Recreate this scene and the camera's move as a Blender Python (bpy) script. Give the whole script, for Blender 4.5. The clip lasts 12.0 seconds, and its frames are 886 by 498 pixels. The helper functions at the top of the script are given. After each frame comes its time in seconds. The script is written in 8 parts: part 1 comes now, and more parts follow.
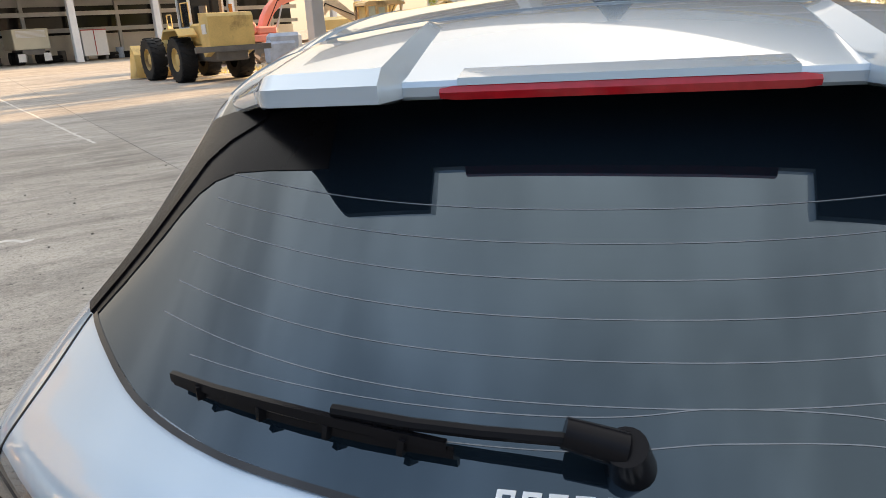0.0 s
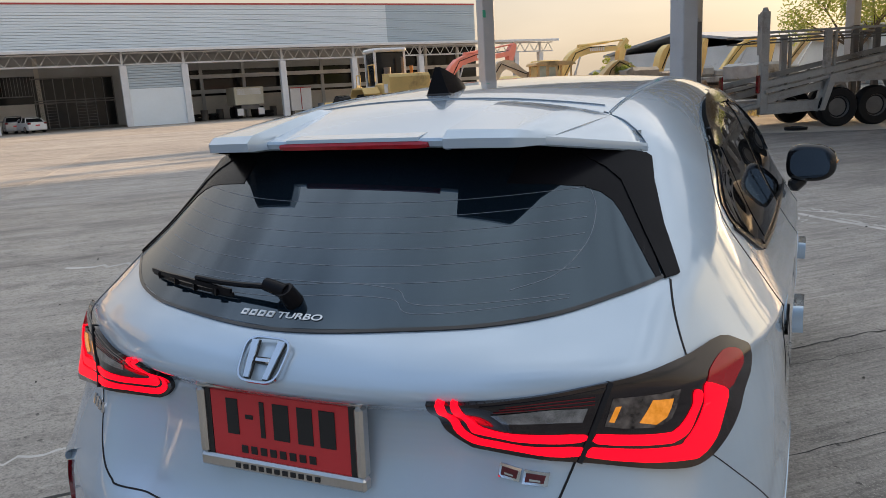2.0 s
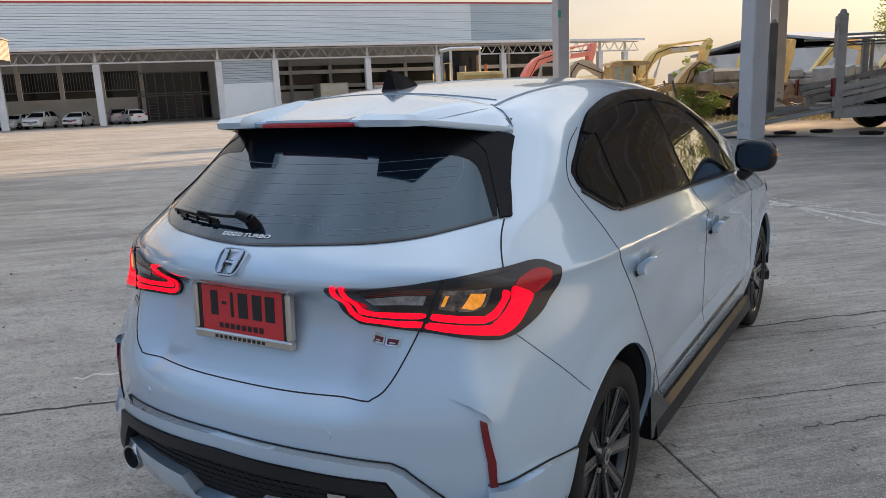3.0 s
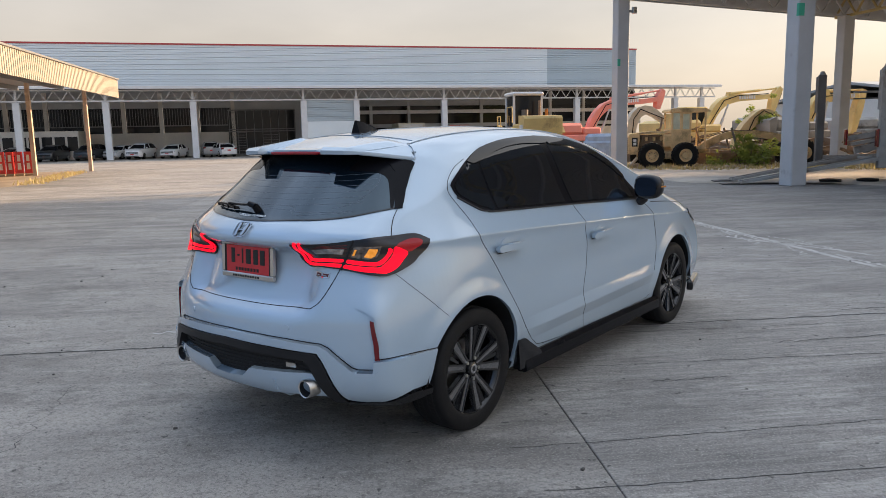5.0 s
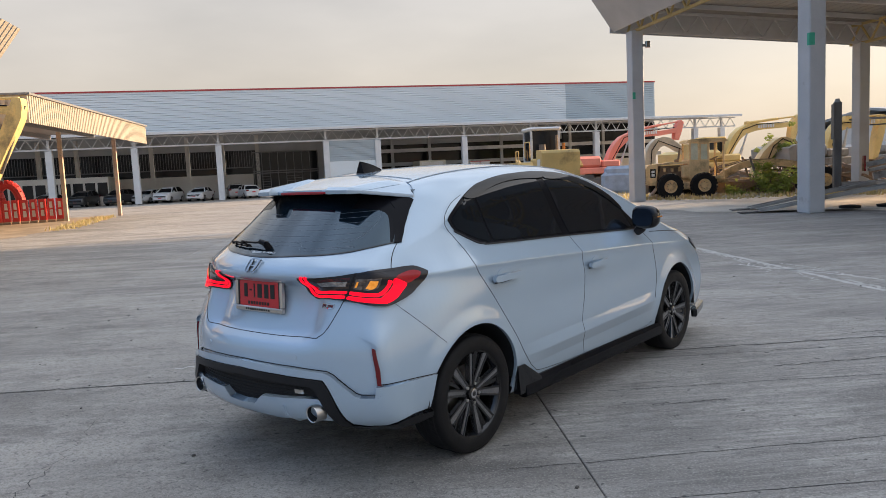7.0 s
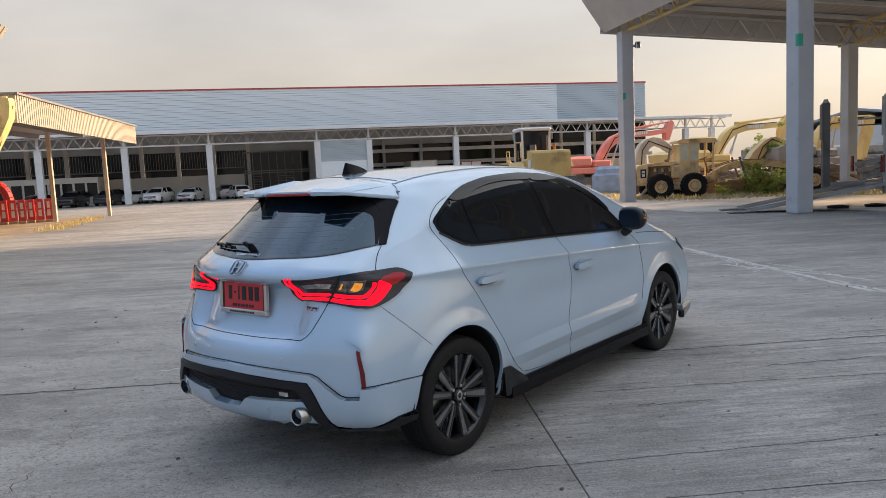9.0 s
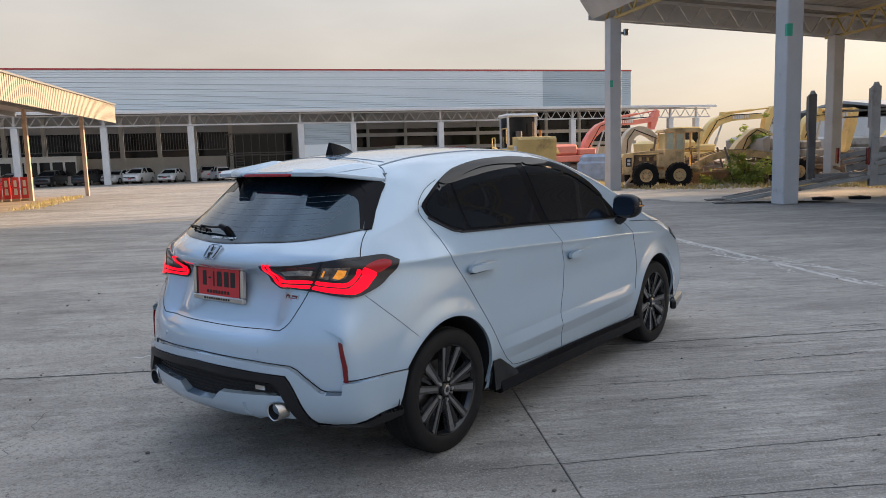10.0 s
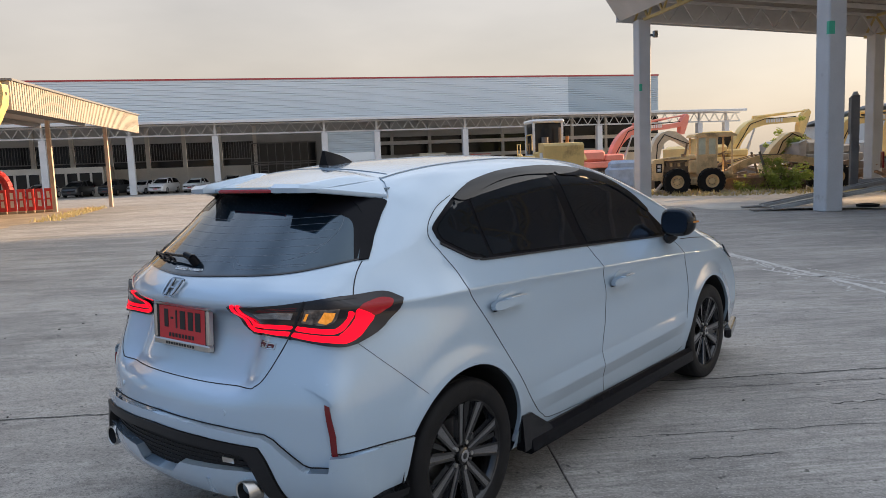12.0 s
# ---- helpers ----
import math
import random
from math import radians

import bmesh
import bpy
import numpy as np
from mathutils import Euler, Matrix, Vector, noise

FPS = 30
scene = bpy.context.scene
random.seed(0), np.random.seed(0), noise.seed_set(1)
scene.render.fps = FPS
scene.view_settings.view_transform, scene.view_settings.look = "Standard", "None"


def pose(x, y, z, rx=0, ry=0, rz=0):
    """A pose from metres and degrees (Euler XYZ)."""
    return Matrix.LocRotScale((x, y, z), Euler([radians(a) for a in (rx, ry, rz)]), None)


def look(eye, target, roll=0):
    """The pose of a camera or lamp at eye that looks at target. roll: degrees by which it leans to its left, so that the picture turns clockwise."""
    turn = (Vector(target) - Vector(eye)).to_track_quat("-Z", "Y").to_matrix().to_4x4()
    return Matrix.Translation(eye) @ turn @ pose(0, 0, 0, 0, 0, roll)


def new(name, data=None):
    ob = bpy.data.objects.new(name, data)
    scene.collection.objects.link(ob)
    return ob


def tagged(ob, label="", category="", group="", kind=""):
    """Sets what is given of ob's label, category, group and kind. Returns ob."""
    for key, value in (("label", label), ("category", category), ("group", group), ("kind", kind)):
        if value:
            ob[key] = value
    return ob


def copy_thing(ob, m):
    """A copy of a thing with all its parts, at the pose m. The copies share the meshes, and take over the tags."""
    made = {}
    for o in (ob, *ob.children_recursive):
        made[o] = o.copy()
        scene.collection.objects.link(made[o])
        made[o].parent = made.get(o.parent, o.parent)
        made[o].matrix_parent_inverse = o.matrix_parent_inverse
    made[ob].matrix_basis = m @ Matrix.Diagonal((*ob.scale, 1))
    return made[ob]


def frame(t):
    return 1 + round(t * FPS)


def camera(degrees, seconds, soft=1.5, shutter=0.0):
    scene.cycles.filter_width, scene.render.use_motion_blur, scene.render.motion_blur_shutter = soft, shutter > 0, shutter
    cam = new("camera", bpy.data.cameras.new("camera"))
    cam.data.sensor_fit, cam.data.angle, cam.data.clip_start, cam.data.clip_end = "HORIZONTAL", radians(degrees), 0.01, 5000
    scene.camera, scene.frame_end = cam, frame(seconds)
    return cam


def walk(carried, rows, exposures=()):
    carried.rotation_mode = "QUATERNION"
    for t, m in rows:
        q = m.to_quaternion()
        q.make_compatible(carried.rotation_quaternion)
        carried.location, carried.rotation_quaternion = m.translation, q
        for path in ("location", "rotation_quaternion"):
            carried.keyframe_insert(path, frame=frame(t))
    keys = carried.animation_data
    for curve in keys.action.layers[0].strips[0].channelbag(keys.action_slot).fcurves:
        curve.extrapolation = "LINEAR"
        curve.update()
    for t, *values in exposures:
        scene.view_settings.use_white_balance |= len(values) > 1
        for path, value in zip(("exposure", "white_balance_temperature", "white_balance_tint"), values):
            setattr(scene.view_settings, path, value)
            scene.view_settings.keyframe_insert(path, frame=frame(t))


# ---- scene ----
cam = camera(62.2, 12.0, soft=0.8)
PATH = [
    (0, (-0.021, -1.205, 1.472), (-0.435, 0.661, 0.881), -3.3),
    (0.5, (0.055, -1.368, 1.511), (-0.448, 0.493, 0.98), -3.7),
    (1, (0.303, -1.471, 1.507), (-0.32, 0.368, 1.025), -3.9),
    (1.5, (0.571, -1.593, 1.508), (-0.168, 0.211, 1.062), -3.7),
    (2, (0.864, -1.766, 1.507), (-0.004, -0.015, 1.083), -3.3),
    (2.5, (1.217, -1.921, 1.49), (0.246, -0.223, 1.069), -2.8),
    (3, (1.569, -2.135, 1.482), (0.511, -0.49, 1.064), -2.5),
    (3.2, (1.703, -2.23, 1.517), (0.616, -0.608, 1.083), -2.1),
    (4.8, (2.804, -2.871, 1.483), (1.59, -1.315, 1.157), -1.2),
    (5, (2.925, -2.91, 1.474), (1.691, -1.366, 1.168), -1.2),
    (5.5, (3.149, -2.987, 1.471), (1.877, -1.467, 1.202), -1.4),
    (6, (3.189, -3.012, 1.462), (1.899, -1.502, 1.222), -1.6),
    (6.5, (3.178, -3.009, 1.464), (1.885, -1.499, 1.247), -2.0),
    (7, (3.167, -2.998, 1.478), (1.876, -1.484, 1.271), -2.7),
    (9, (3.19, -2.971, 1.485), (1.916, -1.443, 1.277), -2.7),
    (9.5, (3.171, -2.949, 1.473), (1.913, -1.412, 1.244), -2.1),
    (10, (3.032, -2.827, 1.466), (1.796, -1.274, 1.218), -1.7),
    (10.5, (2.883, -2.679, 1.474), (1.651, -1.124, 1.221), -1.4),
    (11, (2.755, -2.453, 1.465), (1.501, -0.913, 1.224), -1.6),
    (11.5, (2.665, -2.291, 1.477), (1.39, -0.768, 1.248), -1.9),
    (12, (2.62, -2.244, 1.477), (1.33, -0.733, 1.251), -2.2),
]
EXPOSURE = [(0.0, 1.48, 7850, 10), (0.25, 1.21, 7800, 10), (0.5, 1.06, 7950, 10), (1.0, 0.90, 7700, 10), (1.5, 0.76, 7300, 10), (2.0, 0.85, 6950, 10), (3.0, 0.97, 6700, 10), (5.0, 0.95, 6500, 10), (12.0, 0.91, 6500, 10)]
walk(cam, [(t, look(e, g, r)) for t, e, g, r in PATH], exposures=EXPOSURE)

# ---- light ----
SUN_AZ, SUN_EL = 22.0, 15.0  # degrees from +y towards +x, and above the horizon
world = bpy.data.worlds.new("evening_sky")
world.use_nodes = True
scene.world = world
wn, wl = world.node_tree.nodes, world.node_tree.links
sky = wn.new("ShaderNodeTexSky")
sky.sky_type, sky.sun_disc = "NISHITA", False
sky.sun_elevation, sky.sun_rotation = radians(SUN_EL), radians(SUN_AZ)
sky.air_density, sky.dust_density, sky.ozone_density = 1.0, 5.0, 3.0
# evening haze over the clear sky, with soft clouds; brighter and bluer overhead
geo_co = wn.new("ShaderNodeTexCoord")
split = wn.new("ShaderNodeSeparateXYZ")
wl.new(geo_co.outputs["Generated"], split.inputs[0])
lift_ramp = wn.new("ShaderNodeValToRGB")
lift_ramp.color_ramp.elements[0].position, lift_ramp.color_ramp.elements[0].color = 0.0, (2.36, 1.97, 1.57, 1)
lift_ramp.color_ramp.elements[1].position, lift_ramp.color_ramp.elements[1].color = 0.72, (4.0, 4.35, 4.9, 1)
mid = lift_ramp.color_ramp.elements.new(0.25)
mid.color = (2.18, 2.02, 1.84, 1)
wl.new(split.outputs["Z"], lift_ramp.inputs[0])
cloud, cloud_amt = wn.new("ShaderNodeTexNoise"), wn.new("ShaderNodeMapRange")
cloud.inputs["Scale"].default_value, cloud.inputs["Detail"].default_value = 2.6, 5
stretch = wn.new("ShaderNodeMapping")
stretch.inputs["Scale"].default_value = (1, 1, 3.2)
wl.new(geo_co.outputs["Generated"], stretch.inputs[0])
wl.new(stretch.outputs[0], cloud.inputs["Vector"])
cloud_amt.inputs["From Min"].default_value, cloud_amt.inputs["From Max"].default_value = 0.35, 0.7
cloud_amt.inputs["To Min"].default_value, cloud_amt.inputs["To Max"].default_value = 0.66, 1.26
wl.new(cloud.outputs["Fac"], cloud_amt.inputs["Value"])
hazed, total = wn.new("ShaderNodeMix"), wn.new("ShaderNodeMix")
for node, blend, f in ((hazed, "MULTIPLY", 1.0), (total, "ADD", 0.17)):
    node.data_type, node.blend_type = "RGBA", blend
    node.inputs["Factor"].default_value = f
overhead = wn.new("ShaderNodeMapRange")
overhead.inputs["From Min"].default_value, overhead.inputs["From Max"].default_value = 0.2, 0.6
overhead.inputs["To Min"].default_value, overhead.inputs["To Max"].default_value = 0.35, 1.0
wl.new(split.outputs["Z"], overhead.inputs["Value"]), wl.new(overhead.outputs[0], hazed.inputs["Factor"])
wl.new(lift_ramp.outputs[0], hazed.inputs[6]), wl.new(cloud_amt.outputs[0], hazed.inputs[7])
away, away_amt, cool = wn.new("ShaderNodeVectorMath"), wn.new("ShaderNodeMapRange"), wn.new("ShaderNodeMix")
away.operation = "DOT_PRODUCT"
away.inputs[1].default_value = (math.sin(radians(SUN_AZ)), math.cos(radians(SUN_AZ)), 0)
wl.new(geo_co.outputs["Generated"], away.inputs[0])
away_amt.inputs["From Min"].default_value, away_amt.inputs["From Max"].default_value = -0.5, -0.08
wl.new(away.outputs["Value"], away_amt.inputs["Value"])
cool.data_type = "RGBA"
cool.inputs[6].default_value, cool.inputs[7].default_value = (0.33, 0.46, 0.67, 1), (1, 1, 1, 1)
wl.new(away_amt.outputs[0], cool.inputs["Factor"])
cooled = wn.new("ShaderNodeMix")
cooled.data_type, cooled.blend_type = "RGBA", "MULTIPLY"
cooled.inputs["Factor"].default_value = 1.0
wl.new(hazed.outputs[2], cooled.inputs[6]), wl.new(cool.outputs[2], cooled.inputs[7])
wl.new(cooled.outputs[2], total.inputs[6]), wl.new(sky.outputs[0], total.inputs[7])
wl.new(total.outputs[2], wn["Background"].inputs[0])
wn["Background"].inputs[1].default_value = 0.15
sun_data = bpy.data.lights.new("sun", "SUN")
sun_data.energy, sun_data.angle, sun_data.color = 5.0, radians(2.5), (1.0, 0.69, 0.41)
sun = new("sun", sun_data)
a, e = radians(SUN_AZ), radians(SUN_EL)
sun.matrix_world = look((0, 0, 30), (-math.sin(a) * math.cos(e), -math.cos(a) * math.cos(e), 30 - math.sin(e)))
# ---- materials ----
def material(name, color, rough=0.5, metal=0.0, vary=0.15, scale=6.0, fine=60.0, bump=0.0, coat=0.0, emit=None, power=0.0, stain=None, stain_at=0.6, axis=(1, 1, 1), per_object=0.0, spec=0.5):
    """A surface with two scales of variation, optional stains and relief, in object space."""
    m = bpy.data.materials.new(name)
    m.use_nodes = True
    n, l = m.node_tree.nodes, m.node_tree.links
    b = n["Principled BSDF"]
    b.inputs["Roughness"].default_value, b.inputs["Metallic"].default_value = rough, metal
    b.inputs["Coat Weight"].default_value, b.inputs["Coat Roughness"].default_value = coat, 0.03
    b.inputs["Specular IOR Level"].default_value = spec
    co = n.new("ShaderNodeTexCoord")
    mp = n.new("ShaderNodeMapping")
    mp.inputs["Scale"].default_value = axis
    l.new(co.outputs["Object"], mp.inputs[0])
    big, small = n.new("ShaderNodeTexNoise"), n.new("ShaderNodeTexNoise")
    big.inputs["Scale"].default_value, small.inputs["Scale"].default_value = scale, fine
    big.inputs["Detail"].default_value, small.inputs["Detail"].default_value = 4, 3
    for t in (big, small):
        l.new(mp.outputs[0], t.inputs["Vector"])
    mix = n.new("ShaderNodeMath")
    mix.operation = "MULTIPLY_ADD"
    l.new(small.outputs["Fac"], mix.inputs[0])
    mix.inputs[1].default_value = 0.4
    l.new(big.outputs["Fac"], mix.inputs[2])
    ramp = n.new("ShaderNodeMapRange")
    ramp.inputs["From Min"].default_value, ramp.inputs["From Max"].default_value = 0.4, 1.0
    ramp.inputs["To Min"].default_value, ramp.inputs["To Max"].default_value = 1 - vary, 1 + vary
    l.new(mix.outputs[0], ramp.inputs["Value"])
    tone = n.new("ShaderNodeMix")
    tone.data_type, tone.blend_type = "RGBA", "MULTIPLY"
    tone.inputs["Factor"].default_value = 1
    tone.inputs[6].default_value = (*color, 1)
    l.new(ramp.outputs[0], tone.inputs[7])
    out = tone.outputs[2]
    if per_object:
        info, pr = n.new("ShaderNodeObjectInfo"), n.new("ShaderNodeMapRange")
        pr.inputs["To Min"].default_value, pr.inputs["To Max"].default_value = 1 - per_object, 1 + per_object
        l.new(info.outputs["Random"], pr.inputs["Value"])
        t2 = n.new("ShaderNodeMix")
        t2.data_type, t2.blend_type = "RGBA", "MULTIPLY"
        t2.inputs["Factor"].default_value = 1
        l.new(out, t2.inputs[6]), l.new(pr.outputs[0], t2.inputs[7])
        out = t2.outputs[2]
    if stain:
        sn, sr, sm = n.new("ShaderNodeTexNoise"), n.new("ShaderNodeMapRange"), n.new("ShaderNodeMix")
        sn.inputs["Scale"].default_value, sn.inputs["Detail"].default_value = scale * 0.7, 8
        sn.inputs["Roughness"].default_value = 0.65
        l.new(mp.outputs[0], sn.inputs["Vector"])
        sr.inputs["From Min"].default_value, sr.inputs["From Max"].default_value = stain_at - 0.05, stain_at + 0.1
        l.new(sn.outputs["Fac"], sr.inputs["Value"])
        sm.data_type = "RGBA"
        l.new(sr.outputs[0], sm.inputs["Factor"]), l.new(out, sm.inputs[6])
        sm.inputs[7].default_value = (*stain, 1)
        out = sm.outputs[2]
    l.new(out, b.inputs["Base Color"])
    if bump:
        bp = n.new("ShaderNodeBump")
        bp.inputs["Strength"].default_value, bp.inputs["Distance"].default_value = bump, 0.01
        l.new(mix.outputs[0], bp.inputs["Height"])
        l.new(bp.outputs[0], b.inputs["Normal"])
    if emit:
        b.inputs["Emission Color"].default_value, b.inputs["Emission Strength"].default_value = (*emit, 1), power
    return m


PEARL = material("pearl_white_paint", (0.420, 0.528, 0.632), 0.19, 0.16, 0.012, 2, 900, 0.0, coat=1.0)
PEARL.node_tree.nodes["Principled BSDF"].inputs["Coat IOR"].default_value = 1.68
BLACK_GLOSS = material("gloss_black_plastic", (0.010, 0.010, 0.012), 0.08, 0, 0.1, coat=0.1, spec=0.45)
BLACK_SATIN = material("satin_black_plastic", (0.018, 0.018, 0.020), 0.42, 0, 0.2, 8, 120, 0.1, spec=0.25)
TRIM_BLACK = material("dull_black_plastic", (0.008, 0.008, 0.010), 0.26, 0, 0.2, 8, 120, spec=0.09)
# roof joints drawn pale: the glint of their edges is in the colour
SEAM_PALE = material("roof_joint_shine", (0.30, 0.35, 0.40), 0.5, 0, 0.1)
SEAM = material("panel_gap_black", (0.008, 0.008, 0.010), 0.8, 0, 0.1)
TINT = material("dark_tinted_glass", (0.005, 0.010, 0.016), 0.02, 0, 0.05, spec=0.90, coat=0.28)
TINT.node_tree.nodes["Principled BSDF"].inputs["Specular Tint"].default_value = (0.55, 0.80, 1.0, 1)
SIDE_TINT = material("dark_side_glass", (0.007, 0.009, 0.012), 0.02, 0, 0.05, spec=0.34)
CHROME = material("chrome", (0.60, 0.60, 0.61), 0.08, 1.0, 0.04)
STEEL = material("brushed_steel", (0.58, 0.56, 0.53), 0.30, 1.0, 0.1, 10, 200)
RUBBER = material("tyre_rubber", (0.010, 0.010, 0.011), 0.62, 0, 0.25, 12, 160, 0.25, spec=0.22)
RIM_DARK = material("gloss_black_alloy", (0.012, 0.012, 0.013), 0.22, 0.3, 0.1, coat=0.5)
RIM_FACE = material("machined_dark_alloy", (0.26, 0.26, 0.27), 0.26, 0.85, 0.1, 8, 160)
LINER = material("wheel_arch_liner", (0.012, 0.012, 0.013), 0.85, 0, 0.3, 10, 80, 0.3)
LAMP_RED = material("red_lamp_lens", (0.15, 0.004, 0.008), 0.10, 0, 0.1, coat=0.2)
BRAKE_RED = material("bright_red_brake_lens", (0.42, 0.010, 0.018), 0.12, 0, 0.25, 40, 90, coat=0.3)
LAMP_DARK = material("smoked_lamp_lens", (0.012, 0.007, 0.009), 0.06, 0, 0.1, coat=0.25)
LED_RED = material("lit_red_light_guide", (0.35, 0.004, 0.01), 0.4, 0, 0.1, 8, 30, emit=(1.0, 0.002, 0.016), power=0.95, spec=0.15)
LED_SOFT = material("dim_red_light_guide", (0.11, 0.003, 0.006), 0.15, 0, 0.3, 14, 30, emit=(1.0, 0.004, 0.02), power=0.08)
AMBER = material("amber_bulb_chamber", (0.36, 0.17, 0.06), 0.12, 0.5, 0.95, 70, 150, emit=(1.0, 0.36, 0.03), power=0.34)
AMBER_LENS = material("amber_lens", (0.45, 0.16, 0.02), 0.2, 0, 0.2, 20, 60, coat=0.5)
CHAMBER = material("clear_lamp_chamber", (0.16, 0.14, 0.13), 0.15, 0.7, 0.9, 50, 110)
CLEAR_LAMP = material("silver_lamp_reflector", (0.35, 0.36, 0.38), 0.15, 0.9, 0.5, 40, 90)
PLATE_RED = material("red_plate", (0.62, 0.035, 0.04), 0.45, 0, 0.05)
INK = material("black_ink", (0.012, 0.012, 0.012), 0.5, 0, 0.1)
BADGE_RED = material("dark_red_badge_inlay", (0.10, 0.010, 0.014), 0.5, 0, 0.1)
DECAL = material("white_decal", (0.72, 0.74, 0.76), 0.5, 0, 0.05)
HEAT = material("heater_line", (0.17, 0.19, 0.22), 0.5, 0, 0.1)


# ---- building helpers ----
def spline(points, n=12):
    """A smooth curve through points, n steps a span."""
    p = np.array(points, float)
    p = np.vstack([2 * p[0] - p[1], p, 2 * p[-1] - p[-2]])
    out = []
    for i in range(1, len(p) - 2):
        t = np.linspace(0, 1, n, endpoint=False)[:, None]
        a, b, c, d = p[i - 1], p[i], p[i + 1], p[i + 2]
        out.append(0.5 * (2 * b + (c - a) * t + (2 * a - 5 * b + 4 * c - d) * t**2 + (3 * b - a - 3 * c + d) * t**3))
    out.append(p[-2][None])
    return np.vstack(out)


class Geo:
    """Collects simple solids into one mesh."""

    def __init__(self):
        self.v, self.f = [], []

    def add(self, verts, faces):
        k = len(self.v)
        self.v += [tuple(float(c) for c in v) for v in verts]
        self.f += [tuple(k + i for i in f) for f in faces]
        return self

    def box(self, x0, x1, y0, y1, z0, z1, bevel=0.0, m=None):
        c, h = Vector(((x0 + x1) / 2, (y0 + y1) / 2, (z0 + z1) / 2)), [abs(x1 - x0) / 2, abs(y1 - y0) / 2, abs(z1 - z0) / 2]
        b = min(bevel, min(h) * 0.95)
        verts, faces, at = [], [], {}
        if b <= 0:
            for sx in (-1, 1):
                for sy in (-1, 1):
                    for sz in (-1, 1):
                        verts.append(c + Vector((sx * h[0], sy * h[1], sz * h[2])))
            faces = [(0, 1, 3, 2), (4, 6, 7, 5), (0, 4, 5, 1), (2, 3, 7, 6), (0, 2, 6, 4), (1, 5, 7, 3)]
        else:
            for sx in (-1, 1):
                for sy in (-1, 1):
                    for sz in (-1, 1):
                        for ax in range(3):
                            q = [s * (h[i] - (0 if i == ax else b)) for i, s in enumerate((sx, sy, sz))]
                            at[sx, sy, sz, ax] = len(verts)
                            verts.append(c + Vector(q))
            for ax in range(3):
                o = [i for i in range(3) if i != ax]
                for s in (-1, 1):
                    ring = []
                    for p, q in ((-1, -1), (1, -1), (1, 1), (-1, 1)):
                        k = [0, 0, 0]
                        k[ax], k[o[0]], k[o[1]] = s, p, q
                        ring.append(at[(*k, ax)])
                    faces.append(tuple(ring))
                for p in (-1, 1):
                    for q in (-1, 1):
                        e = []
                        for s, first in ((-1, o[0]), (-1, o[1]), (1, o[1]), (1, o[0])):
                            k = [0, 0, 0]
                            k[ax], k[o[0]], k[o[1]] = s, p, q
                            e.append(at[(*k, first)])
                        faces.append(tuple(e))
            for sx in (-1, 1):
                for sy in (-1, 1):
                    for sz in (-1, 1):
                        faces.append(tuple(at[sx, sy, sz, a] for a in range(3)))
        if m is not None:
            verts = [m @ v for v in verts]
        return self.add(verts, faces)

    def beam(self, a, b, w, h, up=(0, 0, 1), bevel=0.0):
        a, b = Vector(a), Vector(b)
        d = b - a
        y = d.normalized()
        x = y.cross(Vector(up))
        x = x.normalized() if x.length > 1e-4 else Vector((1, 0, 0))
        z = x.cross(y)
        m = Matrix.Translation((a + b) / 2) @ Matrix((x, y, z)).transposed().to_4x4()
        return self.box(-w / 2, w / 2, -d.length / 2, d.length / 2, -h / 2, h / 2, bevel, m)

    def cyl(self, a, b, r0, r1=None, n=16, cap=True):
        a, b = Vector(a), Vector(b)
        r1 = r0 if r1 is None else r1
        y = (b - a).normalized()
        x = y.orthogonal().normalized()
        z = x.cross(y)
        verts = []
        for p, r in ((a, r0), (b, r1)):
            verts += [p + (x * math.cos(2 * math.pi * i / n) + z * math.sin(2 * math.pi * i / n)) * r for i in range(n)]
        faces = [(i, (i + 1) % n, n + (i + 1) % n, n + i) for i in range(n)]
        if cap:
            faces += [tuple(range(n))[::-1], tuple(range(n, 2 * n))]
        return self.add(verts, faces)

    def tube(self, pts, r, n=8):
        for a, b in zip(pts[:-1], pts[1:]):
            self.cyl(a, b, r, n=n)
        return self

    def lathe(self, prof, m=None, n=40, closed=False):
        """Turns (radius, height) pairs about z."""
        m = m or Matrix()
        verts = [m @ Vector((r * math.cos(2 * math.pi * i / n), r * math.sin(2 * math.pi * i / n), h)) for r, h in prof for i in range(n)]
        k = len(prof)
        faces = [(j * n + i, j * n + (i + 1) % n, (j + 1) % k * n + (i + 1) % n, (j + 1) % k * n + i) for j in range(k if closed else k - 1) for i in range(n)]
        return self.add(verts, faces)

    def slab(self, outline, m, t):
        """An extruded outline: 2D points in the plane of m, t thick along its z."""
        k = len(outline)
        verts = [m @ Vector((x, y, 0)) for x, y in outline] + [m @ Vector((x, y, t)) for x, y in outline]
        faces = [tuple(range(k))[::-1], tuple(range(k, 2 * k))] + [(i, (i + 1) % k, k + (i + 1) % k, k + i) for i in range(k)]
        return self.add(verts, faces)

    def mesh(self, name, mat, smooth=35):
        me = bpy.data.meshes.new(name)
        me.from_pydata(self.v, [], self.f)
        bm = bmesh.new()
        bm.from_mesh(me)
        bmesh.ops.recalc_face_normals(bm, faces=bm.faces)
        bm.to_mesh(me)
        bm.free()
        me.materials.append(mat)
        if smooth:
            me.polygons.foreach_set("use_smooth", [True] * len(me.polygons))
            me.set_sharp_from_angle(angle=radians(smooth))
        return me


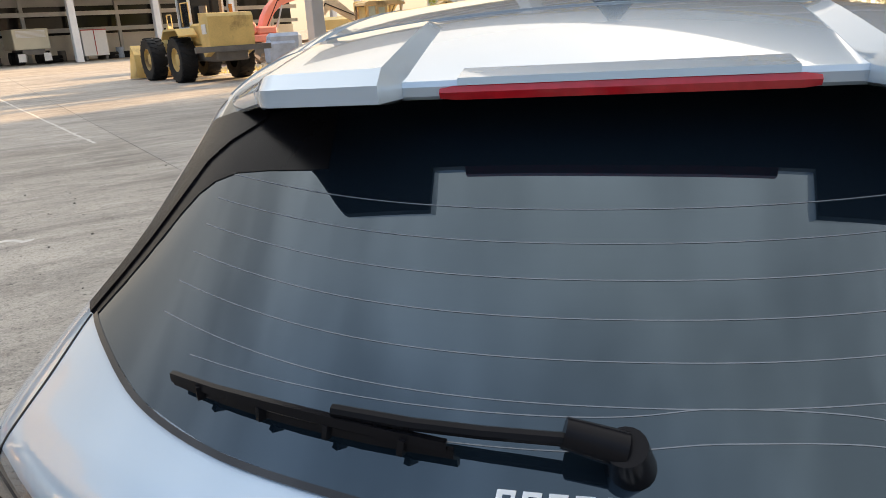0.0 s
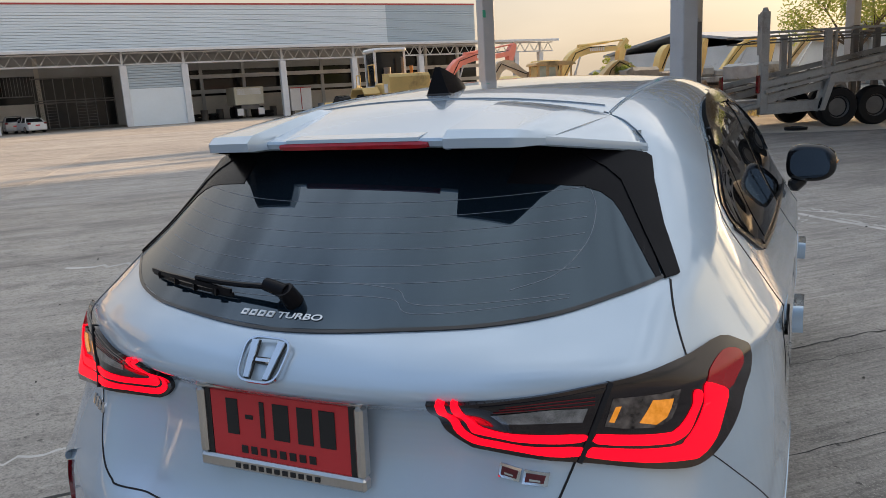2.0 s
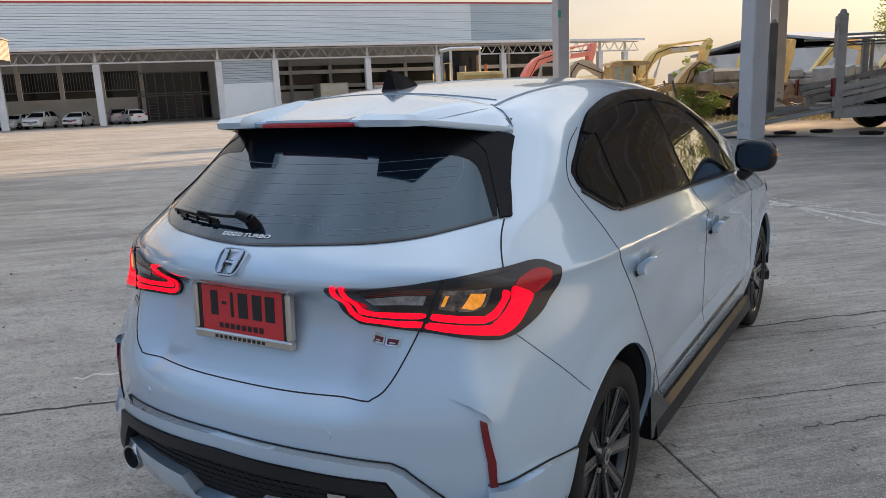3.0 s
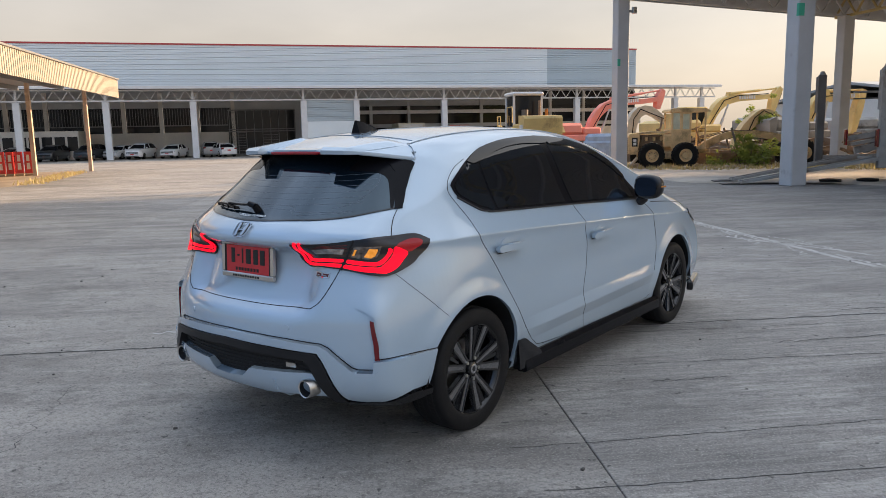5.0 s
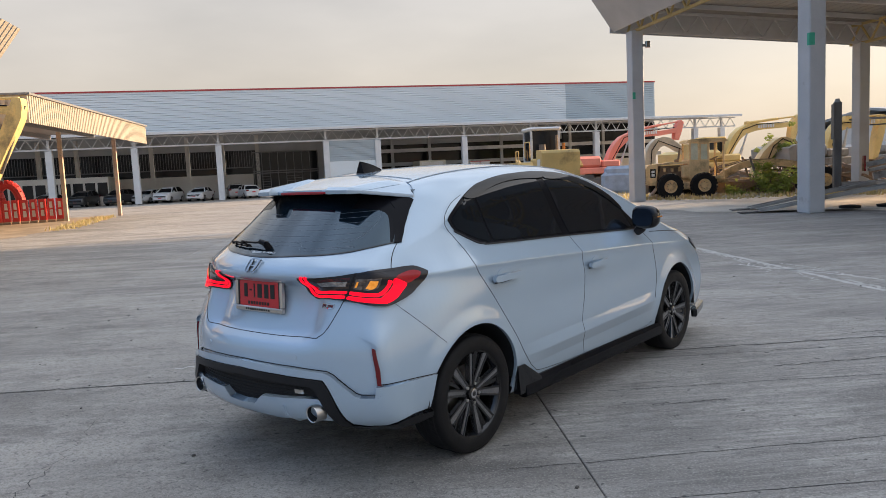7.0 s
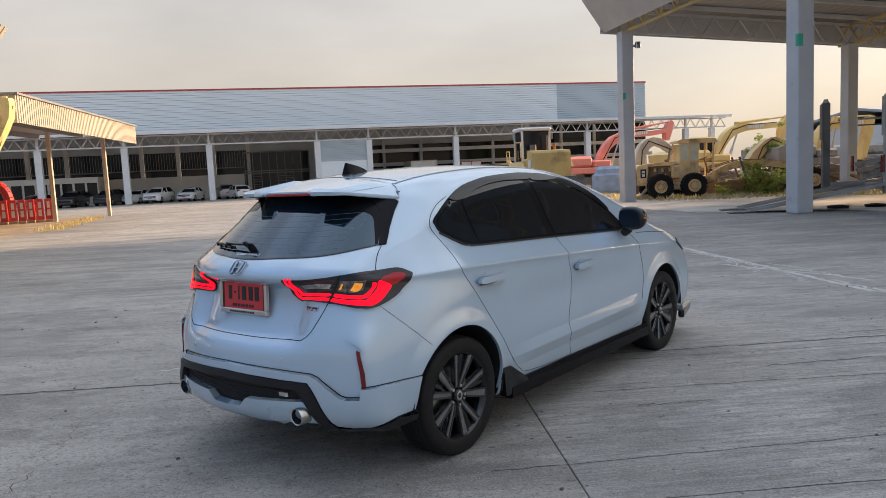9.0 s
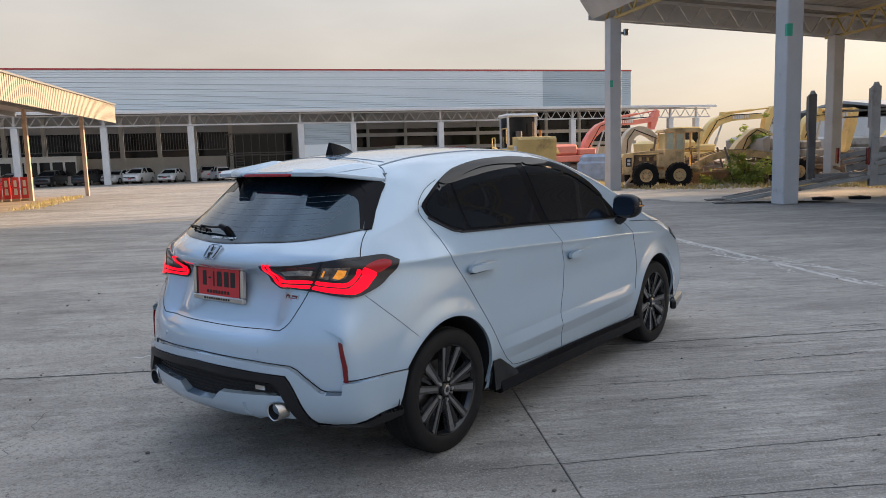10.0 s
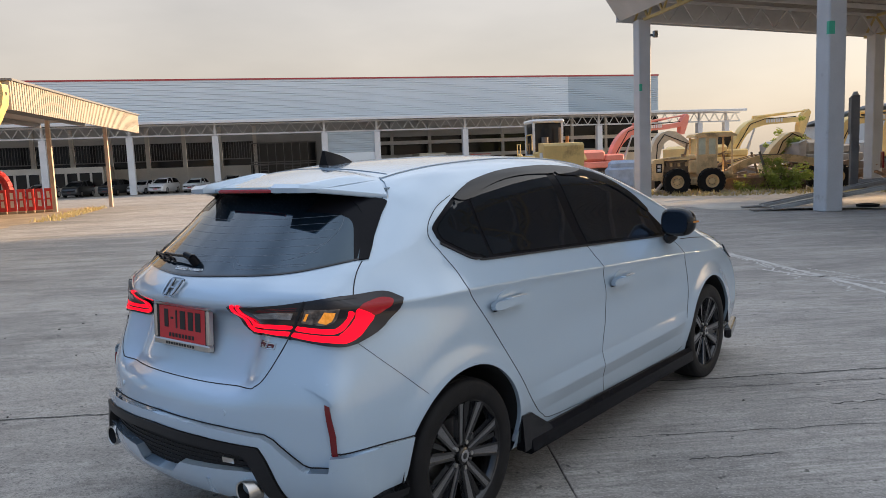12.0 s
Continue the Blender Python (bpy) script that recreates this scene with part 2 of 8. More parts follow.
def part(name, geo, mat, parent, label="", smooth=35, kind=""):
    me = geo.mesh(name, mat, smooth) if isinstance(geo, Geo) else geo
    ob = new(name, me)
    ob.parent = parent
    return tagged(ob, label, kind=kind) if kind else tagged(ob, label)


def thing(name, label, category, m=None, group="", kind=""):
    ob = tagged(new(name), label, category, group, kind)
    ob.matrix_world = m or Matrix()
    return ob


def solid(name, geo, mat, label, category="", m=None, group="", kind="", smooth=35):
    ob = tagged(new(name, geo.mesh(name, mat, smooth)), label, category, group, kind)
    ob.matrix_world = m or Matrix()
    return ob
# ---- materials of the yard ----
def ground_material(name, base, dark, pale, per_object=0.0, broom=0.0):
    """Old yard concrete: broad stains, streaks along the slabs, specks and grain, all in world space."""
    m = material(name, base, 0.8, 0, 0.0)
    n, l = m.node_tree.nodes, m.node_tree.links
    b = n["Principled BSDF"]
    pos = n.new("ShaderNodeNewGeometry")

    def layer(scale, detail, rough, lo, hi, stretch=(1, 1, 1), turn=0.0):
        mp, t, r = n.new("ShaderNodeMapping"), n.new("ShaderNodeTexNoise"), n.new("ShaderNodeMapRange")
        mp.vector_type = "TEXTURE"
        mp.inputs["Rotation"].default_value, mp.inputs["Scale"].default_value = (0, 0, radians(turn)), [1 / q for q in stretch]
        l.new(pos.outputs["Position"], mp.inputs[0]), l.new(mp.outputs[0], t.inputs["Vector"])
        t.inputs["Scale"].default_value, t.inputs["Detail"].default_value, t.inputs["Roughness"].default_value = scale, detail, rough
        r.inputs["From Min"].default_value, r.inputs["From Max"].default_value = lo, hi
        l.new(t.outputs["Fac"], r.inputs["Value"])
        return r.outputs[0]

    def blend(a, fac, colour, amount):
        x, k = n.new("ShaderNodeMix"), n.new("ShaderNodeMath")
        x.data_type, k.operation = "RGBA", "MULTIPLY"
        l.new(fac, k.inputs[0])
        k.inputs[1].default_value = amount
        l.new(k.outputs[0], x.inputs["Factor"]), l.new(a, x.inputs[6])
        x.inputs[7].default_value = (*colour, 1)
        return x.outputs[2]

    rgb = n.new("ShaderNodeRGB")
    rgb.outputs[0].default_value = (*base, 1)
    out = rgb.outputs[0]
    out = blend(out, layer(0.16, 5, 0.6, 0.42, 0.66), pale, 0.65)
    out = blend(out, layer(0.35, 7, 0.65, 0.50, 0.72, (0.5, 1.2, 1), 45), dark, 0.85)
    out = blend(out, layer(1.4, 6, 0.7, 0.50, 0.72, (0.35, 1.6, 1), 45), dark, 0.65)
    out = blend(out, layer(0.9, 6, 0.7, 0.55, 0.68, (0.6, 1.5, 1), 40), pale, 0.55)
    out = blend(out, layer(3.2, 7, 0.72, 0.54, 0.68), dark, 0.50)
    out = blend(out, layer(6.5, 7, 0.75, 0.60, 0.68, (0.6, 1.8, 1), 45), pale, 0.75)
    out = blend(out, layer(0.8, 6, 0.72, 0.50, 0.66, (0.25, 1.3, 1), 45), dark, 0.55)
    out = blend(out, layer(0.7, 6, 0.72, 0.54, 0.68, (0.22, 1.1, 1), 46), pale, 0.55)
    out = blend(out, layer(0.6, 9, 0.78, 0.53, 0.57, (0.7, 1.3, 1), 45), dark, 0.34)
    out = blend(out, layer(1.1, 9, 0.80, 0.54, 0.57, (0.5, 1.5, 1), 47), pale, 0.40)
    out = blend(out, layer(2.6, 9, 0.82, 0.57, 0.60, (0.5, 1.8, 1), 45), dark, 0.50)
    if broom:
        out = blend(out, layer(1.0, 5, 0.75, 0.46, 0.62, (0.9, 24.0, 1), 45), dark, 0.75 * broom)
        out = blend(out, layer(1.0, 4, 0.7, 0.50, 0.68, (2.2, 60.0, 1), 45), dark, 0.8 * broom)
        out = blend(out, layer(1.0, 4, 0.7, 0.52, 0.70, (1.6, 40.0, 1), 46), pale, 0.6 * broom)
    out = blend(out, layer(9.0, 6, 0.75, 0.58, 0.68), dark, 0.55)
    out = blend(out, layer(26.0, 5, 0.75, 0.52, 0.66), dark, 0.75 - 0.25 * broom)
    out = blend(out, layer(60.0, 4, 0.75, 0.50, 0.66), dark, 0.75)
    out = blend(out, layer(85.0, 4, 0.75, 0.53, 0.68), pale, 0.8)
    out = blend(out, layer(14.0, 3, 0.5, 0.69, 0.71), (0.06, 0.055, 0.05), 0.8)
    if per_object:
        info, pr, t2 = n.new("ShaderNodeObjectInfo"), n.new("ShaderNodeMapRange"), n.new("ShaderNodeMix")
        pr.inputs["To Min"].default_value, pr.inputs["To Max"].default_value = 1 - per_object, 1 + per_object
        l.new(info.outputs["Random"], pr.inputs["Value"])
        t2.data_type, t2.blend_type = "RGBA", "MULTIPLY"
        t2.inputs["Factor"].default_value = 1
        l.new(out, t2.inputs[6]), l.new(pr.outputs[0], t2.inputs[7])
        out = t2.outputs[2]
    l.new(out, b.inputs["Base Color"])
    bp, h = n.new("ShaderNodeBump"), n.new("ShaderNodeMath")
    h.operation = "ADD"
    l.new(layer(1.0, 5, 0.7, 0.3, 0.8, (1.4, 34.0, 1) if broom else (9, 9, 1), 45), h.inputs[0]), l.new(layer(70.0, 4, 0.7, 0.2, 0.9), h.inputs[1])
    l.new(h.outputs[0], bp.inputs["Height"])
    bp.inputs["Strength"].default_value, bp.inputs["Distance"].default_value = 0.55, 0.006
    l.new(bp.outputs[0], b.inputs["Normal"])
    return m


CONCRETE = ground_material("worn_concrete", (0.315, 0.285, 0.25), (0.11, 0.10, 0.09), (0.49, 0.45, 0.40), 0.06)
BROOMED = ground_material("brushed_concrete", (0.355, 0.325, 0.292), (0.13, 0.12, 0.11), (0.56, 0.52, 0.47), 0.06, broom=0.62)
GROUND = ground_material("yard_ground", (0.345, 0.305, 0.26), (0.145, 0.128, 0.11), (0.53, 0.475, 0.405))
DIRT = material("dry_dirt", (0.42, 0.33, 0.24), 0.95, 0, 0.35, 0.9, 14, 0.8, stain=(0.30, 0.24, 0.18), stain_at=0.55)
LIT_GROUND = material("pale_dusty_lit_ground", (0.60, 0.54, 0.46), 0.95, 0, 0.25, 0.7, 9, 0.4, stain=(0.42, 0.36, 0.29), stain_at=0.6)
CRACK = material("dark_crack", (0.05, 0.048, 0.045), 0.95, 0, 0.2)
GRIT = material("dark_grit", (0.10, 0.09, 0.08), 0.9, 0, 0.4, 30, 90)
PALE = material("pale_joint_filler", (0.52, 0.50, 0.47), 0.9, 0, 0.25, 3, 30)
CLAD = material("white_metal_cladding", (0.76, 0.82, 0.85), 0.5, 0, 0.05, 0.3, 5)
CLAD_BLUE = material("blue_grey_cladding", (0.47, 0.55, 0.60), 0.5, 0, 0.05, 0.3, 5)
RED_TRIM = material("red_trim", (0.45, 0.06, 0.06), 0.5, 0, 0.1)
WHITE_STEEL = material("white_painted_steel", (0.70, 0.71, 0.72), 0.5, 0, 0.08, 2, 30)
PLASTER = material("cream_plaster", (0.76, 0.73, 0.67), 0.8, 0, 0.12, 0.6, 12, stain=(0.36, 0.34, 0.30), stain_at=0.66)
GREY_WALL = material("grey_wall_panel", (0.54, 0.56, 0.57), 0.8, 0, 0.12, 0.6, 12)
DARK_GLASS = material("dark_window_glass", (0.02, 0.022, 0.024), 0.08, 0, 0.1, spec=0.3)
FRAME = material("grey_window_frame", (0.22, 0.22, 0.22), 0.5, 0, 0.1)
ROOF_UNDER = material("roof_underside_sheet", (0.30, 0.30, 0.295), 0.6, 0.1, 0.12, 0.6, 20)
PILLAR = material("painted_concrete_pillar", (0.50, 0.515, 0.53), 0.7, 0, 0.10, 1.6, 30, 0.2, stain=(0.27, 0.27, 0.27), stain_at=0.68)
GREEN_MARK = material("green_paint_mark", (0.05, 0.42, 0.28), 0.6, 0, 0.1)
ZINC = material("zinc_sheet", (0.42, 0.43, 0.44), 0.45, 0.3, 0.12, 1.2, 30)
CREAM_SHEET = material("cream_corrugated_sheet", (0.43, 0.385, 0.32), 0.55, 0, 0.10, 0.8, 20)
POST_BROWN = material("rusty_cream_post", (0.55, 0.43, 0.34), 0.6, 0, 0.2, 2, 30)
PRIMER = material("yellow_steel_truss", (0.45, 0.36, 0.16), 0.6, 0, 0.15, 2, 30)

U, BK = Vector((0.590, 0.807, 0)), Vector((-0.807, 0.590, 0))
HALL = Matrix.Translation((-53.1, 33.1, 0)) @ Matrix((U, BK, Vector((0, 0, 1)))).transposed().to_4x4()


def joint_strip(geo, a, b, w, z, wob=0.0, n=24):
    """A narrow flat strip on the ground with a ragged course."""
    a, b = Vector(a), Vector(b)
    d = (b - a).normalized()
    s = Vector((-d.y, d.x))
    left, right = [], []
    for i in range(n + 1):
        p = a.lerp(b, i / n) + s * wob * noise.noise(Vector((i * 0.9, a.x, a.y)))
        h = w * (0.7 + 0.6 * noise.noise(Vector((i * 1.7, b.x, 3.1))) ** 2 + 0.3)/1.3
        left.append((*(p + s * h / 2), z)), right.append((*(p - s * h / 2), z))
    geo.add(left + right, [(i, i + 1, n + 2 + i, n + 1 + i) for i in range(n)])


# ---- the ground ----
g = Geo()
g.add([(-1500, -1500, -0.014), (1500, -1500, -0.014), (1500, 1500, -0.014), (-1500, 1500, -0.014)], [(0, 1, 2, 3)])
ground = solid("ground", g, GROUND, "grey worn concrete yard reaching to the horizon", "ground", kind="structure")

CRACKS = [((-9.0, -7.05), (-0.07, 1.58), 0.020, 0.03, CRACK), ((-0.07, 1.60), (9.0, 10.45), 0.016, 0.03, CRACK), ((-4.6, 6.3), (-0.1, 1.66), 0.010, 0.02, CRACK),
          ((0.30, 0.70), (6.5, 6.45), 0.007, 0.02, CRACK), ((1.10, -0.15), (6.0, 4.95), 0.006, 0.02, CRACK), ((1.45, -0.42), (5.0, 3.05), 0.007, 0.015, CRACK), ((0.62, 2.0), (5.5, 6.7), 0.006, 0.03, CRACK),
          ((-0.55, -1.95), (-0.95, -1.5), 0.006, 0.05, CRACK), ((-0.95, -1.5), (-1.6, -0.95), 0.004, 0.08, CRACK), ((-3.2, 1.4), (-3.8, 2.2), 0.010, 0.15, CRACK),
          ((-1.69, 9.33), (1.73, 5.94), 0.10, 0.05, PALE), ((-0.39, 7.49), (1.59, 6.76), 0.06, 0.06, PALE), ((-19.6, 19.8), (-7.5, 8.6), 0.06, 0.04, PALE), ((-2.3, 0.0), (-1.9, 0.5), 0.03, 0.1, PALE), ((-5.6, 2.9), (-4.4, 3.6), 0.08, 0.15, PALE)]
for a, b, w, wob, mat in CRACKS:
    g = Geo()
    joint_strip(g, a, b, w, 0.0016, wob, max(12, int((Vector(b) - Vector(a)).length * 14)))
    part("joint" if mat == PALE else "crack", g, mat, ground, smooth=0)

# pale salts along the old repair
rr = random.Random(12)
for _ in range(26):
    q = Vector((-2.2, 9.6)).lerp(Vector((4.5, 3.9)), rr.random()) + Vector((rr.gauss(0, 0.22), rr.gauss(0, 0.22)))
    d = Vector((0.72 + rr.uniform(-0.2, 0.2), -0.66 + rr.uniform(-0.3, 0.3))) * rr.uniform(0.2, 0.7)
    g = Geo()
    joint_strip(g, q - d, q + d, rr.uniform(0.015, 0.06), 0.0018 + 0.00005 * _, 0.10, 26)
    part("joint", g, PALE, ground, smooth=0)
for _ in range(16):
    q = Vector((rr.uniform(1.4, 5.5), rr.uniform(-0.5, 4.5)))
    d = Vector((0.70, 0.71 + rr.uniform(-0.05, 0.05))) * rr.uniform(0.15, 0.6)
    g = Geo()
    joint_strip(g, q - d, q + d, rr.uniform(0.006, 0.012), 0.0017 + 0.00005 * _, 0.03, 20)
    part("crack", g, CRACK, ground, smooth=0)
# pale dusty sheet along the machine yard's edge: the lit ground put in as colour
rr = random.Random(21)
edge = spline([(-16.0, 24.2), (-12.0, 22.6), (-8.5, 20.6), (-5.9, 18.6), (-4.2, 17.6), (-3.0, 18.2), (-1.4, 18.8), (0.2, 18.2), (3.0, 18.6), (8.0, 19.5), (8.0, 31.0), (-3.0, 33.0), (-16.0, 34.0), (-16.0, 24.2)], 14)[:-1]
g = Geo()
g.add([(x + rr.uniform(-0.3, 0.3), y + rr.uniform(-0.12, 0.12), 0.005) for x, y in edge], [tuple(range(len(edge)))])
solid("lit_ground_strip", g, LIT_GROUND, "pale dusty sheet along the machine yard, standing for lit ground", "sand", kind="structure", smooth=0)
# dry dirt by the low canopy
rr = random.Random(2)
edge = spline([(-19.0, 1.0), (-22.5, 5.5), (-27.5, 10.0), (-34.0, 14.6), (-37.5, 14.4), (-44.0, 4.0), (-36.0, -6.0), (-24.0, -4.0), (-19.0, 1.0)], 10)[:-1]
g = Geo()
g.add([(x + rr.uniform(-0.25, 0.25), y + rr.uniform(-0.25, 0.25), 0.006) for x, y in edge], [tuple(range(len(edge)))])
solid("dirt_patch", g, DIRT, "patch of dry sunlit dirt on the yard", "dirt", kind="structure", smooth=0)

# loose grit
rr = random.Random(9)
g = Geo()
for _ in range(150):
    q = rr.uniform(0.004, 0.012)
    g.box(-q, q, -q * 0.8, q * 0.8, -q * 0.3, q * 0.9, q * 0.4, Matrix.Translation((rr.uniform(-6, 5), rr.uniform(-2.2, 7), 0.001)) @ Matrix.Rotation(rr.uniform(0, 6), 4, "Z"))
solid("grit", g, GRIT, "loose dark grit scattered on the concrete", "gravel", kind="stuff", smooth=0)

# ---- the long hall across the yard ----
hall = thing("warehouse", "long white metal-clad warehouse with red roof edge and open porch", "building", HALL)
S0, S1, DEEP = -46.0, 47.3, 9.0
COLS = [-39.5, -33.0, -26.3, -19.6, -12.95, -6.36, 0.45, 9.65, 14.3, 22.45, 29.05, 35.8, 46.6]
for i in range(18):
    z = 6.35 + i * 0.2277
    part("cladding_strip", Geo().box(S0, 36.6, DEEP + 0.0, DEEP + 0.30, z, z + 0.2), CLAD, hall, smooth=0)
    part("cladding_strip", Geo().box(36.6, S1, DEEP + 0.01, DEEP + 0.30, z, z + 0.2), CLAD_BLUE, hall, "blue-grey cladding strip", smooth=0)
part("wall", Geo().box(S0, S1, DEEP + 0.28, DEEP + 0.5, 5.8, 10.45), GREY_WALL, hall)
for s in (S0, S1 - 0.3):
    part("wall", Geo().box(s, s + 0.3, DEEP + 0.5, DEEP + 40, 0, 10.4), CLAD, hall)
part("wall", Geo().box(3.0, 14.6, DEEP + 0.12, DEEP + 0.27, 0, 6.1), GREY_WALL, hall)
part("roof", Geo().slab([(0, 10.4), (20, 12.2), (40, 10.4), (40, 10.6), (20, 12.4), (0, 10.6)], Matrix.Translation((S0, DEEP + 0.2, 0)) @ Matrix(((0, 0, 1, 0), (1, 0, 0, 0), (0, 1, 0, 0), (0, 0, 0, 1))), S1 - S0), ZINC, hall)
part("roof_edge", Geo().box(S0, S1 + 0.05, DEEP - 0.06, DEEP + 0.32, 10.42, 10.56), RED_TRIM, hall, "red roof edge")
# porch roof, from the eave up to the wall
g = Geo()
g.slab([(-0.9, 5.78), (DEEP, 6.25), (DEEP, 6.33), (-0.9, 5.86)], Matrix.Translation((S0, 0, 0)) @ Matrix(((0, 0, 1, 0), (1, 0, 0, 0), (0, 1, 0, 0), (0, 0, 0, 1))), 97.3)
part("porch_roof", g, ROOF_UNDER, hall)
part("gutter", Geo().box(S0, 51.3, -1.05, -0.88, 5.72, 5.95, 0.02), WHITE_STEEL, hall)
for s in COLS + [49.6]:
    part("column", Geo().box(s - 0.26, s + 0.26, -0.26, 0.26, 0, 4.72, 0.02), WHITE_STEEL, hall)
    part("column", Geo().box(s - 0.09, s + 0.09, -0.1, 0.1, 4.72, 5.75), WHITE_STEEL, hall)
ends = [S0] + COLS + [51.2]
for a, b in zip(ends[:-1], ends[1:]):
    g = Geo().box(a, b, -0.06, 0.06, 4.75, 4.87).box(a, b, -0.06, 0.06, 5.62, 5.72)
    k = max(2, round((b - a) / 1.12))
    for i in range(k):
        x0, x1 = a + (b - a) * i / k, a + (b - a) * (i + 1) / k
        xm = (x0 + x1) / 2
        g.beam((x0, 0, 4.82), (xm, 0, 5.66), 0.06, 0.06).beam((xm, 0, 5.66), (x1, 0, 4.82), 0.06, 0.06)
    part("truss", g, WHITE_STEEL, hall, smooth=0)
# back wall of the porch: cream dado, dark barred windows, posts
part("porch_wall", Geo().box(S0, 9.4, DEEP - 0.1, DEEP + 0.25, 0, 2.25), PLASTER, hall)
part("porch_wall", Geo().box(S0, 36.0, DEEP + 0.05, DEEP + 0.25, 4.55, 6.0), GREY_WALL, hall)
part("porch_wall", Geo().box(14.4, S1, DEEP - 0.1, DEEP + 0.25, 0, 2.15), PLASTER, hall)
for a, b in [(-45.9 + 3.3 * i, -45.9 + 3.3 * (i + 1)) for i in range(15)]:
    part("post", Geo().box(b - 0.18, b + 0.18, DEEP - 0.2, DEEP + 0.1, 0, 6.0), PLASTER, hall)
    w = part("window", Geo().box(a + 0.2, b - 0.2, DEEP + 0.06, DEEP + 0.10, 2.25, 4.55), DARK_GLASS, hall, smooth=0)
    g = Geo()
    for i in range(12):
        x = a + 0.3 + (b - a - 0.6) * i / 11
        g.box(x - 0.02, x + 0.02, DEEP, DEEP + 0.04, 2.95, 4.5)
    g.box(a + 0.2, b - 0.2, DEEP - 0.02, DEEP + 0.04, 2.85, 2.95)
    part("window_grille", g, FRAME, w, smooth=0, kind="stuff")
# tall glazed front between the columns
front = part("glazed_front", Geo().box(3.1, 9.5, DEEP - 0.2, DEEP - 0.15, 0, 4.35), DARK_GLASS, hall)
bars = [(3.2 + i * 0.78 - 0.035, 3.2 + i * 0.78 + 0.035, 0, 4.3) for i in range(9)] + [(3.1, 9.5, z - 0.05, z + 0.05) for z in (0.05, 2.25, 2.45, 4.3)]
bars += [(x0, x1, z - 0.02, z + 0.02) for z in np.arange(0.4, 2.2, 0.25) for x0, x1 in ((3.9, 4.7), (6.3, 7.8))]
for x0, x1, z0, z1 in bars:
    part("glazing_bar", Geo().box(x0, x1, DEEP - 0.28, DEEP - 0.2, z0, z1), FRAME, front, smooth=0)
# white infill wall with a louvred top
part("infill_wall", Geo().box(9.9, 14.05, -0.1, 0.12, 0, 2.92), CLAD, hall, "plain white infill wall")
louvre = part("louvre", Geo().box(9.9, 14.05, 0.0, 0.1, 2.93, 4.74), CLAD_BLUE, hall, "pale blue louvred panel")
for i in range(9):
    z = 2.95 + i * 0.2
    part("slat", Geo().box(9.9, 14.05, -0.12 + 0.02 * (i % 2), 0.0, z, z + 0.15), CLAD_BLUE, louvre, smooth=0)
# open bays with white beams
for z in (3.72, 2.35):
    part("beam", Geo().box(14.5, S1, DEEP - 1.2, DEEP - 0.95, z, z + 0.36), WHITE_STEEL if z > 3 else GREY_WALL, hall)
for s in np.arange(17.0, 46.0, 3.9):
    part("post", Geo().box(s - 0.14, s + 0.14, DEEP - 1.15, DEEP - 0.9, 0, 5.9), GREY_WALL, hall)
# dark sheet set behind the open bays for the shade in their depth
part("porch_back_shade", Geo().box(14.4, S1, DEEP + 0.1, DEEP + 0.3, 2.15, 6.0), DARK_GLASS, hall)
# small office under the porch
g = Geo().box(-18.5, -9.3, 3.6, 8.7, 0, 2.5)
part("office", g, PLASTER, hall, "low cream office block under the porch")
for i in range(9):
    x = -18.2 + i * 1.0
    part("window", Geo().box(x, x + 0.8, 3.55, 3.62, 0.8, 2.0), DARK_GLASS, hall, smooth=0)

# ---- the open shed with tall concrete pillars ----
SHED = Matrix.Translation((-9.5, 23.6, 0)) @ Matrix((Vector((0.62, 0.785, 0)), Vector((-0.785, 0.62, 0)), Vector((0, 0, 1)))).transposed().to_4x4()
shed = thing("open_shed", "tall open shed with grey concrete pillars and sheet roof", "shed", SHED)


FALL = 0.055  # the shed roof falls away from the yard


def fall(geo):
    geo.v = [(x, y, z - FALL * max(x, 0.0)) for x, y, z in geo.v]
    return geo


def pillar(x, y):
    return part("pillar", Geo().box(x - 0.235, x + 0.235, y - 0.235, y + 0.235, 0, 6.45 - FALL * x, 0.025), PILLAR, shed)


pillars = {(x, y): pillar(x, y) for x in (0.0, 9.9, 19.8) for y in (0.0, -9.75, -19.5) if not (x == 0.0 and y < -10)}
part("paint_mark", Geo().box(-0.237, -0.10, -9.997, -9.984, 4.2, 4.5), GREEN_MARK, pillars[(0.0, -9.75)], "green paint mark")
part("paint_mark", Geo().box(-0.249, -0.236, -9.984, -9.90, 4.2, 4.5), GREEN_MARK, pillars[(0.0, -9.75)], "green paint mark")
part("paint_mark", Geo().box(-0.237, -0.12, -0.248, -0.236, 3.9, 4.15), GREEN_MARK, pillars[(0.0, 0.0)], "green paint mark")
# roof: sheet on purlins, leaning fascia at the end and sides
g = Geo()
# Y0 carries the roof on unseen, far enough to keep sun off the car
X0, X1, Y0, Y1, ZR = -0.7, 24.0, -24.6, 0.6, 7.35
for i in range(60):
    x = X0 + (X1 - X0) * i / 60
    g.box(x, x + (X1 - X0) / 60 * 0.72, Y0, Y1, ZR + 0.02, ZR + 0.06)
g.box(X0, X1, Y0, Y1, ZR + 0.06, ZR + 0.09)
part("roof_sheet", fall(g), ROOF_UNDER, shed, smooth=0, kind="stuff")
for i in range(12):
    y = Y0 + 0.6 + i * 2.1
    part("purlin", fall(Geo().box(X0, X1, y - 0.05, y + 0.05, ZR - 0.14, ZR + 0.02)), PILLAR, shed)


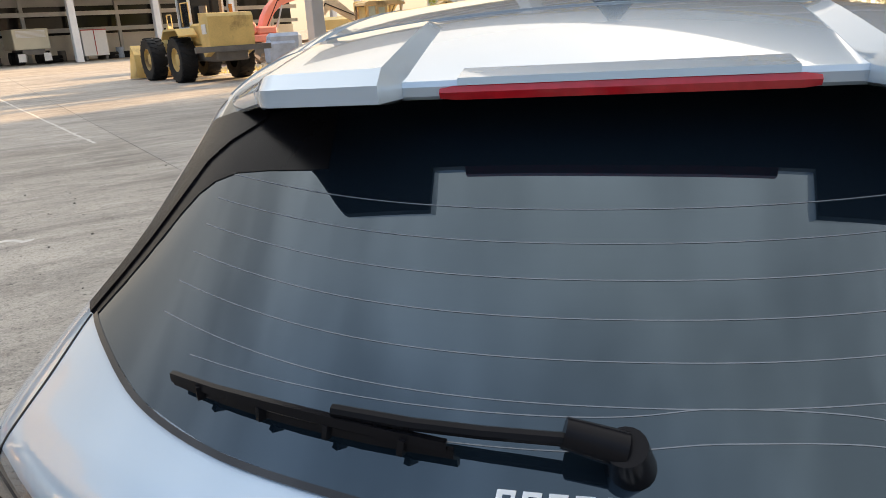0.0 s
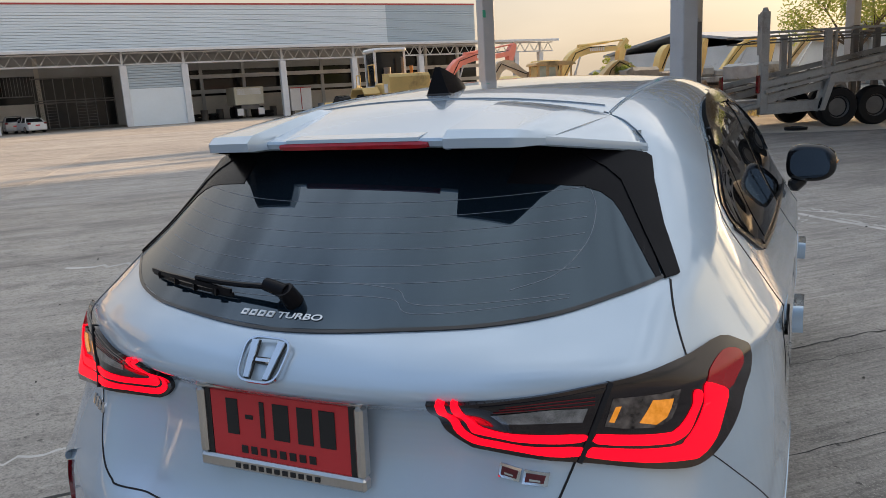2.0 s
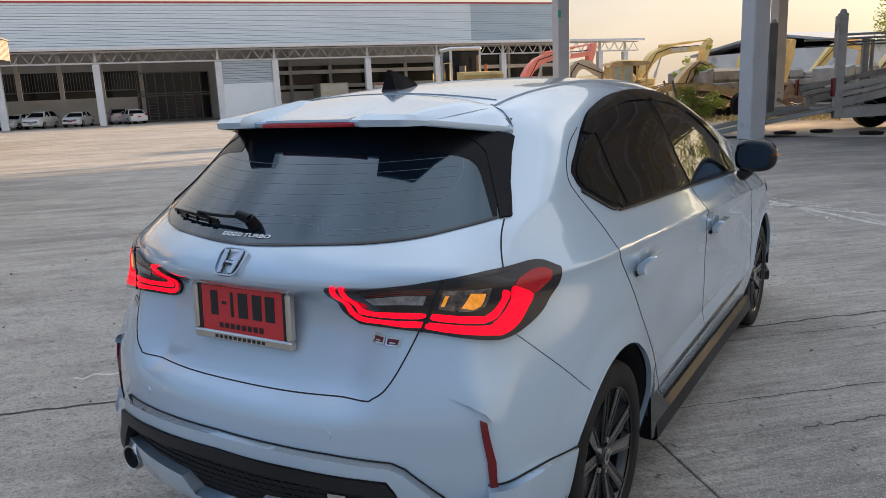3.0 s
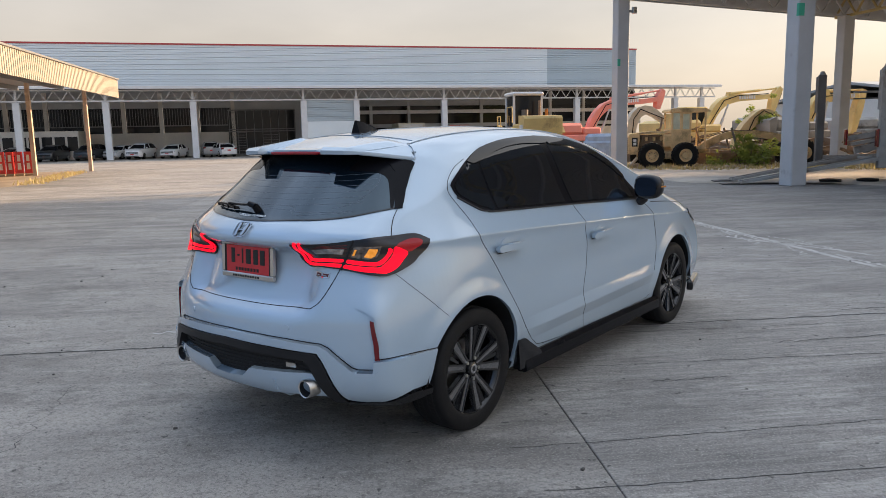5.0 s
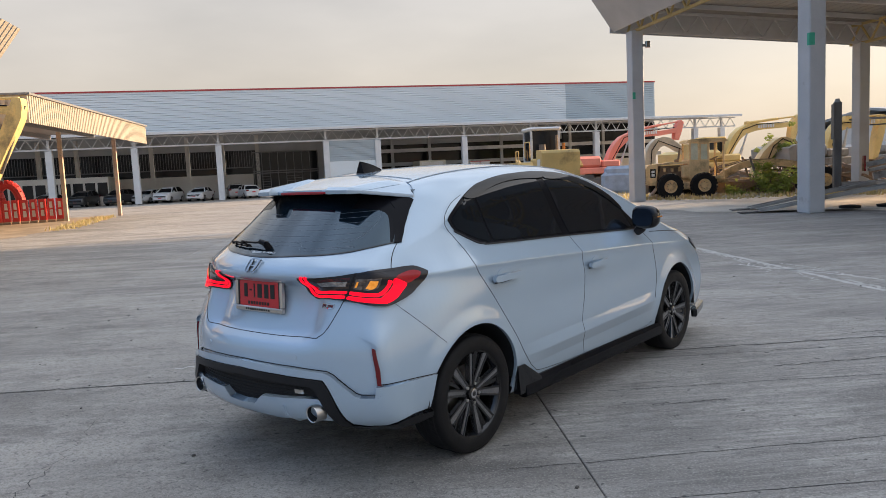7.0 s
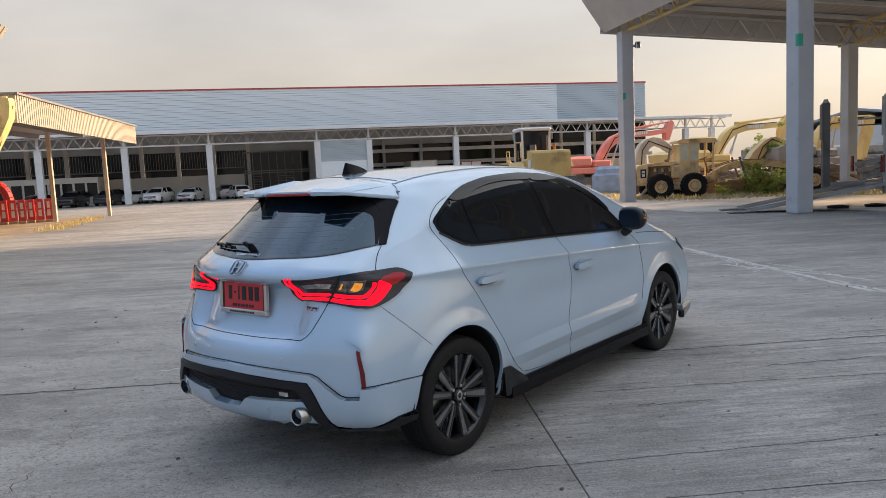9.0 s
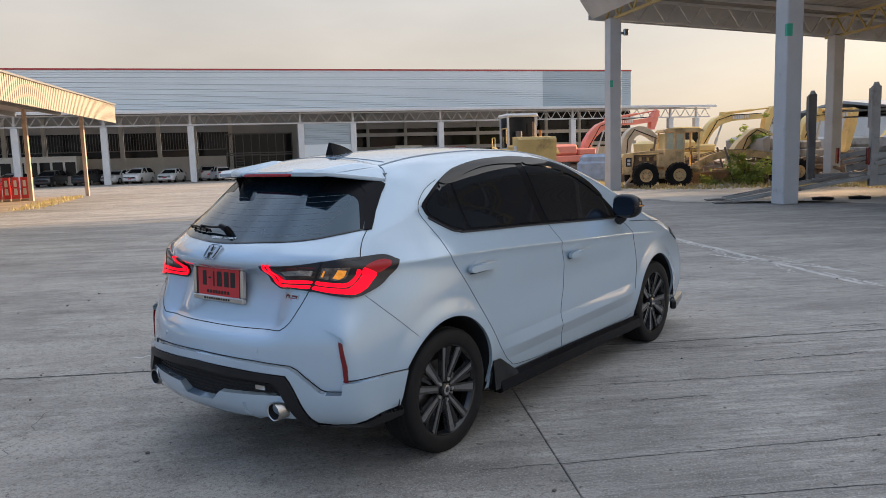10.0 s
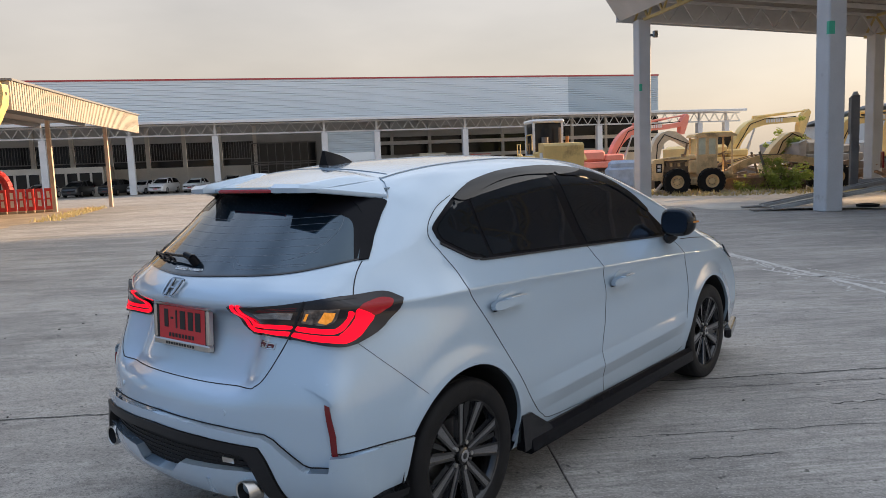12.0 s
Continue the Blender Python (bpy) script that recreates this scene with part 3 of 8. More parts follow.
def lattice(geo, a, b, z0, z1, step=1.1, w=0.09):
    a, b = Vector(a), Vector(b)
    up = Vector((0, 0, 1))
    geo.beam(a + up * z0, b + up * z0, w, w).beam(a + up * z1, b + up * z1, w, w)
    k = max(2, round((b - a).length / step))
    for i in range(k):
        p, q = a.lerp(b, i / k), a.lerp(b, (i + 1) / k)
        m = (p + q) / 2
        geo.beam(p + up * z0, m + up * z1, w * 0.7, w * 0.7).beam(m + up * z1, q + up * z0, w * 0.7, w * 0.7)


for y in (0.0, -9.75, -19.5):
    g = Geo()
    lattice(g, (0.0, y, 0), (X1, y, 0), 6.45, 7.2)
    part("truss", fall(g), PRIMER if y < 0 else PILLAR, shed, smooth=0)
for x in (0.0, 9.9, 19.8):
    g = Geo()
    lattice(g, (x, Y0, 0), (x, Y1, 0), 6.45, 7.2)
    part("truss", fall(g), PRIMER, shed, smooth=0)
g = Geo()
for i in range(93):  # end fascia, leaning outwards, ribbed
    y = Y0 + (Y1 - Y0) * i / 93
    g.add([(X0 + 0.1, y, 6.55), (X0 + 0.1, y + 0.27, 6.55), (X0 - 0.75, y + 0.27, 7.75), (X0 - 0.75, y, 7.75), (X0 + 0.13, y, 6.53), (X0 + 0.13, y + 0.27, 6.53), (X0 - 0.70, y + 0.27, 7.78), (X0 - 0.70, y, 7.78)],
          [(0, 1, 2, 3), (7, 6, 5, 4), (0, 4, 5, 1), (3, 2, 6, 7), (0, 3, 7, 4), (1, 5, 6, 2)])
part("fascia", g, ZINC, shed, "grey ribbed sheet fascia leaning outwards", smooth=0, kind="stuff")
part("fascia", fall(Geo().box(X0, X1, Y1, Y1 + 0.06, 6.5, 7.6)), PILLAR, shed)
fl = part("floodlight", Geo().box(0.26, 0.44, -0.42, -0.30, 5.78, 6.02, 0.02), CHROME, shed, "small floodlight on a bracket")
part("bracket", Geo().box(0.20, 0.40, -0.32, -0.22, 5.84, 5.92), FRAME, fl)

# ---- the low canopy with cream fascia ----
canopy = thing("low_canopy", "low canopy with sunlit cream corrugated fascia on thin posts", "canopy", Matrix.Translation((-35.2, 17.5, 0)) @ Matrix((Vector((0.75, -0.66, 0)), Vector((-0.66, -0.75, 0)), Vector((0, 0, 1)))).transposed().to_4x4())
L, Wd = 15.6, 14.0
g = Geo()
k = 78
for i in range(k):
    x = L * i / k
    g.box(x, x + L / k * 0.62, -0.03, 0.0, 3.79, 4.72).box(x + L / k * 0.5, x + L / k, 0.0, 0.03, 3.79, 4.72)
for i in range(60):
    y = Wd * i / 60
    g.box(L, L + 0.03, y, y + Wd / 60 * 0.62, 3.79, 4.72).box(L - 0.03, L, y + 0.1, y + Wd / 60, 3.79, 4.72)
part("fascia", g, CREAM_SHEET, canopy, smooth=0, kind="stuff")
part("cap", Geo().box(-0.08, L + 0.08, -0.1, 0.1, 4.72, 4.79).box(L - 0.1, L + 0.1, 0, Wd, 4.72, 4.79), FRAME, canopy)
# roof and rafters darker than the posts: the canopy's shade put into the colour
part("roof", Geo().box(0, L, 0.05, Wd, 4.44, 4.50), FRAME, canopy)
for i in range(7):
    part("rafter", Geo().box(0.1, L, 0.4 + i * 2.2, 0.55 + i * 2.2, 4.22, 4.44), FRAME, canopy)
inv = canopy.matrix_world.inverted()
for wx, wy in ((-33.4, 12.2), (-35.4, 15.8), (-29.5, 5.2), (-36.5, 6.0), (-40.0, 11.0)):
    p = inv @ Vector((wx, wy, 0))
    part("post", Geo().box(p.x - 0.085, p.x + 0.085, p.y - 0.085, p.y + 0.085, 0, 4.24), POST_BROWN, canopy)
# ---- the car: one smooth field gives the body, panels lie on it ----
# the car's outline from the side, over the roof from the tail to the nose: (y, z)
CAR_PROFILE = [(-0.40, 0.20), (-0.60, 0.25), (-0.78, 0.315), (-0.852, 0.375), (-0.872, 0.50), (-0.870, 0.60), (-0.852, 0.672), (-0.785, 0.728),
               (-0.752, 0.79), (-0.722, 0.88), (-0.728, 0.945), (-0.782, 0.987), (-0.795, 1.01), (-0.778, 1.042), (-0.742, 1.075), (-0.68, 1.12), (-0.52, 1.245), (-0.36, 1.37),
               (-0.24, 1.445), (0.05, 1.497), (0.45, 1.524), (0.85, 1.530), (1.25, 1.508), (1.60, 1.452), (1.95, 1.345), (2.30, 1.185),
               (2.58, 1.055), (2.85, 0.985), (3.15, 0.905), (3.36, 0.785), (3.45, 0.65), (3.475, 0.50), (3.45, 0.33), (3.36, 0.20)]
prof = spline(CAR_PROFILE, 10)
GY, GZ = np.arange(-1.6, 4.4, 0.015), np.arange(-0.3, 2.3, 0.015)
def profile_field(prof):
    gy, gz = np.meshgrid(GY, GZ, indexing="ij")
    best = np.full(gy.shape, 9.0)
    inside = np.zeros(gy.shape, bool)
    ring = np.vstack([prof, prof[:1]])
    for (ay, az), (by, bz) in zip(ring[:-1], ring[1:]):
        dy, dz = by - ay, bz - az
        t = np.clip(((gy - ay) * dy + (gz - az) * dz) / (dy * dy + dz * dz + 1e-12), 0, 1)
        best = np.minimum(best, np.hypot(gy - ay - t * dy, gz - az - t * dz))
        if abs(dz) > 1e-9:
            cross = ((az > gz) != (bz > gz)) & (gy < dy * (gz - az) / dz + ay)
            inside ^= cross
    return np.where(inside, -best, best)
FIELD = profile_field(prof)
# beside the plate the tail is flush: no recess under the lip, no shelf over the bumper
FLUSH_PROFILE = [q for q in CAR_PROFILE if q[1] < 0.63 and q[0] < 0] + [(-0.866, 0.650), (-0.860, 0.680), (-0.842, 0.735), (-0.822, 0.800), (-0.806, 0.860), (-0.797, 0.910), (-0.792, 0.955), (-0.790, 0.990)] + CAR_PROFILE[13:]
FLUSH = profile_field(spline(FLUSH_PROFILE, 10))
def sample(field, y, z):
    a = np.clip((y - GY[0]) / 0.015, 0, len(GY) - 1.001)
    b = np.clip((z - GZ[0]) / 0.015, 0, len(GZ) - 1.001)
    i, j = a.astype(int), b.astype(int)
    u, v = a - i, b - j
    return (field[i, j] * (1 - u) + field[i + 1, j] * u) * (1 - v) + (field[i, j + 1] * (1 - u) + field[i + 1, j + 1] * u) * v
def step(a, b, v):
    t = np.clip((v - a) / (b - a), 0, 1)
    return t * t * (3 - 2 * t)
# half widths of the flank at stations along the car: under the shoulder crease by share of its height, over it by metres above it
STATIONS = [-0.85, -0.60, -0.35, -0.10, 0.30, 1.00, 1.90, 2.60, 3.30]
UNDER = {0.15: [0.690, 0.720, 0.750, 0.775, 0.775, 0.775, 0.775, 0.770, 0.70], 0.30: [0.725, 0.760, 0.800, 0.822, 0.817, 0.815, 0.815, 0.812, 0.745], 0.50: [0.712, 0.770, 0.838, 0.856, 0.848, 0.848, 0.848, 0.848, 0.79],
         0.66: [0.695, 0.758, 0.838, 0.858, 0.851, 0.852, 0.852, 0.850, 0.79], 0.82: [0.650, 0.722, 0.815, 0.848, 0.849, 0.852, 0.852, 0.842, 0.77], 0.95: [0.600, 0.683, 0.780, 0.832, 0.846, 0.853, 0.850, 0.834, 0.745], 1.0: [0.590, 0.676, 0.776, 0.834, 0.853, 0.862, 0.857, 0.835, 0.735]}
OVER = {0.0: UNDER[1.0], 0.05: [0.556, 0.645, 0.744, 0.802, 0.823, 0.831, 0.827, 0.797, 0.70], 0.11: [0.512, 0.608, 0.709, 0.768, 0.789, 0.797, 0.792, 0.756, 0.65], 0.21: [0.465, 0.560, 0.660, 0.718, 0.736, 0.744, 0.738, 0.700, 0.59],
        0.35: [0.410, 0.503, 0.602, 0.660, 0.676, 0.683, 0.677, 0.640, 0.53], 0.47: [0.360, 0.452, 0.550, 0.605, 0.620, 0.627, 0.620, 0.580, 0.47], 0.62: [0.290, 0.380, 0.475, 0.530, 0.545, 0.550, 0.545, 0.500, 0.39]}
TY, TU, TV = np.linspace(-0.85, 3.30, 140), np.linspace(0.15, 1.0, 130), np.linspace(0.0, 0.62, 110)
def flank_table(levels, fine):
    rows = []
    for u in levels:
        c = spline(list(zip(STATIONS, levels[u])), 16)
        rows.append(np.interp(TY, c[:, 0], c[:, 1]))
    out = np.empty((len(TY), len(fine)))
    for i in range(len(TY)):
        c = spline([(u, r[i]) for u, r in zip(levels, rows)], 16)
        out[i] = np.interp(fine, c[:, 0], c[:, 1])
    return out
T_UNDER, T_OVER = flank_table(UNDER, TU), flank_table(OVER, TV)
def table(t, ax, ay, y, u):
    a = np.clip((y - ax[0]) / (ax[1] - ax[0]), 0, len(ax) - 1.001)
    b = np.clip((u - ay[0]) / (ay[1] - ay[0]), 0, len(ay) - 1.001)
    i, j = a.astype(int), b.astype(int)
    p, q = a - i, b - j
    return (t[i, j] * (1 - p) + t[i + 1, j] * p) * (1 - q) + (t[i, j + 1] * (1 - p) + t[i + 1, j + 1] * p) * q
def crease_z(y):
    return np.interp(y, [-0.85, 0.0, 0.5, 1.0, 2.0, 3.3], [0.990, 0.988, 0.970, 0.944, 0.895, 0.81])
REAR_AXLE, FRONT_AXLE, ARCH_Z, ARCH_R = -0.047, 2.542, 0.322, 0.369
def width(y, z):
    zc = crease_z(y)
    w = np.where(z < zc, table(T_UNDER, TY, TU, y, z / zc), table(T_OVER, TY, TV, y, z - zc))
    w = w - 0.010 * np.exp(-((z - 0.72) / 0.10) ** 2) * step(0.35, 0.8, y) * step(2.2, 1.8, y)
    w = w + 0.016 * np.clip(1 - np.abs(z - 0.40 - 0.03 * y) / 0.07, 0, 1) * step(0.3, 0.7, y) * step(2.25, 1.9, y)
    for yc in (REAR_AXLE, FRONT_AXLE):
        r = np.hypot(y - yc, z - ARCH_Z)
        w = w + 0.010 * step(0.470, 0.365, r) * step(0.25, 0.42, z)
    return w
def smax(a, b, k):
    h = np.clip(k - np.abs(a - b), 0, None)
    return np.maximum(a, b) + h * h / (4 * k)
def car(p):
    x, y, z = p[..., 0], p[..., 1], p[..., 2]
    ax = np.abs(x)
    bow = 0.43 + 0.09 * step(0.70, 0.95, z)
    nose = 0.62 * (1 - (1 - np.clip(ax / 0.885, 0, 0.9995) ** 2.35) ** (1 / 2.35))
    yy = y - (bow * ax ** 2.3 + 0.026 * (x - 0.5)) * step(0.9, 0.0, y) + nose * step(1.9, 2.9, y)
    zz = z + 0.11 * x * x * step(0.9, 1.3, z)
    side_way = step(0.34, 0.52, ax)
    g = sample(FIELD, yy, zz) * (1 - side_way) + sample(FLUSH, yy, zz) * side_way
    k = 0.035 + 0.035 * step(0.66, 0.80, z) + 0.075 * step(1.12, 1.36, z) - 0.035 * step(0.95, 1.02, z) * step(1.2, 1.1, z)
    corner = 0.076 * step(0.05, -0.5, y) * step(0.55, 0.82, z) * step(1.24, 1.0, z) * (x < 0)
    return smax(g, ax - width(y, z) - corner, k)
def normal(p):
    e = 0.004
    g = np.stack([car(p + d) - car(p - d) for d in np.eye(3) * e], -1)
    return g / np.linalg.norm(g, axis=-1, keepdims=True)
def along(start, way, far):
    """Where rays from inside (start) along way leave the body."""
    lo, hi = np.zeros(len(start)), np.full(len(start), far)
    for _ in range(26):
        mid = (lo + hi) / 2
        out = car(start + way * mid[:, None]) > 0
        hi, lo = np.where(out, mid, hi), np.where(out, lo, mid)
    return start + way * lo[:, None]
car_thing = thing("car", "pearl white five-door hatchback with black trim and sports body kit", "car")


def body_mesh():
    """A box grid drawn out to the body's surface, with the wheel arches cut free."""
    bm = bmesh.new()
    nx, ny, nz = 130, 280, 168
    xs, ys, zs = np.linspace(-1, 1, nx + 1), np.linspace(0, 1, ny + 1), np.linspace(-1, 1, nz + 1)
    seen = {}

    def vert(i, j, k):
        if (i, j, k) not in seen:
            seen[i, j, k] = bm.verts.new((xs[i], ys[j], zs[k]))
        return seen[i, j, k]

    quads = []
    for i in range(nx):
        for j in range(ny):
            quads += [((i, j, 0), (i, j + 1, 0), (i + 1, j + 1, 0), (i + 1, j, 0)), ((i, j, nz), (i + 1, j, nz), (i + 1, j + 1, nz), (i, j + 1, nz))]
        for k in range(nz):
            quads += [((i, 0, k), (i + 1, 0, k), (i + 1, 0, k + 1), (i, 0, k + 1)), ((i, ny, k), (i, ny, k + 1), (i + 1, ny, k + 1), (i + 1, ny, k))]
    for j in range(ny):
        for k in range(nz):
            quads += [((0, j, k), (0, j, k + 1), (0, j + 1, k + 1), (0, j + 1, k)), ((nx, j, k), (nx, j + 1, k), (nx, j + 1, k + 1), (nx, j, k + 1))]
    for q in quads:
        bm.faces.new([vert(*c) for c in q])
    co = np.array([v.co for v in bm.verts])
    box = np.stack([co[:, 0] * 0.95, -0.98 + co[:, 1] * 4.55, 0.86 + co[:, 2] * 0.80], -1)
    base = np.stack([np.zeros(len(box)), np.clip(box[:, 1], -0.25, 2.75), np.where(box[:, 1] > 2.2, 0.86 - 0.26 * step(2.2, 2.75, box[:, 1]), 0.86)], -1)
    way = box - base
    way /= np.linalg.norm(way, axis=1, keepdims=True)
    hit = along(base, way, 1.6)
    for v, p in zip(bm.verts, hit):
        v.co = p
    bmesh.ops.recalc_face_normals(bm, faces=bm.faces)
    for yc in (REAR_AXLE, FRONT_AXLE):
        near = []
        for f in bm.faces:
            c = f.calc_center_median()
            if abs(c.y - yc) < 0.42 and c.z < 0.76 and abs(c.x) > 0.55:
                near.append(f)
        geom = list({e for f in near for e in f.edges}) + near + list({v for f in near for v in f.verts})
        for n in range(40):
            t = math.pi * 2 * n / 40
            d = Vector((0, math.cos(t), math.sin(t)))
            geom = bmesh.ops.bisect_plane(bm, geom=geom, plane_co=Vector((0, yc, ARCH_Z)) + d * ARCH_R, plane_no=d)["geom"]
        gone = [f for f in bm.faces if abs(f.calc_center_median().x) > 0.45 and math.hypot(f.calc_center_median().y - yc, f.calc_center_median().z - ARCH_Z) < ARCH_R + 0.0025]
        bmesh.ops.delete(bm, geom=gone, context="FACES")
    me = bpy.data.meshes.new("body")
    bm.to_mesh(me)
    bm.free()
    me.materials.append(PEARL)
    soften(me)
    return me


def soften(me):
    """True surface normals from the field."""
    me.polygons.foreach_set("use_smooth", [True] * len(me.polygons))
    co = np.empty(len(me.vertices) * 3)
    me.vertices.foreach_get("co", co)
    me.normals_split_custom_set_from_vertices(normal(co.reshape(-1, 3)).tolist())


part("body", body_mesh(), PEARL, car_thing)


def onto(points, axis, side=1):
    """2D points (along, up) laid onto the body: axis x for its flanks, y for its tail, n for its nose, z for its roof."""
    p = np.array(points, float)
    o = np.zeros(len(p))
    if axis == "x":
        return along(np.stack([o, p[:, 0], p[:, 1]], -1), np.array([[side, 0.0, 0.0]]), 1.2)
    if axis == "y":
        return along(np.stack([p[:, 0], o + 0.4, p[:, 1]], -1), np.array([[0.0, -1.0, 0.0]]), 1.6)
    if axis == "n":
        return along(np.stack([p[:, 0], o + 1.0, p[:, 1]], -1), np.array([[0.0, 1.0, 0.0]]), 2.6)
    return along(np.stack([p[:, 0], p[:, 1], o + 0.8], -1), np.array([[0.0, 0.0, 1.0]]), 1.2)


def skin(name, outline, axis, mat, parent, side=1, lift=0.004, thick=0.012, grid=0.03, label="", smooth_outline=0):
    """A panel of the outline's shape that follows the body, lift above it, with a rim that runs into it."""
    out = np.array(outline, float)
    if smooth_outline:
        out = spline(np.vstack([out, out[:1]]), smooth_outline)[:-1]
    if axis == "y" and side < 0:
        out = out * [-1, 1]
    bm = bmesh.new()
    vs = [bm.verts.new((a, b, 0)) for a, b in out]
    from_poly = [[Vector((a, b, 0)) for a, b in out]]
    import_tris = tessellate(from_poly)
    for t in import_tris:
        try:
            bm.faces.new([vs[i] for i in t])
        except ValueError:
            pass
    lo, hi = out.min(0), out.max(0)
    for ax in (0, 1):
        for c in np.arange(math.ceil(lo[ax] / grid) * grid, hi[ax], grid):
            no = Vector((1, 0, 0)) if ax == 0 else Vector((0, 1, 0))
            bmesh.ops.bisect_plane(bm, geom=bm.verts[:] + bm.edges[:] + bm.faces[:], plane_co=no * c, plane_no=no)
    bm.verts.index_update()
    flat = np.array([(v.co.x, v.co.y) for v in bm.verts])
    p = onto(flat, axis, side)
    n = normal(p)
    rise = lift(p)[:, None] if callable(lift) else lift
    top = p + n * rise
    low = p - n * thick
    faces = [tuple(v.index for v in f.verts) for f in bm.faces]
    edges = [(e.verts[0].index, e.verts[1].index) for e in bm.edges if len(e.link_faces) == 1]
    bm.free()
    rim = sorted({i for e in edges for i in e})
    at = {i: k for k, i in enumerate(rim)}
    k0, k1 = len(top), len(top) + len(rim)
    verts = np.vstack([top, top[rim], low[rim]])
    ring = [(k0 + at[a], k0 + at[b], k1 + at[b], k1 + at[a]) for a, b in edges]
    c = top[rim].mean(0)
    away = top[rim] - c
    away -= n[rim] * (away * n[rim]).sum(1, keepdims=True)
    away /= np.linalg.norm(away, axis=1, keepdims=True) + 1e-9
    me = bpy.data.meshes.new(name)
    me.from_pydata(verts.tolist(), [], faces + ring)
    # wind the faces to agree with the surface
    want = np.vstack([n, away, away])
    flip = bmesh.new()
    flip.from_mesh(me)
    flip.faces.ensure_lookup_table()
    for f in flip.faces:
        f.normal_update()
        i = f.verts[0].index
        if f.normal.dot(Vector(want[i])) < 0:
            f.normal_flip()
    flip.to_mesh(me)
    flip.free()
    me.materials.append(mat)
    me.polygons.foreach_set("use_smooth", [True] * len(me.polygons))
    me.normals_split_custom_set_from_vertices(want.tolist())
    ob = new(name, me)
    ob.parent = parent
    return tagged(ob, label)


def seam(path, axis, parent, side=1, width=0.0036, lift=0.0010, mat=None, name="panel_gap", fine=10, round_path=True):
    """A narrow dark joint that follows the body."""
    p2 = np.array(path, float)
    p2 = spline(p2, fine) if round_path else np.vstack([p2[i] + (p2[i + 1] - p2[i]) * t for i in range(len(p2) - 1) for t in np.linspace(0, 1, fine, endpoint=False)] + [p2[-1]])
    if axis == "y" and side < 0:
        p2 = p2 * [-1, 1]
    p = onto(p2, axis, side)
    n = normal(p)
    d = np.gradient(p, axis=0)
    s = np.cross(n, d)
    s /= np.linalg.norm(s, axis=1, keepdims=True) + 1e-9
    k = len(p)
    verts = np.vstack([p + s * width / 2 + n * lift, p - s * width / 2 + n * lift, p + s * width * 0.5 - n * 0.004, p - s * width * 0.5 - n * 0.004])
    faces = [(i, k + i, k + i + 1, i + 1) for i in range(k - 1)] + [(i, i + 1, 2 * k + i + 1, 2 * k + i) for i in range(k - 1)] + [(k + i, 3 * k + i, 3 * k + i + 1, k + i + 1) for i in range(k - 1)]
    me = bpy.data.meshes.new(name)
    me.from_pydata(verts.tolist(), [], faces)
    me.materials.append(mat or SEAM)
    ob = new(name, me)
    ob.parent = parent
    return ob


def tessellate(polys):
    from mathutils.geometry import tessellate_polygon
    return tessellate_polygon(polys)
# ---- tailgate glass, spoiler, lamps ----
def both(half):
    """A closed outline from its right half, given from the lower middle round to the upper middle."""
    h = [tuple(p) for p in half]
    return h + [(-a, b) for a, b in reversed(h) if abs(a) > 1e-6]


glass = skin("rear_window", both([(0, 1.090), (0.24, 1.098), (0.376, 1.102), (0.486, 1.112), (0.576, 1.131), (0.650, 1.147), (0.614, 1.222), (0.582, 1.298), (0.558, 1.36), (0.548, 1.395), (0.3, 1.405), (0, 1.41)]),
             "y", TINT, car_thing, lift=0.003, grid=0.025, label="dark tinted rear window with heater lines")
seam([(-0.660, 1.150), (-0.576, 1.129), (-0.486, 1.110), (-0.376, 1.100), (-0.24, 1.096), (0, 1.088), (0.24, 1.096), (0.376, 1.100), (0.486, 1.110), (0.576, 1.129), (0.660, 1.150)], "y", car_thing, width=0.007, lift=0.004, mat=BLACK_GLOSS, name="window_seal")
for i in range(6):
    z = 1.287 - i * 0.0255
    w = 0.485 + 0.004 * i
    seam([(-w, z + 0.012), (-w * 0.5, z), (0, z - 0.003), (w * 0.5, z), (w, z + 0.012)], "y", glass, width=0.0010, lift=0.0036, mat=HEAT, name="heater_line")
seam([(0.482, 1.302), (0.505, 1.26), (0.505, 1.21), (0.47, 1.165), (0.40, 1.145)], "y", glass, width=0.0012, lift=0.0036, mat=HEAT, name="heater_line")
for k in (0, 1):
    seam([(-0.44 + k * 0.1, 1.150 - k * 0.018), (-0.05, 1.150 - k * 0.018), (0.08, 1.157 - k * 0.018), (0.20, 1.150 - k * 0.014), (0.26, 1.128 - k * 0.012), (0.50, 1.135 - k * 0.005)], "y", glass, width=0.0010, lift=0.0036, mat=HEAT, name="heater_line")
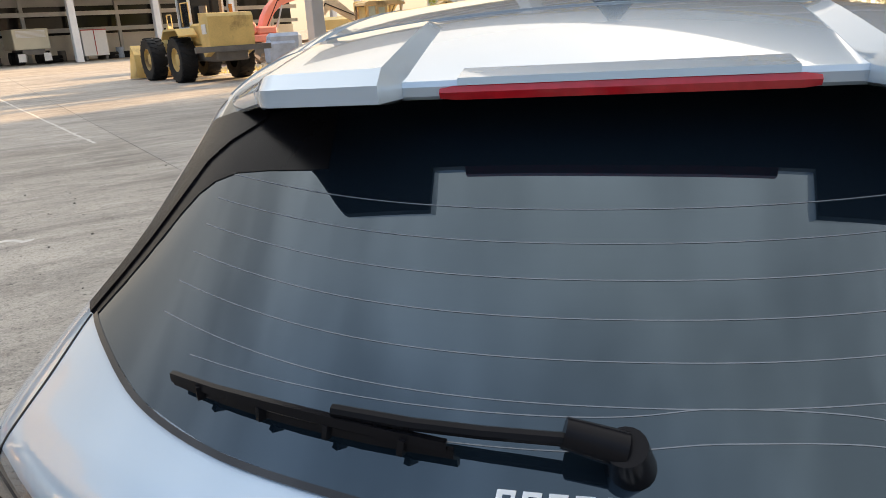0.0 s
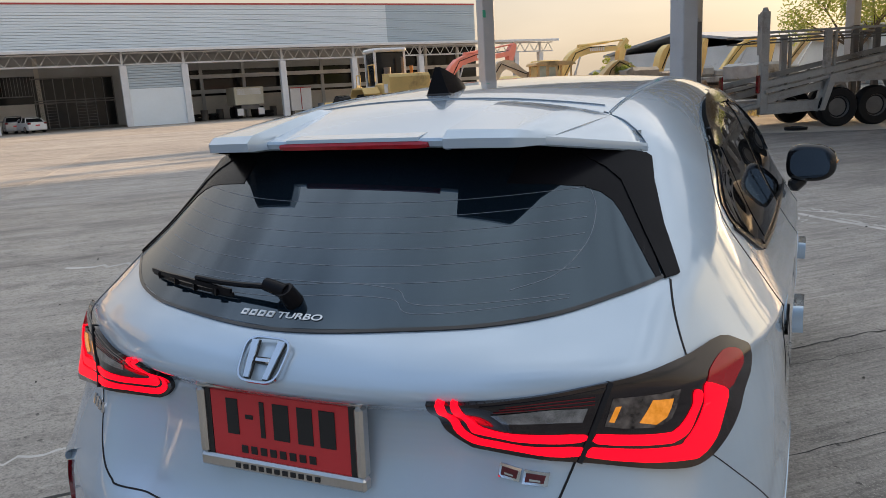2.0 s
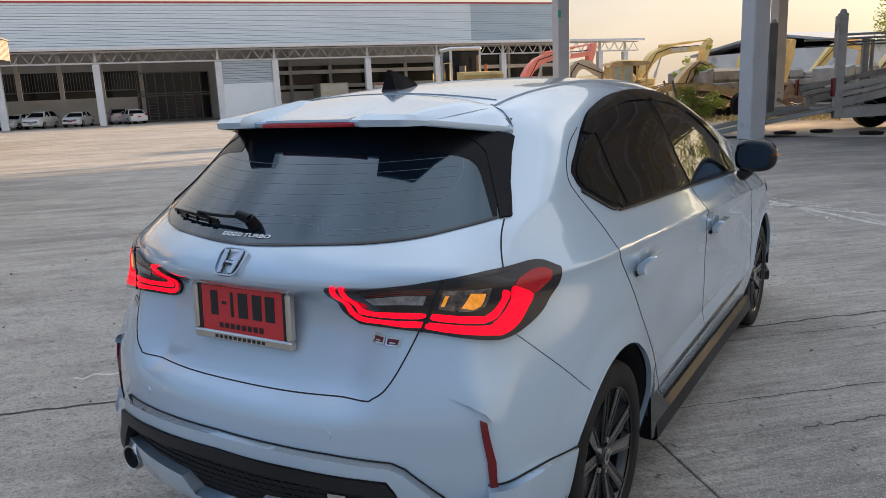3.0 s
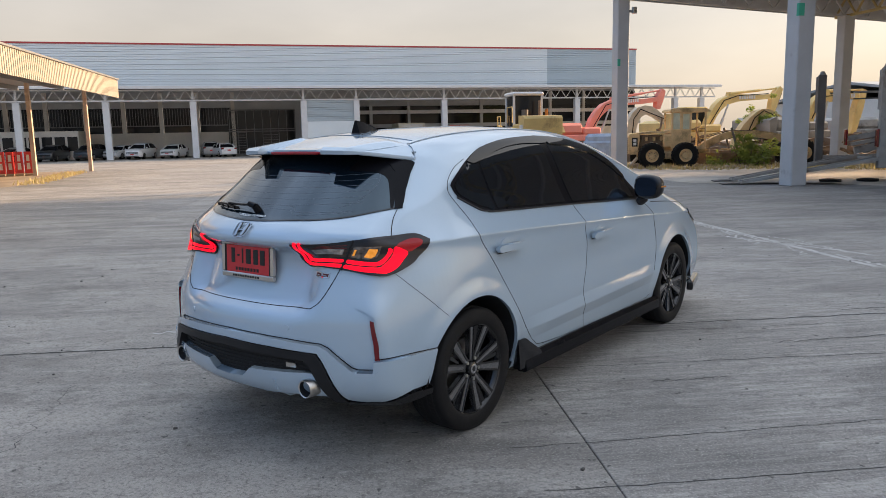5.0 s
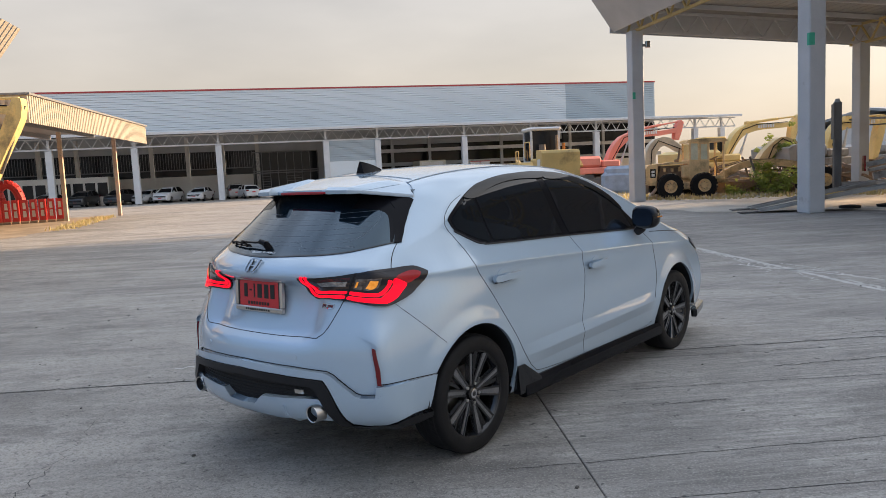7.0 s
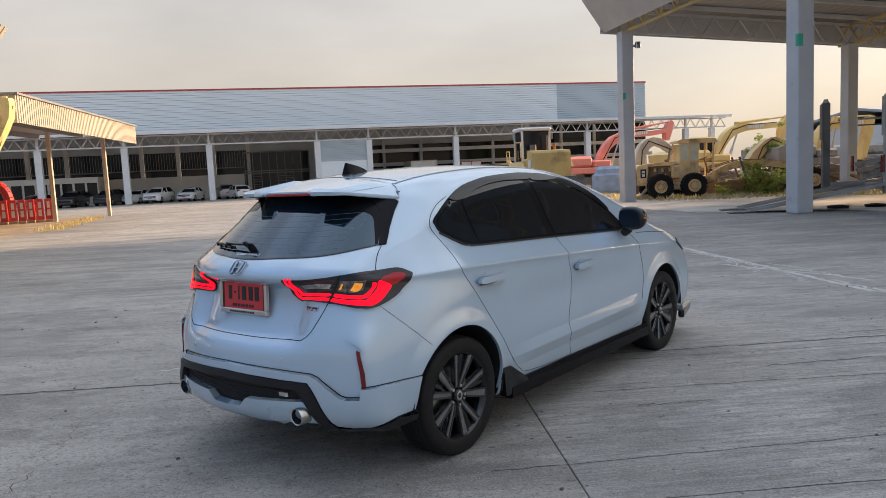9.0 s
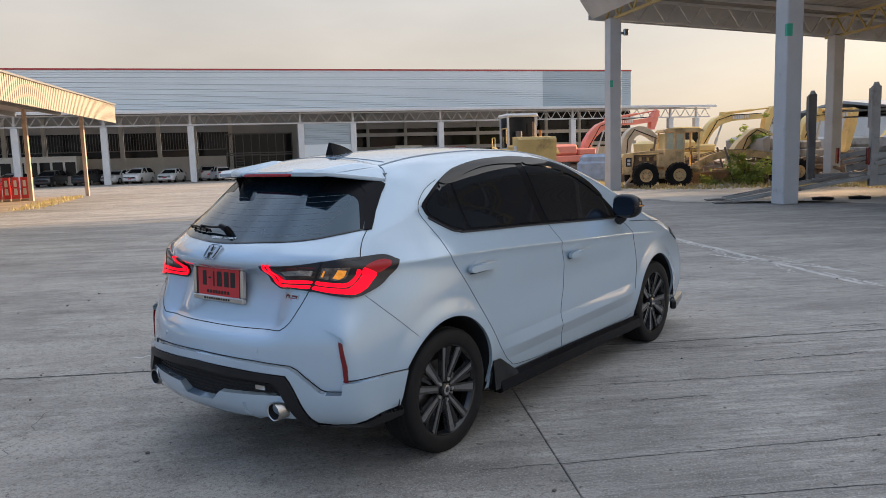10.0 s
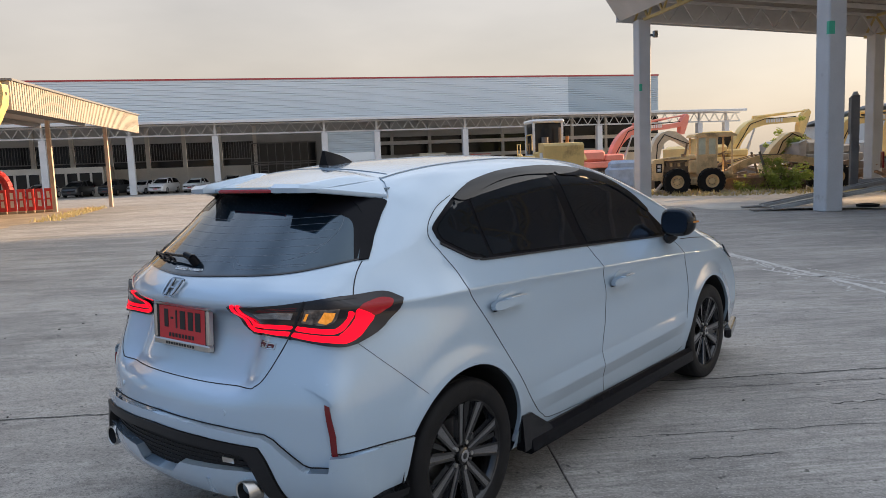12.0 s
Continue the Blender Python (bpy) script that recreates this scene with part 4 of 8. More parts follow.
for s in (1, -1):
    skin("window_garnish", [(0.665, 1.144), (0.623, 1.222), (0.591, 1.298), (0.577, 1.342), (0.566, 1.350), (0.52, 1.362), (0.45, 1.372), (0.45, 1.358), (0.468, 1.348), (0.503, 1.330), (0.535, 1.305), (0.553, 1.278), (0.595, 1.214), (0.645, 1.142)], "y", TRIM_BLACK, car_thing, side=s, lift=0.007, grid=0.02, label="black garnish beside the rear window")
    skin("window_border", [(0.34, 1.376), (0.40, 1.372), (0.52, 1.352), (0.548, 1.305), (0.570, 1.260), (0.600, 1.212), (0.638, 1.146), (0.630, 1.146), (0.600, 1.184), (0.572, 1.221), (0.550, 1.250), (0.530, 1.272), (0.506, 1.288), (0.471, 1.300), (0.42, 1.306), (0.33, 1.312)], "y", TRIM_BLACK, glass, side=s, lift=0.0042, thick=0.002, grid=0.02, label="black strip round the upper corner of the glass")
# sticker on the glass: a row of plain white blocks
for i in range(4):
    x = -0.100 + i * 0.0205
    mark = skin("decal_mark", [(x, 1.1025), (x + 0.015, 1.1025), (x + 0.017, 1.1105), (x + 0.002, 1.1105)], "y", DECAL, glass, lift=0.005, thick=0.001, grid=0.05)
    skin("decal_gap", [(x + 0.006, 1.105), (x + 0.0125, 1.105), (x + 0.013, 1.108), (x + 0.0065, 1.108)], "y", TINT, mark, lift=0.0056, thick=0.0005, grid=0.05)
text = bpy.data.curves.new("decal_word", "FONT")
text.body, text.size, text.offset = "TURBO", 0.0105, 0.00025
temp = new("decal_word", text)
flat_me = bpy.data.meshes.new_from_object(temp)
bpy.data.objects.remove(temp)
co = np.array([v.co[:2] for v in flat_me.vertices])
co = (co - co.min(0)) / (co.max(0) - co.min(0)) * [0.098, 0.0082]
flat = np.stack([-0.014 + co[:, 0] + 0.2 * co[:, 1], 1.1025 + co[:, 1]], -1)
on = onto(flat, "y")
on = on + normal(on) * 0.0048
for v, q in zip(flat_me.vertices, on):
    v.co = q
flat_me.materials.clear()
flat_me.materials.append(DECAL)
part("decal_word", flat_me, DECAL, glass, "white decal lettering")


def roof_z(x, y):
    return float(onto([(x, y)], "z")[0][2])


def lip_y(x):
    x = abs(x)
    return -0.442 + 0.27 * x * x if x < 0.41 else -0.3966 + 0.2316 * (x - 0.41) / 0.16


def lip_z(x):
    x = abs(x)
    return 1.404 - 0.03 * x * x if x < 0.41 else 1.399 - 0.037 * (x - 0.41) / 0.16


def loft(rows, mat, name, parent, label="", smooth=30, closed=True):
    """A surface through rows of points of equal count; rows may be closed loops."""
    k = len(rows[0])
    g = Geo()
    g.add([p for r in rows for p in r], [(i * k + j, i * k + (j + 1) % k, (i + 1) * k + (j + 1) % k, (i + 1) * k + j) for i in range(len(rows) - 1) for j in range(k if closed else k - 1)])
    if closed:
        g.f += [tuple(range(k))[::-1], tuple(range((len(rows) - 1) * k, len(rows) * k))]
    return part(name, g, mat, parent, label, smooth)


def seam_y(x):
    """Front edge of the spoiler, where it meets the roof."""
    return -0.104 - 0.012 * abs(x) - 0.052 * step(0.45, 0.568, abs(x))


rows, under = [], []
for x in np.linspace(-0.570, 0.570, 91):
    y1, z1, ya = lip_y(x), lip_z(x), seam_y(x)
    za = roof_z(x, ya) + 0.004
    y1 = min(y1, ya - 0.008)
    ring = [(x, ya + (y1 - ya) * t, za + (z1 + 0.010 - za) * t ** 1.2) for t in np.linspace(0, 1, 9)]
    ring += [(x, y1 - 0.003, z1 + 0.004), (x, y1, z1 - 0.006), (x, y1 + 0.006, z1 - 0.010), (x, ya - 0.002, z1 - 0.012), (x, ya, z1 - 0.01)]
    rows.append(ring)
    under.append([(x, y1 + 0.004, z1 - 0.010), (x, min(y1 + 0.03, ya), z1 - 0.014), (x, min(y1 + 0.16, ya), z1 - 0.018)])
spoiler = loft(rows, PEARL, "spoiler", car_thing, "white roof spoiler with two raised wings")
loft(under, BLACK_GLOSS, "spoiler_underside", spoiler, "black spoiler underside", closed=False)


def wing_rows(sgn):
    """A raised wing: its inner edge steps up from the middle, its outer edge runs out diagonally to the roof corner."""
    out, low = [], []
    for u in np.linspace(0, 1, 30):
        f = step(0.0, 0.07, u) * step(1.0, 0.72, u)
        xf, xb = 0.232 + 0.248 * u, 0.226 + 0.199 * u
        ya, yl, z1 = seam_y(xf) - 0.008, lip_y(xb), lip_z(xb)
        y1 = yl - 0.058 * f + 0.002
        za = roof_z(xf, ya) + 0.004
        line = [(sgn * (xf + (xb - xf) * t), ya + (y1 - ya) * t, za + (z1 + 0.010 - za) * t ** 1.2 + 0.001 + 0.013 * f * min(1.0, t * 5)) for t in (0.0, 0.1, 0.2, 0.4, 0.6, 0.8, 0.94)]
        out.append(line + [(sgn * xb, y1, z1 + 0.006 + 0.006 * f), (sgn * xb, y1 + 0.003, z1 - 0.007), (sgn * xb, y1 + 0.03, z1 - 0.011), (sgn * xf, ya, z1 - 0.008)])
        low.append([(sgn * xb, y1 + 0.008, z1 - 0.0105), (sgn * xb, y1 + 0.05, z1 - 0.0145), (sgn * xb, y1 + 0.11, z1 - 0.017)])
    return out, low


for s in (1, -1):  # raised wings on the spoiler
    rows, low = wing_rows(s)
    wing = loft(rows if s > 0 else rows[::-1], PEARL, "spoiler_wing", spoiler, smooth=25)
    loft(low, BLACK_GLOSS, "wing_underside", wing, closed=False)
rows = []
for x in np.linspace(-0.185, 0.185, 25):
    y1, z1, f = lip_y(x), lip_z(x), step(0.187, 0.165, abs(x))
    rows.append([(x, y1 - 0.006, z1 + 0.002 + 0.003 * f), (x, y1 - 0.009, z1 - 0.002), (x, y1 - 0.006, z1 - 0.008 - 0.002 * f), (x, y1 + 0.02, z1 - 0.010), (x, y1 + 0.02, z1 + 0.002)])
third = loft(rows, BRAKE_RED, "high_brake_lamp", spoiler, "red high-level brake lamp strip")
rows = [[(x, lip_y(x) - 0.0065, lip_z(x) + 0.0125), (x, lip_y(x) + 0.10, lip_z(x) + 0.028), (x, lip_y(x) + 0.10, lip_z(x)), (x, lip_y(x) - 0.0075, lip_z(x) + 0.0048)] for x in np.linspace(-0.165, 0.165, 15)]
loft(rows, PEARL, "lamp_cover", third)

# wiper
def on_glass(x, z, h):
    p = onto([(x, z)], "y")
    return Vector((p + normal(p) * h)[0])


wiper = part("wiper", Geo().tube([on_glass(*q) for q in ((0.0, 1.122, 0.034), (-0.03, 1.123, 0.036), (-0.10, 1.125, 0.030), (-0.16, 1.126, 0.028), (-0.23, 1.127, 0.03))], 0.0058, 8), TRIM_BLACK, car_thing, "black rear wiper")
wiper.location = (-0.010, 0.009, 0.008)
cap = Geo()
for a, b, r in (((0.016, 1.119, 0.0), (0.010, 1.121, 0.036), 0.020), ((0.010, 1.121, 0.028), (-0.036, 1.126, 0.038), 0.015)):
    cap.cyl(on_glass(*a), on_glass(*b), r, r * 0.85, 18)
part("pivot_cap", cap, TRIM_BLACK, wiper)
pts = [on_glass(x, z, 0.012) for x, z in zip(np.linspace(-0.425, -0.125, 9), np.linspace(1.125, 1.117, 9))]
blade = loft([[p + Vector((0, dy, dz)) for dy, dz in ((-0.003, -0.004), (0.003, -0.004), (0.003, 0.004), (-0.003, 0.004))] for p in pts], TRIM_BLACK, "blade", wiper)
pts = [on_glass(x, z, h) for x, z, h in ((-0.425, 1.126, 0.017), (-0.36, 1.125, 0.022), (-0.29, 1.124, 0.026), (-0.22, 1.122, 0.025), (-0.13, 1.119, 0.018))]
loft([[p + Vector((0, dy, dz)) for dy, dz in ((-0.0035, -0.0045), (0.0035, -0.0045), (0.0035, 0.0045), (-0.0035, 0.0045))] for p in pts], TRIM_BLACK, "blade_holder", blade)
for x, z in ((-0.385, 1.124), (-0.31, 1.122), (-0.24, 1.120), (-0.17, 1.118)):
    part("blade_claw", Geo().beam(on_glass(x, z - 0.004, 0.010), on_glass(x + 0.004, z + 0.001, 0.022), 0.008, 0.006), TRIM_BLACK, blade)

# tail lamps
TAIL = [(0.318, 1.001), (0.312, 0.935), (0.330, 0.908), (0.354, 0.893), (0.381, 0.888), (0.480, 0.896), (0.550, 0.889), (0.617, 0.875), (0.683, 0.859), (0.707, 0.855), (0.724, 0.859), (0.737, 0.868), (0.752, 0.886), (0.762, 0.908), (0.766, 0.934), (0.775, 0.968), (0.780, 0.992), (0.766, 1.009), (0.736, 1.031), (0.698, 1.029), (0.659, 1.027), (0.588, 1.018), (0.499, 1.006), (0.408, 1.001)]
GUIDES = [[(0.370, 1.000), (0.376, 0.960), (0.390, 0.936), (0.470, 0.939), (0.555, 0.935), (0.549, 0.922), (0.470, 0.924), (0.382, 0.917), (0.358, 0.932), (0.357, 1.001)],
          [(0.348, 1.001), (0.345, 0.935), (0.368, 0.912), (0.404, 0.910), (0.480, 0.917), (0.552, 0.914), (0.547, 0.899), (0.470, 0.904), (0.393, 0.896), (0.357, 0.900), (0.330, 0.927), (0.333, 1.001)],
          [(0.573, 0.934), (0.663, 0.920), (0.679, 0.922), (0.690, 0.936), (0.697, 0.956), (0.701, 0.979), (0.706, 0.982), (0.711, 0.973), (0.703, 0.935), (0.695, 0.911), (0.680, 0.902), (0.664, 0.902), (0.574, 0.917)],
          [(0.567, 0.912), (0.676, 0.895), (0.692, 0.901), (0.704, 0.922), (0.711, 0.950), (0.714, 0.980), (0.722, 0.984), (0.741, 0.954), (0.738, 0.918), (0.731, 0.887), (0.714, 0.868), (0.690, 0.869), (0.562, 0.896)]]
for s in (1, -1):
    out = 0.009

    def bulge(p, h=0.0):
        return out + h + 0.016 * step(0.60, 0.74, np.abs(p[:, 0])) * step(1.02, 0.95, p[:, 2])

    lamp = skin("tail_lamp", TAIL, "y", LAMP_DARK, car_thing, side=s, lift=bulge, grid=0.012, smooth_outline=3, label="lit red tail lamp with smoked lens")
    for way in GUIDES:
        skin("light_guide", way, "y", LED_RED, lamp, side=s, lift=lambda p: bulge(p, 0.0018), thick=0.002, grid=0.010, smooth_outline=3, label="glowing red light guide")
    skin("lamp_lens", [(0.718, 0.984), (0.727, 0.999), (0.742, 1.010), (0.760, 1.002), (0.768, 0.988), (0.756, 0.972), (0.742, 0.956)], "y", LED_SOFT, lamp, side=s, lift=lambda p: bulge(p, 0.0016), thick=0.002, grid=0.012, smooth_outline=3, label="red outer lens")
    chamber = skin("indicator", [(0.584, 0.946), (0.596, 0.992), (0.686, 0.990), (0.672, 0.942), (0.656, 0.932), (0.61, 0.939)], "y", CHAMBER, lamp, side=s, lift=lambda p: bulge(p, 0.0012), thick=0.002, grid=0.012, label="clear indicator chamber")
    for q in ([(0.590, 0.953), (0.600, 0.978), (0.608, 0.978), (0.598, 0.951)], [(0.632, 0.945), (0.650, 0.983), (0.676, 0.980), (0.666, 0.946), (0.654, 0.937)]):
        skin("bulb", q, "y", AMBER, chamber, side=s, lift=lambda p: bulge(p, 0.0018), thick=0.001, grid=0.012, label="glowing amber bulb")
    skin("reflector_strip", [(0.415, 0.979), (0.508, 0.982), (0.560, 0.980), (0.552, 0.957), (0.504, 0.960), (0.432, 0.960)], "y", CLEAR_LAMP, lamp, side=s, lift=lambda p: bulge(p, 0.0016), thick=0.002, grid=0.02)
    for k in range(3):
        seam([(0.420 + 0.01 * k, 0.984 + 0.004 * k), (0.570, 0.985 + 0.006 * k)], "y", lamp, s, 0.0015, out + 0.0012, LAMP_RED, "lamp_rib", round_path=False)
    seam([(0.400, 0.995), (0.499, 0.998), (0.588, 1.009), (0.650, 1.016), (0.705, 1.018)], "y", lamp, s, 0.004, out + 0.0016, BLACK_GLOSS, "lamp_rib")
    seam([(0.592, 1.018), (0.573, 0.959), (0.550, 0.888)], "y", lamp, s, 0.008, out + 0.0035, SEAM, "lamp_gap")
    # panel gaps of the tailgate
    seam([(0.654, 1.140), (0.672, 1.086), (0.697, 1.026)], "y", car_thing, s, 0.0042)
    seam([(0.546, 0.890), (0.525, 0.831), (0.506, 0.784), (0.483, 0.746), (0.455, 0.724), (0.422, 0.714), (0.25, 0.711), (0.0, 0.711)], "y", car_thing, s, 0.004)
    seam([(-0.530, 0.880), (-0.466, 0.811), (-0.388, 0.735), (-0.290, 0.643)], "x", car_thing, s, 0.0018)

# number plate in its steel frame: lettering as plain bars
PL = Matrix.Translation((0.003, -0.762, 0.894)) @ Matrix.Rotation(0.045, 4, "Z") @ Matrix.Rotation(radians(90 - 3), 4, "X")
plate = part("number_plate", Geo().box(-0.156, 0.156, -0.062, 0.072, -0.004, 0.006, 0.002, PL), PLATE_RED, car_thing, "red number plate with black bars")
for x0, x1, y0, y1 in ((-0.186, 0.186, 0.074, 0.086), (-0.186, 0.186, -0.086, -0.060), (-0.186, -0.167, -0.0598, 0.0738), (0.167, 0.186, -0.0598, 0.0738)):
    part("plate_frame", Geo().box(x0, x1, y0, y1, -0.012, 0.014, 0.005, PL), STEEL, plate, "brushed steel plate frame")
for x0, x1 in ((-0.168, -0.155), (0.155, 0.168)):
    part("plate_edge", Geo().box(x0, x1, -0.061, 0.075, -0.004, 0.0068, 0, PL), INK, plate)
for x0, x1 in ((-0.118, -0.090), (-0.074, -0.056), (-0.040, -0.029), (-0.010, 0.026), (0.044, 0.078), (0.092, 0.126)):
    part("plate_bar", Geo().box(x0, x1, -0.014 if x0 != -0.074 else 0.020, 0.058 if x0 != -0.074 else 0.029, 0.006, 0.008, 0.002, PL), INK, plate)
for i in range(8):
    part("plate_bar", Geo().box(-0.088 + i * 0.022, -0.073 + i * 0.022, -0.050, -0.034, 0.006, 0.008, 0.001, PL), INK, plate)
for i in range(11):
    part("plate_bar", Geo().box(-0.10 + i * 0.018, -0.088 + i * 0.018, -0.079, -0.069, 0.014, 0.0155, 0.001, PL), INK, plate)
part("plate_light", Geo().box(-0.12, 0.0, -0.79, -0.72, 0.988, 1.0, 0.004), BLACK_SATIN, car_thing)

# badges: plain chrome shapes
EMB = on_glass(0.008, 1.046, 0.004)
nn = Vector(normal(np.array([[0.008, EMB.y, EMB.z]]))[0])
ex = Vector((1, 0, 0))
ez = nn.cross(ex).normalized()
EM = Matrix.Translation(EMB) @ Matrix((ex, ez, nn)).transposed().to_4x4()


def loop2(w, h, taper, n=40):
    return [((abs(math.cos(t)) ** 0.5) * math.copysign(1, math.cos(t)) * (w + taper * math.copysign(abs(math.sin(t)) ** 0.5, math.sin(t))), (abs(math.sin(t)) ** 0.5) * math.copysign(1, math.sin(t)) * h) for t in np.linspace(0, 2 * math.pi, n, endpoint=False)]


g = Geo()
o, i_ = loop2(0.049, 0.044, 0.004), loop2(0.0455, 0.0405, 0.0037)
k = len(o)
g.add([EM @ Vector((*p, 0.0)) for p in o] + [EM @ Vector((*p, 0.007)) for p in o] + [EM @ Vector((*p, 0.007)) for p in i_] + [EM @ Vector((*p, 0.0)) for p in i_],
      [(r * k + a, r * k + (a + 1) % k, (r + 1) * k + (a + 1) % k, (r + 1) * k + a) for r in range(3) for a in range(k)])
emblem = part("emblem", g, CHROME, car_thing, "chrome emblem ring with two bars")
for s in (1, -1):
    part("emblem_bar", Geo().slab([(s * 0.037, 0.036), (s * 0.022, 0.036), (s * 0.0155, -0.036), (s * 0.027, -0.036)], EM, 0.008), CHROME, emblem)
# black backing round the bars, put in as their shadow
for s in (1, -1):
    part("emblem_shadow", Geo().slab([(s * 0.0382, 0.0370), (s * 0.0208, 0.0370), (s * 0.0143, -0.0370), (s * 0.0282, -0.0370)], EM, 0.0035), INK, emblem)
part("emblem_shadow", Geo().box(-0.017, 0.017, -0.0072, 0.0052, 0, 0.0034, 0.0, EM), INK, emblem)
part("emblem_bar", Geo().box(-0.017, 0.017, -0.006, 0.004, 0, 0.006, 0.002, EM), CHROME, emblem)
for a, w in ((0.421, 0.041), (0.467, 0.042)):
    badge = skin("badge", [(a - 0.003, 0.850), (a + w - 0.003, 0.852), (a + w, 0.874), (a, 0.874)], "y", CHROME, car_thing, lift=0.004, thick=0.003, grid=0.05, label="chrome and red badge block")
    skin("badge_inlay", [(a + 0.002, 0.855), (a + w - 0.009, 0.856), (a + w - 0.006, 0.869), (a + 0.004, 0.869)], "y", BADGE_RED, badge, lift=0.0052, thick=0.001, grid=0.05)
    skin("badge_gap", [(a + 0.010, 0.8575), (a + w - 0.014, 0.858), (a + w - 0.014, 0.861), (a + 0.010, 0.861)], "y", CHROME, badge, lift=0.0062, thick=0.001, grid=0.05)
for i in range(4):
    a = 0.520 + i * 0.022
    skin("badge", [(a, 0.840), (a + 0.014, 0.838), (a + 0.014, 0.860), (a, 0.862)], "y", CHROME, car_thing, side=-1, lift=0.003, thick=0.003, grid=0.05)

# ---- bumper and body kit ----
def flare(p):
    """The kit stands out more towards its lower edge."""
    return (0.030 + 0.018 * step(0.50, 0.37, p[:, 2])) * (0.3 + 0.7 * step(-0.36, -0.60, p[:, 1]))


KIT = [(0.0, 0.586), (0.20, 0.582), (0.347, 0.576), (0.514, 0.562), (0.545, 0.547), (0.640, 0.458), (0.660, 0.450), (0.728, 0.449), (0.742, 0.462), (0.750, 0.497), (0.79, 0.498)]
LOW = [(0.79, 0.348), (0.724, 0.338), (0.66, 0.336), (0.604, 0.345), (0.588, 0.362), (0.522, 0.505), (0.506, 0.529), (0.445, 0.534), (0.27, 0.545), (0.0, 0.553)]
skin("bumper_kit", KIT + LOW + [(-a, b) for a, b in LOW[-2::-1]] + [(-a, b) for a, b in KIT[:0:-1]], "y", PEARL, car_thing, lift=flare, grid=0.02, label="white body kit on the rear bumper")
for s in (1, -1):
    skin("bumper_kit", [(-0.66, 0.498), (-0.54, 0.498), (-0.42, 0.502), (-0.368, 0.502), (-0.384, 0.43), (-0.400, 0.345), (-0.46, 0.345), (-0.66, 0.345)], "x", PEARL, car_thing, side=s, lift=flare, grid=0.02, label="white body kit on the rear bumper")
    # dark line on the flank draws the shadow of the kit's step
    seam([(-0.66, 0.502), (-0.54, 0.502), (-0.36, 0.506)], "x", car_thing, s, 0.003, 0.004)
# the same drawn shadow line, across the tail
seam([(-a, b + 0.004) for a, b in KIT[:0:-1]] + [(a, b + 0.004) for a, b in KIT], "y", car_thing, width=0.003, lift=0.004, round_path=False, fine=5)
BAND = [(0.0, 0.551), (0.27, 0.543), (0.445, 0.532), (0.503, 0.527), (0.519, 0.503), (0.585, 0.360), (0.60, 0.336), (0.548, 0.336), (0.532, 0.360), (0.464, 0.480), (0.447, 0.496), (0.27, 0.509), (0.0, 0.517)]
skin("bumper_band", BAND + [(-a, b) for a, b in BAND[-2:0:-1]], "y", BLACK_SATIN, car_thing, lift=lambda p: flare(p) + 0.008, grid=0.02, label="satin black band of the body kit")
MESH = [(0.0, 0.520), (0.27, 0.512), (0.447, 0.499), (0.466, 0.479), (0.50, 0.425), (0.16, 0.41), (0.11, 0.378), (0.0, 0.375)]
mesh_part = skin("bumper_grille", MESH + [(-a, b) for a, b in MESH[-2:0:-1]], "y", LINER, car_thing, lift=0.006, grid=0.03, label="black mesh insert in the bumper")
for j in range(7):
    for i in range(31):
        x, z = -0.45 + i * 0.03 + (j % 2) * 0.015, 0.395 + j * 0.017
        if z < 0.43 and abs(x) > 0.13 or abs(x) > 0.44:
            continue
        seam([(x - 0.010, z), (x + 0.010, z)], "y", mesh_part, 1, 0.004, 0.010, BLACK_SATIN, "mesh_link", fine=2, round_path=False)
skin("mesh_badge", [(0.346, 0.452), (0.394, 0.450), (0.394, 0.470), (0.346, 0.472)], "y", STEEL, mesh_part, lift=0.012, thick=0.004, grid=0.05)
DIFF = [(0.0, 0.385), (0.10, 0.390), (0.15, 0.428), (0.475, 0.440), (0.552, 0.372), (0.53, 0.352), (0.36, 0.352), (0.20, 0.340), (0.0, 0.338)]
diff = skin("diffuser", DIFF + [(-a, b) for a, b in DIFF[-2:0:-1]], "y", PEARL, car_thing, lift=lambda p: flare(p) - 0.004, grid=0.02, label="white lower diffuser with fins")
for x in (-0.30, -0.11, 0.11, 0.30):
    part("diffuser_fin", Geo().slab([(-0.885, 0.392), (-0.72, 0.35), (-0.72, 0.285), (-0.80, 0.29), (-0.868, 0.335)], Matrix.Translation((x - 0.008, 0, 0)) @ Matrix(((0, 0, 1, 0), (1, 0, 0, 0), (0, 1, 0, 0), (0, 0, 0, 1))), 0.016), PEARL, diff)
